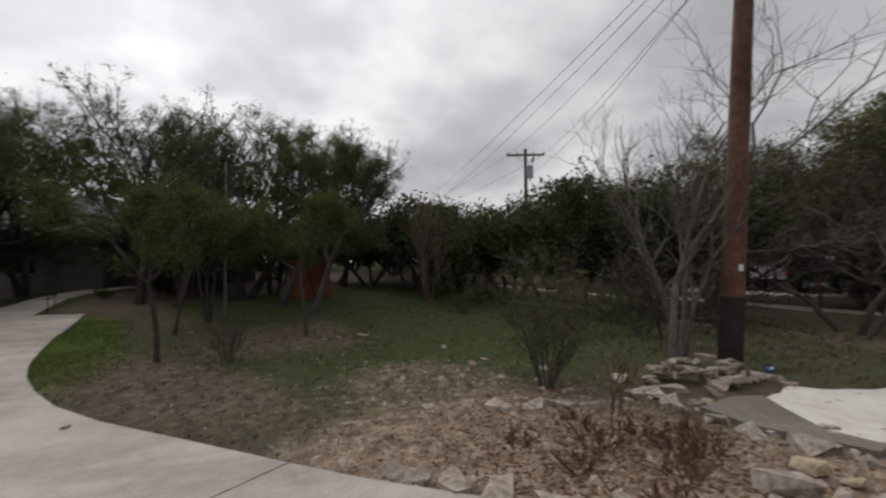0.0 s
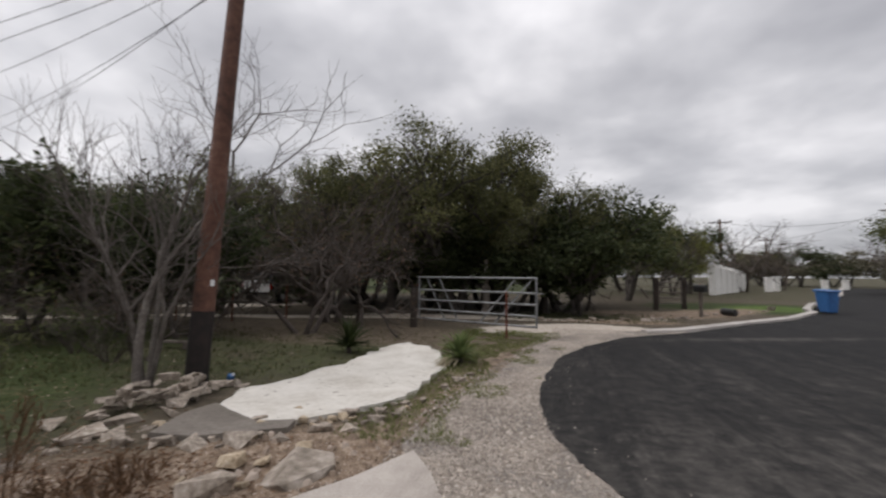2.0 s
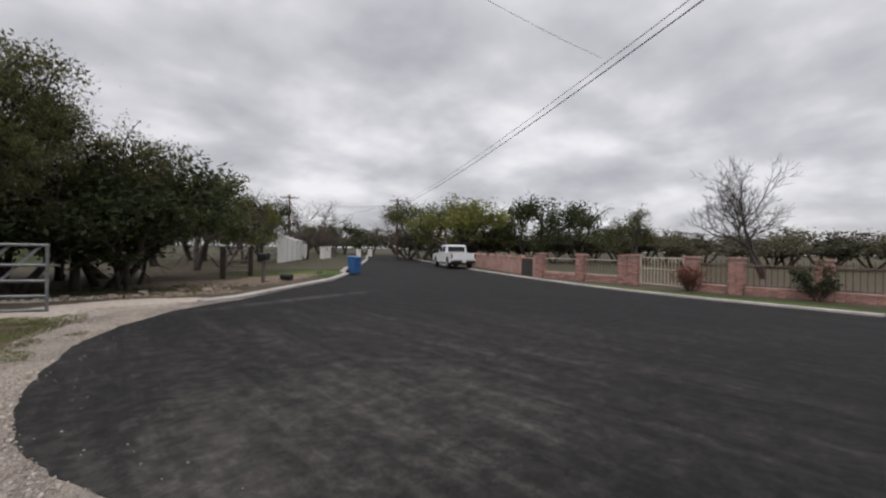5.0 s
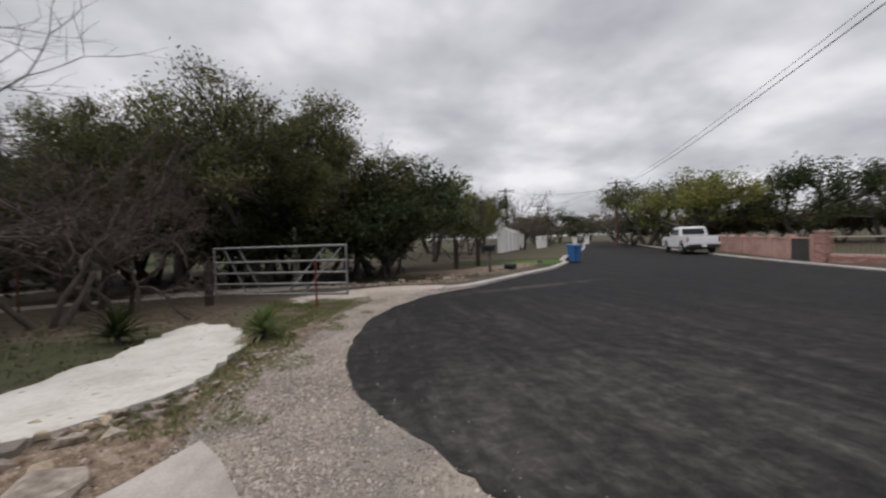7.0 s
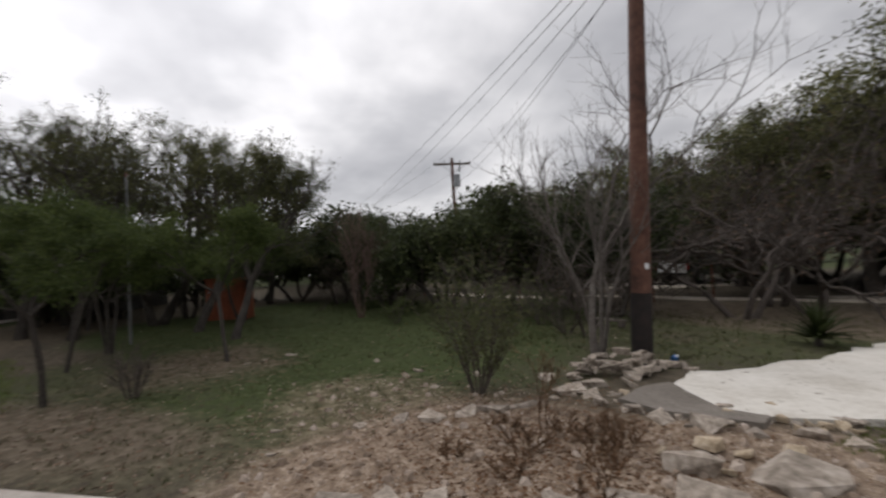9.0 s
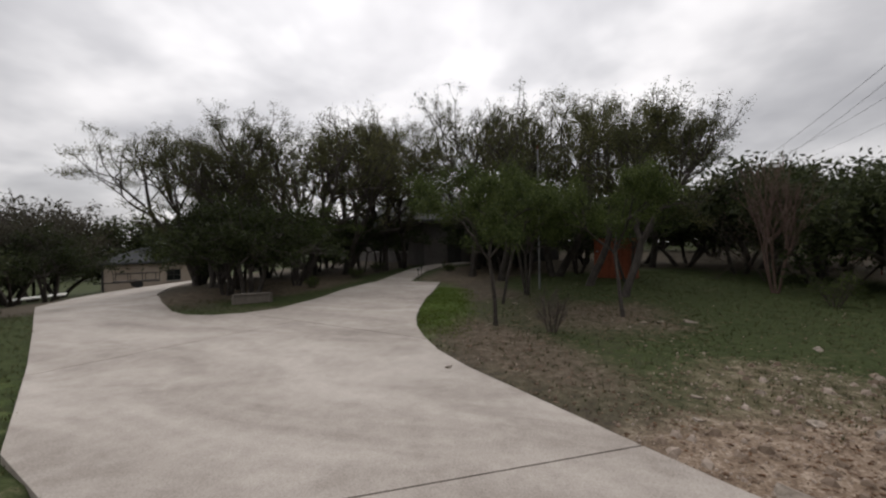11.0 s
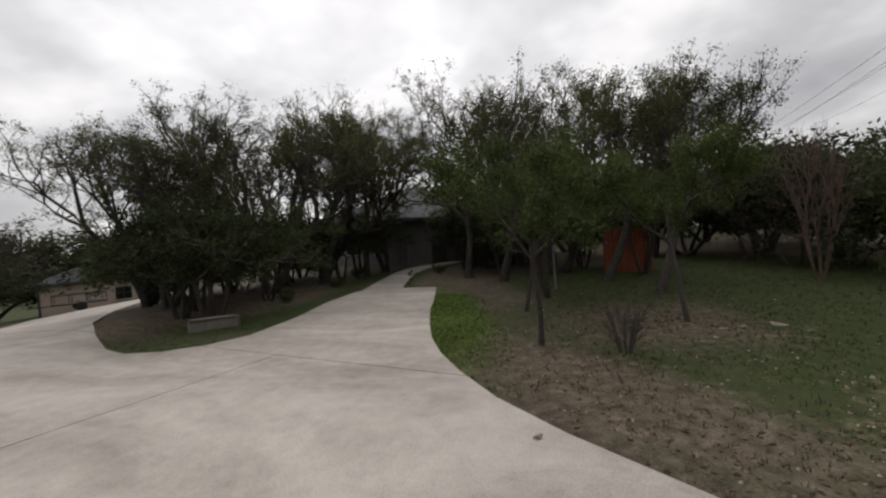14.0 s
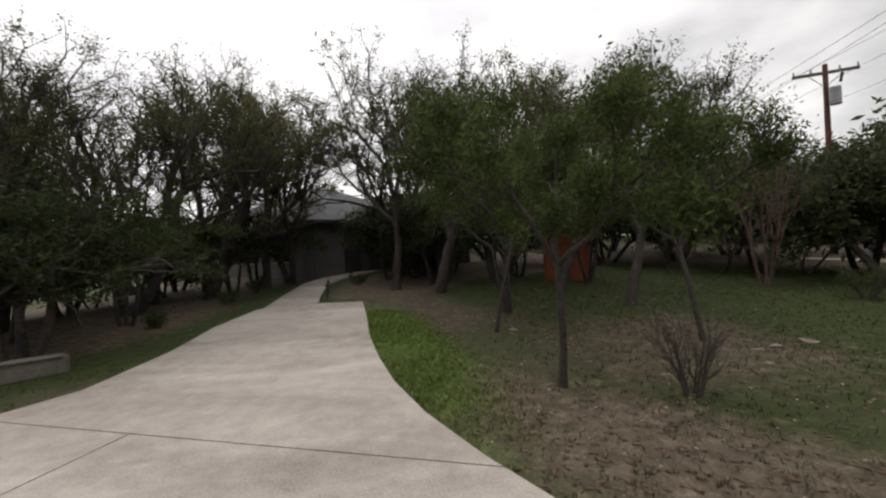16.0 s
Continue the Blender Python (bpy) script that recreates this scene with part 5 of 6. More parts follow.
for k, (x, y, h) in enumerate([(-2.75, 1.9, 0.4), (-3.0, 2.25, 0.55), (-2.7, 2.75, 0.5), (-2.62, 3.0, 0.6), (-3.08, 2.8, 0.45), (-2.4, 2.55, 0.4), (-2.95, 3.2, 0.4), (-3.5, 2.4, 0.35), (-2.2, 2.2, 0.3), (-3.3, 1.7, 0.3)]):
    shrub(x, y, h * 0.48, 8, 1.0, 100 + k, M_DRY, 170, 0.012, "dry rust-brown weed clump on stony soil", "dry_weed", M_DRY, "weed", 0.004)
shrub(-3.05, 2.45, 1.15, 2, 0.08, 130, M_DRY, 60, 0.012, "tall thin dry weed stalk", "dry_weed", M_DRY, "weed", 0.006)
for k, (x, y, h) in enumerate([(-14.9, -10.1, 0.5), (-18.3, -7.3, 0.5), (-12.0, -10.0, 0.4), (-12.0, 4.3, 0.8), (-17.4, -10.6, 0.5), (-7.0, 6.4, 1.0), (-8.6, 7.0, 1.1), (-22, -6.2, 0.7)]):
    shrub(x, y, h, 8, 0.6, 140 + k, M_LEAFD, 900, 0.03, "small low green garden shrub")


shrub(19.45, 6.6, 1.15, 12, 0.45, 151, M_REDLEAF, 1600, 0.05, "rounded reddish shrub before the brick pillar")
shrub(19.6, 2.7, 1.2, 12, 0.6, 152, M_LEAFJ, 1800, 0.06, "dark low shrub along the iron fence")


def yucca(x, y, size, seed, dry, label, green=M_YUCCA):
    ob = thing("yucca", Matrix.Translation((x, y, height(x, y))), label, "plant")
    r = random.Random(seed)
    for nm, mat, count, lo, hi in (("leaf_blade", green, 70, 0.12, 1.45), ("dry_leaf_blade", M_YDRY, dry, -0.15, 0.12)):
        for _ in range(count):
            v, f = [], []
            a, e = r.uniform(0, 6.283), r.uniform(lo, hi)
            if nm == "dry_leaf_blade":
                a = r.gauss(3.6, 0.5)
            ln, w = size * r.uniform(0.75, 1.05), size * 0.035
            c, s = math.cos(a), math.sin(a)
            b = len(v)
            for i in range(4):
                u = i / 3
                rad_, z = ln * u * math.cos(e - 0.25 * u * u), ln * u * math.sin(e - 0.25 * u * u) + 0.12 * size
                ww = w * (1.0, 1.25, 0.85, 0.04)[i]
                v += [(c * rad_ - s * ww, s * rad_ + c * ww, z + ww * 0.4), (c * rad_, s * rad_, z), (c * rad_ + s * ww, s * rad_ - c * ww, z + ww * 0.4)]
            for i in range(3):
                q = b + i * 3
                f += [(q, q + 1, q + 4, q + 3), (q + 1, q + 2, q + 5, q + 4)]
            mesh_object(nm, v, f, mat, ob)
    part("stump", tube((0, 0, -0.05), (0, 0, 0.2 * size), 0.09 * size, 0.06 * size, 8), M_BARK, ob)
    return ob


yucca(-1.05, 7.85, 0.62, 3, 26, "spiky green yucca with bleached lower leaves")
yucca(-3.4, 8.3, 0.72, 4, 0, "dark green agave beside the drainage slab", M_LEAFK)


# ---- utility poles and wires ----
def utility_pole(x, y, tall, rad, label, arm=None, band=0.0, tip=(0, 0), drum=False, mark=False):
    z0 = height(x, y)
    ob = thing("utility_pole", Matrix.Translation((x, y, z0)), label, "utility pole", "utility poles")
    top = Vector((tip[0], tip[1], tall))
    v, f = [], []
    n = 24
    pts = [Vector((0, 0, -0.2)).lerp(top, i / n) for i in range(n + 1)]
    radii = [rad * (1 - 0.32 * i / n) for i in range(n + 1)]
    if band:
        cut = Vector((0, 0, 0)).lerp(top, band / tall)
        tube_into(v, f, [Vector((0, 0, -0.2)), cut * 0.5, cut], [rad * 1.02, rad * 1.01, rad], 16)
        mesh_object("butt", v, f, M_POLED, ob, "black creosoted butt", True)
        v, f = [], []
        pts = [cut.lerp(top, i / 12) for i in range(13)]
        radii = [rad * (0.985 - 0.3 * i / 12) for i in range(13)]
    tube_into(v, f, pts, radii, 16)
    mesh_object("shaft", v, f, M_POLE, ob, smooth=True)
    if arm:
        a = Vector((math.cos(arm), math.sin(arm), 0)) * 1.05
        c = top - Vector((0, 0, 0.35))
        part("crossarm", box(2.2, 0.1, 0.12, Matrix.Translation(c + Vector((0, 0, 0))) @ Matrix.Rotation(arm, 4, "Z"), 0.01), M_OLDWOOD, ob)
        for s in (-1, -0.45, 0.45, 1):
            part("insulator", tube(c + a * s + Vector((0, 0, 0.06)), c + a * s + Vector((0, 0, 0.22)), 0.045, 0.03, 8), M_TRANS, ob)
        for s in (-0.6, 0.6):
            part("arm_brace", tube(c + a * s, c - Vector((0, 0, 0.6)), 0.015, seg=6), M_TRANS, ob)
    if drum:
        part("transformer", tube(top + Vector((0.28, 0.12, -1.75)), top + Vector((0.28, 0.12, -1.05)), 0.2, seg=14), M_TRANS, ob)
        part("fuse_cutout", tube(top + Vector((0.45, 0.2, -0.9)), top + Vector((0.5, 0.25, -0.55)), 0.05, seg=8), M_BLACK, ob)
    if mark:
        part("number_tag", box(0.055, 0.01, 0.09, Matrix.Translation(top * (1.42 / tall) + Vector((0.155, -0.06, 0))) @ Matrix.Rotation(radians(70), 4, "Z")), M_CAR_W, ob, "small white number tag")
    return ob


P_TOP, F_TOP, Q_TOP = Vector((-4.24, 5.67, 6.65)), Vector((-21.9, 11.9, 7.75)), Vector((-43.7, 10.9, 7.2))
utility_pole(-4.42, 5.5, 7.6, 0.15, "reddish-brown wooden utility pole with a black butt", None, 1.02, (0.26, 0.36), False, True)
utility_pole(F_TOP.x, F_TOP.y, 7.85, 0.13, "wooden utility pole with crossarm and transformer", math.atan2(0.94, 0.34), drum=True)
utility_pole(Q_TOP.x, Q_TOP.y, 6.2, 0.14, "wooden utility pole with crossarm beyond the trees", math.atan2(0.94, 0.2))
utility_pole(34.7, 49.3, 8.6, 0.17, "wooden utility pole beside the road", math.atan2(-0.45, 0.9))
utility_pole(20.6, 52.5, 8.0, 0.15, "wooden utility pole with crossarm behind trees", math.atan2(-0.3, 0.9))
utility_pole(41.0, 86.0, 8.5, 0.17, "wooden utility pole far down the road", math.atan2(-0.45, 0.9))
utility_pole(4.2, -12.0, 9.2, 0.17, "wooden utility pole beside the turning circle")


def wire(a, b, drop, rad=0.007):
    ob = cable("power_line", sag(a, b, drop, 20), rad, M_WIRE)
    return tagged(ob, "thin black overhead power line between poles", "power line", "power lines")


arm_f, arm_q = Vector((0.34, 0.94, 0)), Vector((0.2, 0.98, 0))
for s in (-1.0, 0.45):
    wire(P_TOP + Vector((0.1 * s, 0.1 * s, -0.15)), Q_TOP + arm_q * s * 1.05 - Vector((0, 0, 0.1)), 0.5)
for s in (-1.0, 1.0):
    wire(P_TOP + Vector((0.1 * s, 0.1 * s, -0.5)), F_TOP + arm_f * s * 1.05, 0.25)
    wire(F_TOP + arm_f * s * 1.05, Q_TOP + arm_q * s, 0.4)
wire(P_TOP - Vector((0, 0, 0.6)), F_TOP - Vector((0, 0, 1.3)), 0.5, 0.006)
R_TOP, S_TOP = Vector((34.7, 49.3, 8.5)), Vector((4.2, -12.0, 9.0))
E_TOP = R_TOP + Vector((1.2, -0.9, -0.35))
wire(S_TOP + Vector((0.15, 0, 0)), E_TOP, 0.9, 0.02)
wire(S_TOP + Vector((0.1, 0, 0.16)), E_TOP + Vector((-0.3, 0.2, 0.2)), 0.9, 0.012)
wire(P_TOP - Vector((0, 0, 0.2)), (13.85, 7.5, 8.0), 0.35, 0.005)
wire(R_TOP, (41.0, 86.0, 8.3), 0.8, 0.015)
wire((20.6, 52.5, 7.6), R_TOP - Vector((0, 0, 0.6)), 0.8, 0.015)


# ---- ranch gate and fence bits ----
def pipe_gate(a, b, low, tall, label, rails, mat, braces=True):
    a, b = Vector((*a, 0)), Vector((*b, 0))
    ln = (b - a).length
    m = Matrix.Translation(a + Vector((0, 0, height(a.x, a.y)))) @ Matrix.Rotation(math.atan2(b.y - a.y, b.x - a.x), 4, "Z")
    ob = thing("pipe_gate", m, label, "gate")
    r = 0.028
    for z in rails:
        part("rail", tube((0.0, 0, z), (ln, 0, z), r, seg=10), mat, ob, smooth=False)
    for x in (r, ln - r):
        part("end_post", tube((x, 0, low), (x, 0, tall), r, seg=10), mat, ob)
    if braces:
        rise = tall - low
        for foot, head in ((0.95, 0.28), (1.39, 0.72), (ln - 1.25, ln - 0.12), (ln - 1.7, ln - 0.58)):
            part("brace", box(math.hypot(head - foot, rise), 0.012, 0.05, Matrix.Translation(((foot + head) / 2, 0.035, (low + tall) / 2)) @ Matrix.Rotation(-math.atan(rise / (head - foot)), 4, "Y")), mat, ob)
        part("latch_chain", tube((ln - 0.02, 0, 1.13), (ln + 0.16, 0.02, 1.11), 0.012, seg=6), M_STEEL, ob)
        for z in (0.5, 1.25):
            part("hinge", tube((-0.12, 0, z), (0.05, 0, z), 0.018, seg=8), M_RUST, ob)
    return ob


pipe_gate((-3.12, 12.5), (0.33, 10.99), 0.27, 1.5, "galvanised tubular steel ranch gate standing shut", (0.29, 0.55, 0.83, 1.12, 1.49), M_STEEL)
for x, y, h, r_, lab in [(-3.3, 12.62, 1.15, 0.11, "dark round wooden gate post")]:
    post = thing("gate_post", Matrix.Translation((x, y, 0)), lab, "post")
    part("shaft", tube((0, 0, -0.2), (0, 0, h), r_, r_ * 0.92, 14), M_DARKWOOD, post)
    part("cap", tube((0, 0, h), (0, 0, h + 0.03), r_ * 0.9, r_ * 0.6, 14), M_DARKWOOD, post)
tpost = thing("steel_post", Matrix.Translation((-0.42, 10.86, 0)), "rusty red steel fence post before the gate", "post")
part("web", box(0.045, 0.012, 1.3, Matrix.Translation((0, 0, 0.5))), M_RUST, tpost)
part("flange", box(0.012, 0.045, 1.3, Matrix.Translation((0, 0.024, 0.5))), M_RUST, tpost)
pipe_gate((6.0, 22.0), (7.3, 23.0), 0.25, 1.35, "small weathered wooden field gate", (0.3, 0.55, 0.8, 1.05, 1.3), M_OLDWOOD, False)
for x, y in [(5.85, 21.9), (7.45, 23.15)]:
    post = thing("gate_post", Matrix.Translation((x, y, 0)), "dark square wooden post of the field gate", "post")
    part("shaft", box(0.2, 0.2, 1.6, Matrix.Translation((0, 0, 0.7)), 0.015), M_DARKWOOD, post)
mail = thing("mailbox", Matrix.Translation((6.75, 19.0, 0)) @ Matrix.Rotation(radians(35), 4, "Z"), "dark metal mailbox on a wooden post", "mailbox")
part("post", box(0.1, 0.1, 1.0, Matrix.Translation((0, 0, 0.45))), M_OLDWOOD, mail)
bm = box(0.22, 0.5, 0.2, Matrix.Translation((0, 0, 1.05)), 0.02)
add_tube(bm, (0, -0.25, 1.14), (0, 0.25, 1.14), 0.11, seg=14)
part("body", bm, M_BLACK, mail)
part("flag", box(0.01, 0.04, 0.14, Matrix.Translation((0.125, 0.1, 1.2))), M_TAIL, mail)
pipe = thing("culvert_pipe", Matrix.Translation((8.2, 19.55, 0.12)), "black drain pipe end in the verge", "pipe")
part("pipe", tube((0, 0, 0), (-0.3, 0.45, 0.02), 0.14, seg=16), M_BLACK, pipe)
for k in range(9):
    x, y = -6.2 - 1.75 * k, 13.6 - 0.35 * k - 0.03 * k * k
    post = thing("fence_post", Matrix.Translation((x, y, height(x, y))), "thin rusty fence post along the track", "post", "track fence posts")
    part("shaft", box(0.04, 0.03, 1.25, Matrix.Translation((0, 0, 0.55))), M_RUST, post)
board = thing("board", Matrix.Translation((-7.15, 7.8, 0.02)) @ Matrix.Rotation(radians(4), 4, "Z"), "weathered grey plank propped on the grass", "board")
part("plank", box(0.9, 0.14, 0.04, Matrix.Translation((0, 0, 0.12)), 0.004), M_OLDWOOD, board)
for s in (-0.38, 0.38):
    part("block", box(0.09, 0.14, 0.12, Matrix.Translation((s, 0, 0.04)), 0.004), M_OLDWOOD, board)
cup = thing("plastic_jug", Matrix.Translation((-4.2, 5.9, -0.03)) @ Matrix.Rotation(0.5, 4, "Y") @ Matrix.Diagonal((0.7, 0.7, 0.7, 1)), "small crushed blue plastic container in the grass", "litter")
part("body", box(0.12, 0.1, 0.14, Matrix.Translation((0, 0, 0.07)) @ Matrix.Rotation(0.3, 4, "X"), 0.02), M_BLUE, cup)
part("cap", tube((0.02, 0, 0.14), (0.03, -0.01, 0.18), 0.025, seg=10), M_CAR_W, cup)


def ornament():
    """Pale garden statue with a dark hat-like top on a stone plinth, one plain shape."""
    bm = bmesh.new()
    prof = [(0.0, 0.0), (0.34, 0.0), (0.34, 0.25), (0.26, 0.3), (0.24, 1.05), (0.32, 1.1), (0.3, 1.2), (0.16, 1.25), (0.2, 1.6), (0.13, 1.95), (0.1, 2.05), (0.13, 2.2), (0.06, 2.32), (0.0, 2.34)]
    vs = [bm.verts.new((r, 0, z)) for r, z in prof]
    es = [bm.edges.new((a, b)) for a, b in zip(vs, vs[1:])]
    bmesh.ops.spin(bm, geom=vs + es, axis=(0, 0, 1), cent=(0, 0, 0), steps=16, angle=math.tau, use_duplicate=False)
    bmesh.ops.remove_doubles(bm, verts=bm.verts, dist=0.001)
    ob = part("garden_statue", bm, M_WEDGE)
    ob.matrix_world = pose(-1.6, 17.0, 0) @ Matrix.Diagonal((0.55, 0.55, 0.95, 1))
    return tagged(ob, "pale stone garden statue on a plinth behind the gate", "statue")


ornament()

# ---- vehicles ----
def profile_body(pts, width, bevel=0.05, taper=None):
    """A side outline (x along the car, z up) given its width; taper(z) narrows it upward."""
    bm = bmesh.new()
    rows = []
    for s in (-1, 1):
        rows.append([bm.verts.new((x, s * width / 2 * (taper(z) if taper else 1), z)) for x, z in pts])
    bm.faces.new(rows[0])
    bm.faces.new(list(reversed(rows[1])))
    n = len(pts)
    for i in range(n):
        bm.faces.new((rows[0][(i + 1) % n], rows[0][i], rows[1][i], rows[1][(i + 1) % n]))
    bmesh.ops.recalc_face_normals(bm, faces=bm.faces)
    if bevel:
        bmesh.ops.bevel(bm, geom=bm.edges[:], offset=bevel, segments=2, affect="EDGES", clamp_overlap=True)
    return bm


def wheel(car, x, y, r=0.4):
    w = part("wheel", tube((x, y - 0.02, r), (x, y + 0.02, r), r * 0.6, seg=20), M_BLACK, car)
    bm = bmesh.new()
    bmesh.ops.create_cone(bm, cap_ends=True, segments=28, radius1=r, radius2=r, depth=0.26, matrix=Matrix.Translation((x, y, r)) @ Matrix.Rotation(math.pi / 2, 4, "X"))
    bmesh.ops.bevel(bm, geom=[e for e in bm.edges if len(e.link_faces) == 2 and abs(e.calc_face_angle(0)) > 1], offset=0.05, segments=2, affect="EDGES")
    part("tyre", bm, M_TYRE, w)
    s = 1 if y > 0 else -1
    part("rim", tube((x, y + s * 0.10, r), (x, y + s * 0.145, r), r * 0.62, r * 0.5, 16), M_RIM, w)


def arches(x, z, r, n=6):
    return [(x + r * math.cos(math.pi * k / n), z + r * math.sin(math.pi * k / n)) for k in range(n + 1)]


def pickup():
    """Crew-cab pickup: front at +x, rear at -x, foot on z = 0."""
    m = Matrix.Translation((24.4, 26.3, height(24.4, 26.3) + 0.01)) @ Matrix.Rotation(math.atan2(0.9, 0.43), 4, "Z")
    car = thing("pickup_truck", m, "white crew-cab pickup truck parked at the kerb", "truck")
    outline = [(2.85, 0.52), (2.92, 0.95), (2.72, 1.14), (1.4, 1.22), (-0.95, 1.24), (-2.88, 1.24), (-2.92, 0.6)]
    outline += [(x, z) for x, z in reversed(arches(-1.75, 0.45, 0.5))]
    outline += [(x, z) for x, z in reversed(arches(1.9, 0.45, 0.5))]
    part("body", profile_body(outline, 2.0, 0.03, lambda z: 1 - 0.04 * max(0, z - 0.9)), M_CAR_W, car)
    cab = [(1.5, 1.2), (0.62, 1.78), (0.3, 1.88), (-0.65, 1.9), (-0.92, 1.82), (-1.08, 1.2)]
    part("cab", profile_body(cab, 1.84, 0.05, lambda z: 1 - 0.16 * max(0, z - 1.2)), M_CAR_W, car)
    part("rear_window", box(0.02, 1.4, 0.42, Matrix.Translation((-1.015, 0, 1.54)) @ Matrix.Rotation(radians(14), 4, "Y"), 0.005), M_GLASS, car)
    part("windscreen", box(0.02, 1.5, 0.7, Matrix.Translation((1.08, 0, 1.5)) @ Matrix.Rotation(radians(-56), 4, "Y"), 0.005), M_GLASS, car)
    for s in (-1, 1):
        for x0, w in ((0.42, 0.8), (-0.5, 0.72)):
            part("side_window", box(w, 0.02, 0.42, Matrix.Translation((x0, s * 0.884, 1.53)) @ Matrix.Rotation(s * radians(8.5), 4, "X"), 0.005), M_GLASS, car)
        part("mirror", box(0.16, 0.22, 0.22, Matrix.Translation((0.9, s * 1.08, 1.32)), 0.03), M_BLACK, car)
        part("tail_lamp", box(0.05, 0.10, 0.34, Matrix.Translation((-2.9, s * 0.94, 1.0)), 0.01), M_TAIL, car)
        part("head_lamp", box(0.08, 0.4, 0.25, Matrix.Translation((2.86, s * 0.75, 0.92)), 0.02), M_GLASS, car)
        part("door_handle", box(0.2, 0.03, 0.04, Matrix.Translation((0.1, s * 1.0, 1.1)), 0.008), M_CAR_W, car)
    part("tailgate", box(0.03, 1.6, 0.5, Matrix.Translation((-2.925, 0, 0.97)), 0.01), M_CAR_W, car)
    part("bed_floor_liner", box(1.75, 1.6, 0.02, Matrix.Translation((-1.95, 0, 1.246))), M_BLACK, car)
    part("rear_bumper", box(0.18, 1.9, 0.2, Matrix.Translation((-2.98, 0, 0.58)), 0.03), M_BLACK, car, "black rear bumper")
    part("number_plate", box(0.01, 0.32, 0.16, Matrix.Translation((-3.08, 0, 0.6))), M_CAR_W, car)
    part("underbody", box(5.2, 1.5, 0.25, Matrix.Translation((0, 0, 0.45))), M_BLACK, car)
    for x in (1.9, -1.75):
        for y in (-0.88, 0.88):
            wheel(car, x, y)
    return car


pickup()


def dark_suv():
    m = Matrix.Translation((-14.1, 22.1, 0.01)) @ Matrix.Rotation(radians(94), 4, "Z")
    car = thing("sport_utility_car", m, "dark grey car among trees, sky reflection painted on its rear", "car")
    outline = [(2.2, 0.45), (2.25, 0.85), (1.2, 1.05), (0.6, 1.1), (-1.9, 1.1), (-2.25, 1.05), (-2.3, 0.5)]
    outline += list(reversed(arches(-1.35, 0.38, 0.42))) + list(reversed(arches(1.4, 0.38, 0.42)))
    part("body", profile_body(outline, 1.85, 0.03), M_CAR_G, car)
    part("cabin", profile_body([(1.15, 1.05), (0.45, 1.6), (-1.5, 1.66), (-2.05, 1.5), (-2.2, 1.05)], 1.7, 0.05, lambda z: 1 - 0.2 * max(0, z - 1.05)), M_CAR_G, car)
    for s in (-1, 1):
        for x0, w in ((0.2, 0.8), (-0.75, 0.85), (-1.55, 0.5)):
            part("side_window", box(w, 0.02, 0.34, Matrix.Translation((x0, s * 0.80, 1.34)) @ Matrix.Rotation(s * radians(10), 4, "X"), 0.005), M_GLASS, car)
        part("roof_rail", tube((0.3, s * 0.62, 1.7), (-1.7, s * 0.62, 1.72), 0.03, seg=6), M_RIM, car, "pale roof rail")
        part("tail_lamp", box(0.04, 0.18, 0.3, Matrix.Translation((-2.27, s * 0.78, 0.9)), 0.01), M_TAIL, car)
    # white paint here stands for the sky reflected in the car's rear
    part("tailgate", box(0.06, 1.5, 0.62, Matrix.Translation((-2.29, 0, 0.9)), 0.02), M_CAR_W, car, "tailgate painted white for its sky reflection")
    part("rear_window", box(0.02, 1.3, 0.4, Matrix.Translation((-2.15, 0, 1.32)) @ Matrix.Rotation(radians(-16), 4, "Y"), 0.005), M_GLASS, car)
    part("windscreen", box(0.02, 1.4, 0.6, Matrix.Translation((0.83, 0, 1.34)) @ Matrix.Rotation(radians(-51), 4, "Y"), 0.005), M_GLASS, car)
    for x in (1.4, -1.35):
        for y in (-0.82, 0.82):
            wheel(car, x, y, 0.35)
    return car


dark_suv()


# ---- wheelie bins ----
def bin_at(x, y, turn):
    ob = thing("wheelie_bin", Matrix.Translation((x, y, height(x, y) + 0.01)) @ Matrix.Rotation(radians(turn), 4, "Z"), "blue plastic wheelie bin at the kerb", "bin", "wheelie bins")
    bm = bmesh.new()
    bmesh.ops.create_cone(bm, cap_ends=True, segments=4, radius1=0.34, radius2=0.42, depth=0.9, matrix=Matrix.Translation((0, 0, 0.5)) @ Matrix.Rotation(math.pi / 4, 4, "Z"))
    bmesh.ops.bevel(bm, geom=bm.edges[:], offset=0.03, segments=2, affect="EDGES")
    part("body", bm, M_BLUE, ob)
    part("lid", box(0.66, 0.68, 0.06, Matrix.Translation((0, 0, 0.98)) @ Matrix.Rotation(radians(4), 4, "X"), 0.02), M_BLUE, ob)
    part("handle", tube((-0.25, 0.36, 0.93), (0.25, 0.36, 0.93), 0.02, seg=8), M_BLUE, ob)
    part("axle", tube((-0.3, 0.26, 0.12), (0.3, 0.26, 0.12), 0.015, seg=6), M_BLACK, ob)
    for s in (-0.28, 0.28):
        part("wheel", tube((s - 0.03, 0.26, 0.12), (s + 0.03, 0.26, 0.12), 0.12, seg=14), M_TYRE, ob)
    return ob


bin_at(12.75, 21.9, 20)
bin_at(13.25, 22.7, 35)


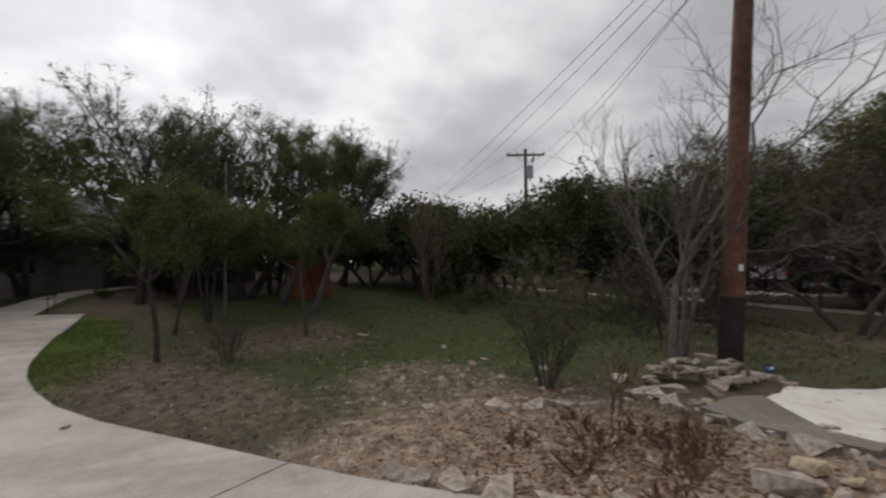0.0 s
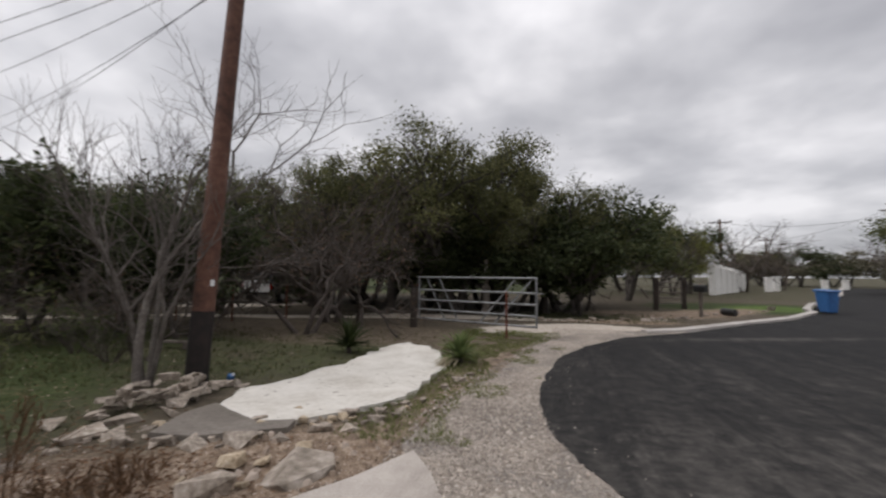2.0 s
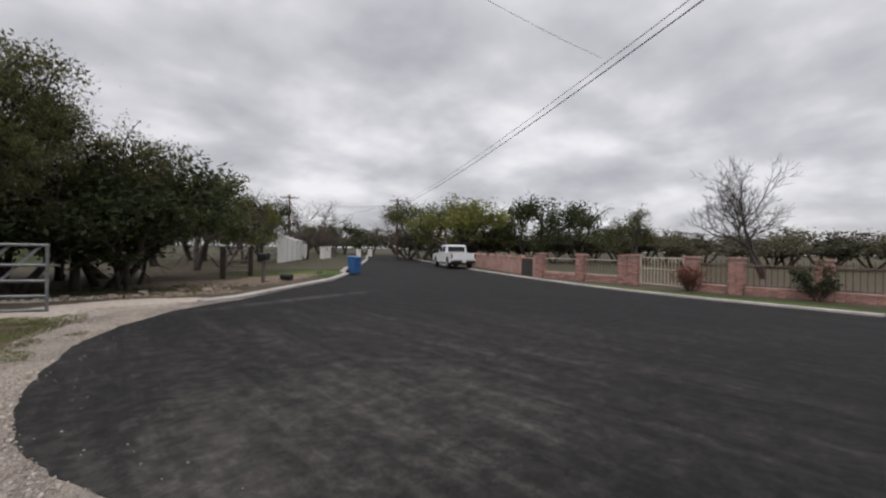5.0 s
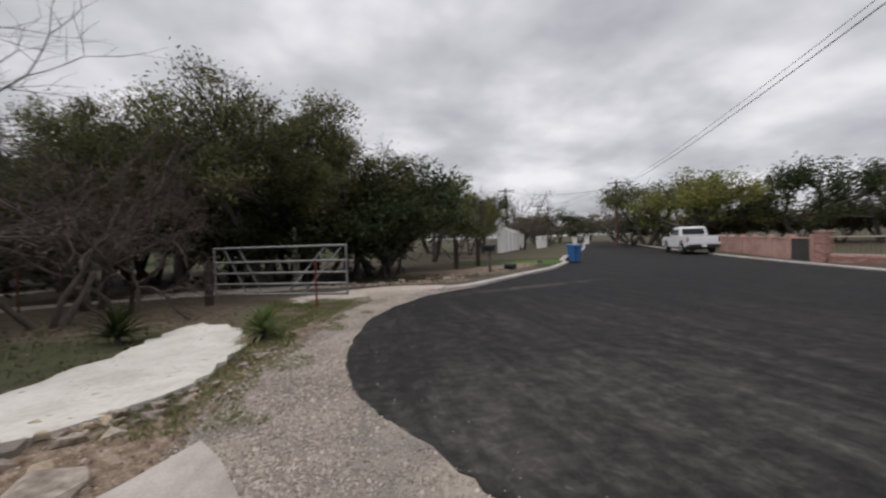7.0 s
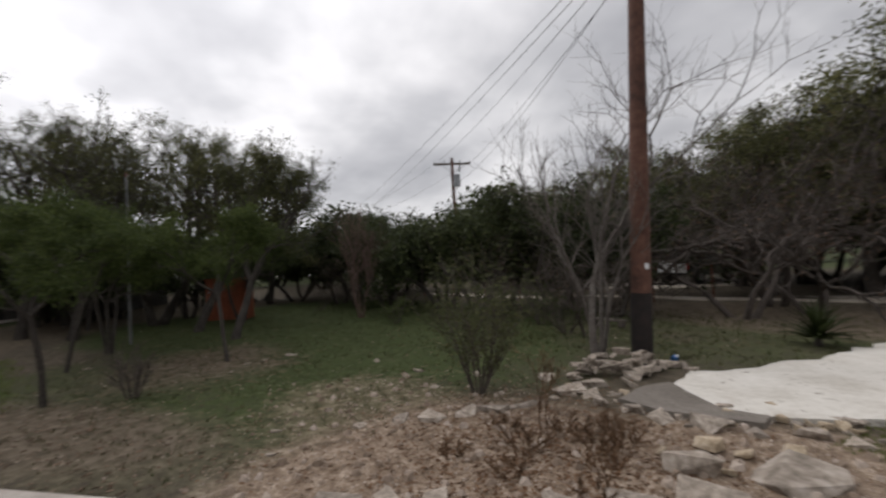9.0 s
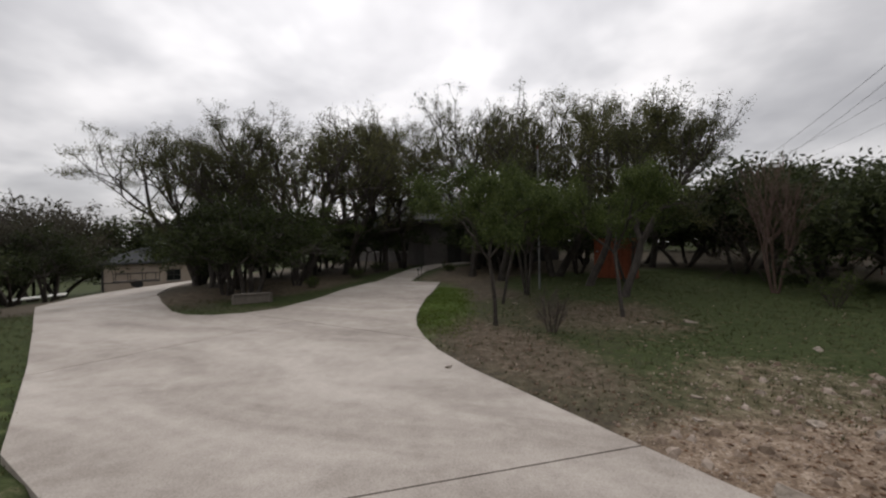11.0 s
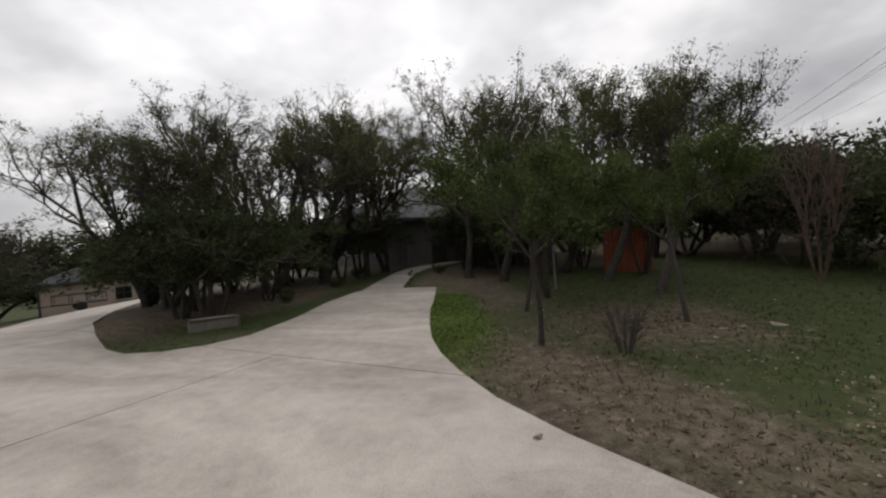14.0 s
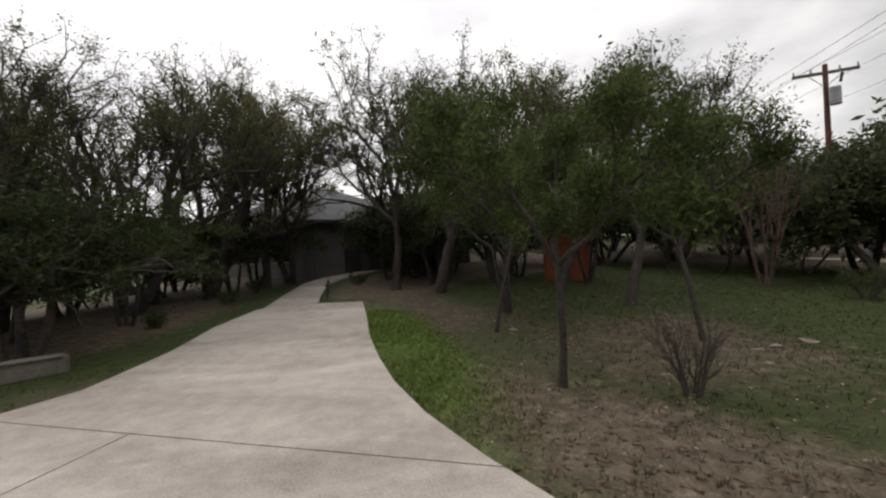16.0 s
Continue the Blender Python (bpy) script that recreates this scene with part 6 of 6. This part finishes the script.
# ---- brick and iron fence across the turning circle ----
def pillar(x, y, tall=1.55, w=0.5):
    ob = thing("brick_pillar", Matrix.Translation((x, y, height(x, y))), "pink brick fence pillar with a flat cap", "pillar", "fence pillars")
    part("core", box(w - 0.02, w - 0.02, tall, Matrix.Translation((0, 0, tall / 2 - 0.1))), M_MORTAR, ob)
    part("cap", box(w + 0.08, w + 0.08, 0.07, Matrix.Translation((0, 0, tall - 0.05)), 0.01), M_BRICK, ob)
    return ob


brick_me = [None]


def brick(parent, m):
    if brick_me[0] is None:
        o = part("brick", box(0.225, 0.1, 0.066, Matrix(), 0.006), M_BRICK)
        brick_me[0] = o.data
        bpy.data.objects.remove(o)
    o = new("brick", brick_me[0])
    o.parent = parent
    o.matrix_local = m
    return o


def brick_courses(parent, w, tall, sides):
    """Bricks laid round a pillar core on the sides that show."""
    n = int(tall / 0.078)
    for row in range(n):
        for ang in sides:
            for c in range(2):
                off = (-0.118 if c == 0 else 0.118) + (0.028 if row % 2 else -0.028)
                if row % 2 == 0 and ang == sides[0]:
                    off += 0.02
                brick(parent, Matrix.Rotation(ang, 4, "Z") @ Matrix.Translation((off, -(w / 2 - 0.035), 0.03 + row * 0.078)))


def iron_panel(a, b, label, mat, low=0.3, tall=1.32, gate=False):
    a, b = Vector((*a, 0)), Vector((*b, 0))
    ln = (b - a).length
    ob = thing("iron_gate" if gate else "iron_fence_panel", Matrix.Translation((a.x, a.y, height(a.x, a.y))) @ Matrix.Rotation(math.atan2(b.y - a.y, b.x - a.x), 4, "Z"), label, "gate" if gate else "fence", "" if gate else "iron fence panels")
    for z in (low + 0.06, tall - 0.2) if not gate else (low, 0.8, tall - 0.05):
        part("rail", box(ln, 0.035, 0.05, Matrix.Translation((ln / 2, 0, z))), mat, ob)
    n = max(3, int(ln / 0.17))
    me = None
    for k in range(n):
        if me is None:
            o = part("picket", box(0.022, 0.022, tall - low, Matrix.Translation((0, 0, (tall + low) / 2))), M_RUST if not gate and mat is M_OLDWOOD else M_IRON if gate else M_OLDWOOD, ob)
            me = o.data
        else:
            o = new("picket", me)
            o.parent = ob
        o.location.x = ln * (k + 0.5) / n
    if gate:
        for x in (0.04, ln - 0.04):
            part("stile", box(0.06, 0.05, tall - low + 0.2, Matrix.Translation((x, 0, (tall + low) / 2))), mat, ob)
    return ob


def plinth(a, b, tall=0.36):
    a, b = Vector((*a, 0)), Vector((*b, 0))
    ln = (b - a).length
    ob = thing("brick_plinth", Matrix.Translation((a.x, a.y, height(a.x, a.y))) @ Matrix.Rotation(math.atan2(b.y - a.y, b.x - a.x), 4, "Z"), "low pink brick plinth under the iron fence", "wall", "fence plinths")
    part("core", box(ln, 0.2, tall, Matrix.Translation((ln / 2, 0, tall / 2 - 0.1))), M_MORTAR, ob)
    n = int(ln / 0.245)
    for row in range(4):
        for k in range(n):
            brick(ob, Matrix.Translation((0.13 + k * 0.245 + (0.1 if row % 2 else 0), -0.07, 0.02 + row * 0.078)))
    part("coping", box(ln, 0.26, 0.05, Matrix.Translation((ln / 2, 0, tall - 0.08)), 0.008), M_BRICK, ob)
    return ob


PIL = [(21.2, 15.1), (21.05, 12.4), (20.9, 10.0), (20.75, 9.45), (20.0, 6.7), (19.85, 5.1), (20.0, 2.6), (20.1, 0.0)]
for k, (x, y) in enumerate(PIL):
    p = pillar(x, y, 1.42 if k != 3 else 1.46, 0.46)
    brick_courses(p, 0.46, 1.3, (radians(-90), 0.0))
for k, (i, j) in enumerate(((0, 1), (1, 2), (4, 5), (5, 6), (6, 7))):
    a, b = Vector(PIL[i]), Vector(PIL[j])
    d = (b - a).normalized() * 0.27
    plinth(tuple(a + d), tuple(b - d))
    iron_panel(tuple(a + d), tuple(b - d), "iron picket fence panel with cream rails" if k < 2 else "dark iron picket fence panel", M_IRON if k < 2 else M_OLDWOOD)
iron_panel((20.68, 9.15), (20.1, 7.0), "cream painted iron driveway gate", M_IRON, 0.12, 1.35, True)
part_wall = [((21.4, 15.5), (22.6, 17.6)), ((22.6, 17.6), (24.8, 21.4)), ((24.8, 21.4), (28.6, 27.6))]
for k, (a, b) in enumerate(part_wall):
    a, b = Vector((*a, 0)), Vector((*b, 0))
    ln = (b - a).length
    w = thing("garden_wall", Matrix.Translation(a + Vector((0, 0, height(a.x, a.y)))) @ Matrix.Rotation(math.atan2(b.y - a.y, b.x - a.x), 4, "Z"), "salmon painted garden wall with darker piers", "wall", "salmon walls")
    part("wall", box(ln, 0.18, 1.15, Matrix.Translation((ln / 2, 0, 0.45)), 0.01), M_PINK if k else M_DARKTRIM, w)
    part("coping", box(ln, 0.26, 0.08, Matrix.Translation((ln / 2, 0, 1.06)), 0.015), M_PINK, w)
    for s in range(int(ln / 2.2) + 1):
        part("pier", box(0.32, 0.32, 1.4, Matrix.Translation((0.2 + s * 2.2, 0, 0.55)), 0.01), M_PINK, w)

# ---- white stucco walls down the road ----
wall = thing("stucco_wall", Matrix.Translation((15.6, 41.5, 0)) @ Matrix.Rotation(math.atan2(13.0, 8.0), 4, "Z"), "white stucco entrance wall stepping down along the road", "wall")
for k in range(6):
    part("wall_section", box(2.6, 0.3, 2.6 - 0.12 * k, Matrix.Translation((1.3 + 2.62 * k, 0, 1.2 - 0.06 * k)), 0.03), M_STUCCO, wall)
    part("pier", box(0.5, 0.5, 2.9 - 0.1 * k, Matrix.Translation((2.62 * k, 0, 1.3 - 0.05 * k)), 0.04), M_STUCCO, wall)
for x, y, h in [(25.6, 53.5, 1.5), (27.6, 56.0, 1.6), (37.0, 64.0, 1.2), (40.5, 66.0, 1.2)]:
    p = thing("stucco_post", Matrix.Translation((x, y, 0)), "white stucco driveway post", "post", "stucco posts")
    part("shaft", box(0.55, 0.55, h, Matrix.Translation((0, 0, h / 2 - 0.05)), 0.03), M_STUCCO, p)
    part("cap", box(0.68, 0.68, 0.12, Matrix.Translation((0, 0, h)), 0.03), M_STUCCO, p)


# ---- house, garage, shed ----
def hip_roof(lx, ly, eave, tall, over, drop=0.16):
    """A hipped roof over lx by ly, its ridge along the longer way, with thick eaves."""
    bm = bmesh.new()
    x, y = lx / 2 + over, ly / 2 + over
    rx, ry = (x - y, 0) if lx > ly else (0, y - x)
    lo = [bm.verts.new((sx * x, sy * y, eave - drop)) for sx, sy in ((-1, -1), (1, -1), (1, 1), (-1, 1))]
    ea = [bm.verts.new((sx * x, sy * y, eave)) for sx, sy in ((-1, -1), (1, -1), (1, 1), (-1, 1))]
    r1, r2 = (bm.verts.new((-rx, -ry, tall)), bm.verts.new((rx, ry, tall)))
    bm.faces.new(lo)
    for i in range(4):
        bm.faces.new((lo[i], lo[(i + 1) % 4], ea[(i + 1) % 4], ea[i]))
    if lx > ly:
        bm.faces.new((ea[0], ea[1], r2, r1)), bm.faces.new((ea[1], ea[2], r2)), bm.faces.new((ea[2], ea[3], r1, r2)), bm.faces.new((ea[3], ea[0], r1))
    else:
        bm.faces.new((ea[0], ea[1], r1)), bm.faces.new((ea[1], ea[2], r2, r1)), bm.faces.new((ea[2], ea[3], r2)), bm.faces.new((ea[3], ea[0], r1, r2))
    bmesh.ops.recalc_face_normals(bm, faces=bm.faces)
    return bm


def window_on(house, x, y, z, w, h, ang, cols=2):
    m = Matrix.Translation((x, y, z)) @ Matrix.Rotation(ang, 4, "Z")
    win = part("window", box(w, 0.05, h, m @ Matrix.Translation((0, 0.02, 0))), M_DARKTRIM, house)
    for c in range(cols):
        for r_ in range(2):
            part("pane", box(w / cols - 0.07, 0.03, h / 2 - 0.07, m @ Matrix.Translation((-w / 2 + w / cols * (c + 0.5), -0.005, -h / 4 + r_ * h / 2))), M_GLASS, win)
    part("sill", box(w + 0.1, 0.1, 0.05, m @ Matrix.Translation((0, -0.02, -h / 2 - 0.025))), M_KERB, win)


def main_house():
    ang = math.atan2(-9.0, -5.2)
    house = thing("house", Matrix.Translation((-21.3, -9.9, 0.42)) @ Matrix.Rotation(ang, 4, "Z"), "single-storey grey house with a dark shingle roof", "house")
    # x runs along the front away from the corner, y towards the yard is negative side
    part("wall", box(11.0, 9.0, 2.6, Matrix.Translation((5.5, -4.5, 1.15))), M_GREYWALL, house)
    bm = hip_roof(11.0, 9.0, 2.5, 4.9, 0.5)
    bmesh.ops.translate(bm, verts=bm.verts, vec=(5.5, -4.5, 0))
    part("roof", bm, M_ROOF, house)
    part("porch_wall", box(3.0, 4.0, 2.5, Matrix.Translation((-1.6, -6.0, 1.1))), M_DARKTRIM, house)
    bm = hip_roof(3.4, 5.0, 2.4, 3.9, 0.35)
    bmesh.ops.translate(bm, verts=bm.verts, vec=(-1.6, -6.0, 0))
    part("porch_roof", bm, M_ROOF, house)
    part("door", box(0.04, 1.0, 2.1, Matrix.Translation((-0.02, -2.2, 0.95))), M_DARKTRIM, house)
    for x in (2.2, 5.2, 8.4):
        window_on(house, x, 0.03, 1.35, 1.3, 1.2, math.pi, 2)
    return house


main_house()


def garage():
    m = Matrix.Translation((-27.6, -40.8, -2.15)) @ Matrix.Rotation(radians(-28), 4, "Z")
    g = thing("garage", m, "beige garage with a dark hipped roof and small window", "garage")
    part("wall", box(8.4, 6.0, 2.9, Matrix.Translation((0, 0, 1.15))), M_BEIGE, g)
    bm = hip_roof(8.4, 6.0, 2.6, 3.9, 0.35)
    part("roof", bm, M_ROOF, g)
    window_on(g, -0.9, 3.02, 1.35, 1.1, 1.0, math.pi, 2)
    part("corner_trim", box(0.14, 0.14, 2.7, Matrix.Translation((-4.2, 3.0, 1.2))), M_STUCCO, g)
    part("garage_door", box(0.06, 4.6, 2.2, Matrix.Translation((-4.22, 0, 1.0))), M_STUCCO, g)
    part("corner_trim", box(0.14, 0.14, 2.7, Matrix.Translation((4.2, 3.0, 1.2))), M_DARKTRIM, g)
    return g


garage()
tr = thing("utility_trailer", Matrix.Translation((-23.0, -36.6, height(-23.0, -36.6))) @ Matrix.Rotation(radians(-25), 4, "Z"), "dark steel utility trailer beside the garage", "trailer")
part("deck", box(3.0, 1.6, 0.1, Matrix.Translation((0, 0, 0.55))), M_DARKWOOD, tr)
for x in (-1.45, -0.5, 0.5, 1.45):
    for y in (-0.78, 0.78):
        part("stake", box(0.05, 0.05, 0.6, Matrix.Translation((x, y, 0.9))), M_BLACK, tr)
for y in (-0.78, 0.78):
    part("rail", box(3.0, 0.05, 0.05, Matrix.Translation((0, y, 1.2))), M_BLACK, tr)
    part("wheel", tube((0, y - 0.1, 0.33), (0, y + 0.1, 0.33), 0.33, seg=16), M_TYRE, tr)
part("tongue", box(1.4, 0.08, 0.08, Matrix.Translation((2.1, 0, 0.5))), M_BLACK, tr)
lid = thing("white_panel", Matrix.Translation((-15.0, -33.2, height(-15, -33.2))) @ Matrix.Rotation(radians(-30), 4, "Z"), "flat white sheet lying on blocks by the woods", "panel")
part("sheet", box(2.6, 1.6, 0.06, Matrix.Translation((0, 0, 0.3)) @ Matrix.Rotation(radians(4), 4, "Y"), 0.01), M_STUCCO, lid)
for s in (-0.9, 0.9):
    part("block", box(0.3, 0.4, 0.34, Matrix.Translation((s, 0, 0.1))), M_WEDGE, lid)


def shed():
    a = radians(66)
    ob = thing("wooden_enclosure", Matrix.Translation((-17.1, -0.88, height(-17.0, 0.0))) @ Matrix.Rotation(a, 4, "Z"), "red-brown stained board enclosure standing on the lawn", "shed")
    n, ln = 11, 1.36
    for k in range(n):
        h = 1.43
        o = part("board", box(ln / n - 0.008, 0.03, h, Matrix.Translation(((k + 0.5) * ln / n, 0, h / 2)), 0.003), M_RED, ob)
    for k in range(5):
        o = part("board", box(0.03, 0.115, 1.43, Matrix.Translation((ln + 0.017, 0.08 + 0.12 * k, 0.715)), 0.003), M_RED, ob)
        o = part("board", box(0.03, 0.115, 1.43, Matrix.Translation((-0.017, 0.08 + 0.12 * k, 0.715)), 0.003), M_RED, ob)
    for z in (0.3, 1.2):
        part("rail", box(ln, 0.05, 0.09, Matrix.Translation((ln / 2, 0.042, z))), M_RED, ob)
    part("top", box(ln + 0.1, 0.75, 0.035, Matrix.Translation((ln / 2, 0.32, 1.45))), M_RED, ob)
    part("hasp", box(0.1, 0.02, 0.05, Matrix.Translation((0.12, -0.026, 1.0))), M_STEEL, ob)
    return ob


shed()
mast = thing("flagpole", Matrix.Translation((-13.35, -2.4, height(-13.35, -2.4))), "thin pale metal flagpole standing between trees", "flagpole")
part("pole", tube((0, 0, -0.1), (0.02, 0, 4.35), 0.032, 0.02, 10), M_STEEL, mast)
part("finial", tube((0.02, 0, 4.35), (0.02, 0, 4.45), 0.04, 0.01, 10), M_RUST, mast)
part("cleat", box(0.03, 0.08, 0.12, Matrix.Translation((0, -0.04, 1.2))), M_BLACK, mast)
bench = thing("stone_bench", Matrix.Translation((-8.66, -9.28, 0.0)) @ Matrix.Rotation(math.atan2(0.5, -0.44), 4, "Z"), "low curved grey stone bench in the island bed", "bench")
bm = box(1.0, 0.26, 0.3, Matrix.Translation((0, 0, 0.13)), 0.06)
for v in bm.verts:
    v.co.y += 0.12 * (v.co.x / 0.5) ** 2
part("body", bm, M_WEDGE, bench)
part("capping", box(0.9, 0.24, 0.03, Matrix.Translation((0, 0.04, 0.285)), 0.01), M_WEDGE, bench)
for x, y in [(-14.75, -7.2), (-15.6, -7.45)]:
    lamp = thing("path_light", Matrix.Translation((x, y, height(x, y))), "small dark path light stake", "garden light", "path lights")
    part("stake", tube((0, 0, -0.05), (0, 0, 0.38), 0.012, seg=6), M_BLACK, lamp)
    part("hood", tube((0, 0, 0.38), (0, 0, 0.46), 0.07, 0.02, 10), M_BLACK, lamp)
for x, y in [(-23.9, -9.2), (-24.6, -7.5)]:
    pot = thing("plant_pot", Matrix.Translation((x, y, height(x, y))), "dark round plant pot beside the entrance", "pot", "entrance pots")
    part("body", tube((0, 0, 0), (0, 0, 0.4), 0.22, 0.3, 14), M_DARKTRIM, pot)
    part("rim", tube((0, 0, 0.38), (0, 0, 0.44), 0.33, 0.33, 14), M_DARKTRIM, pot)
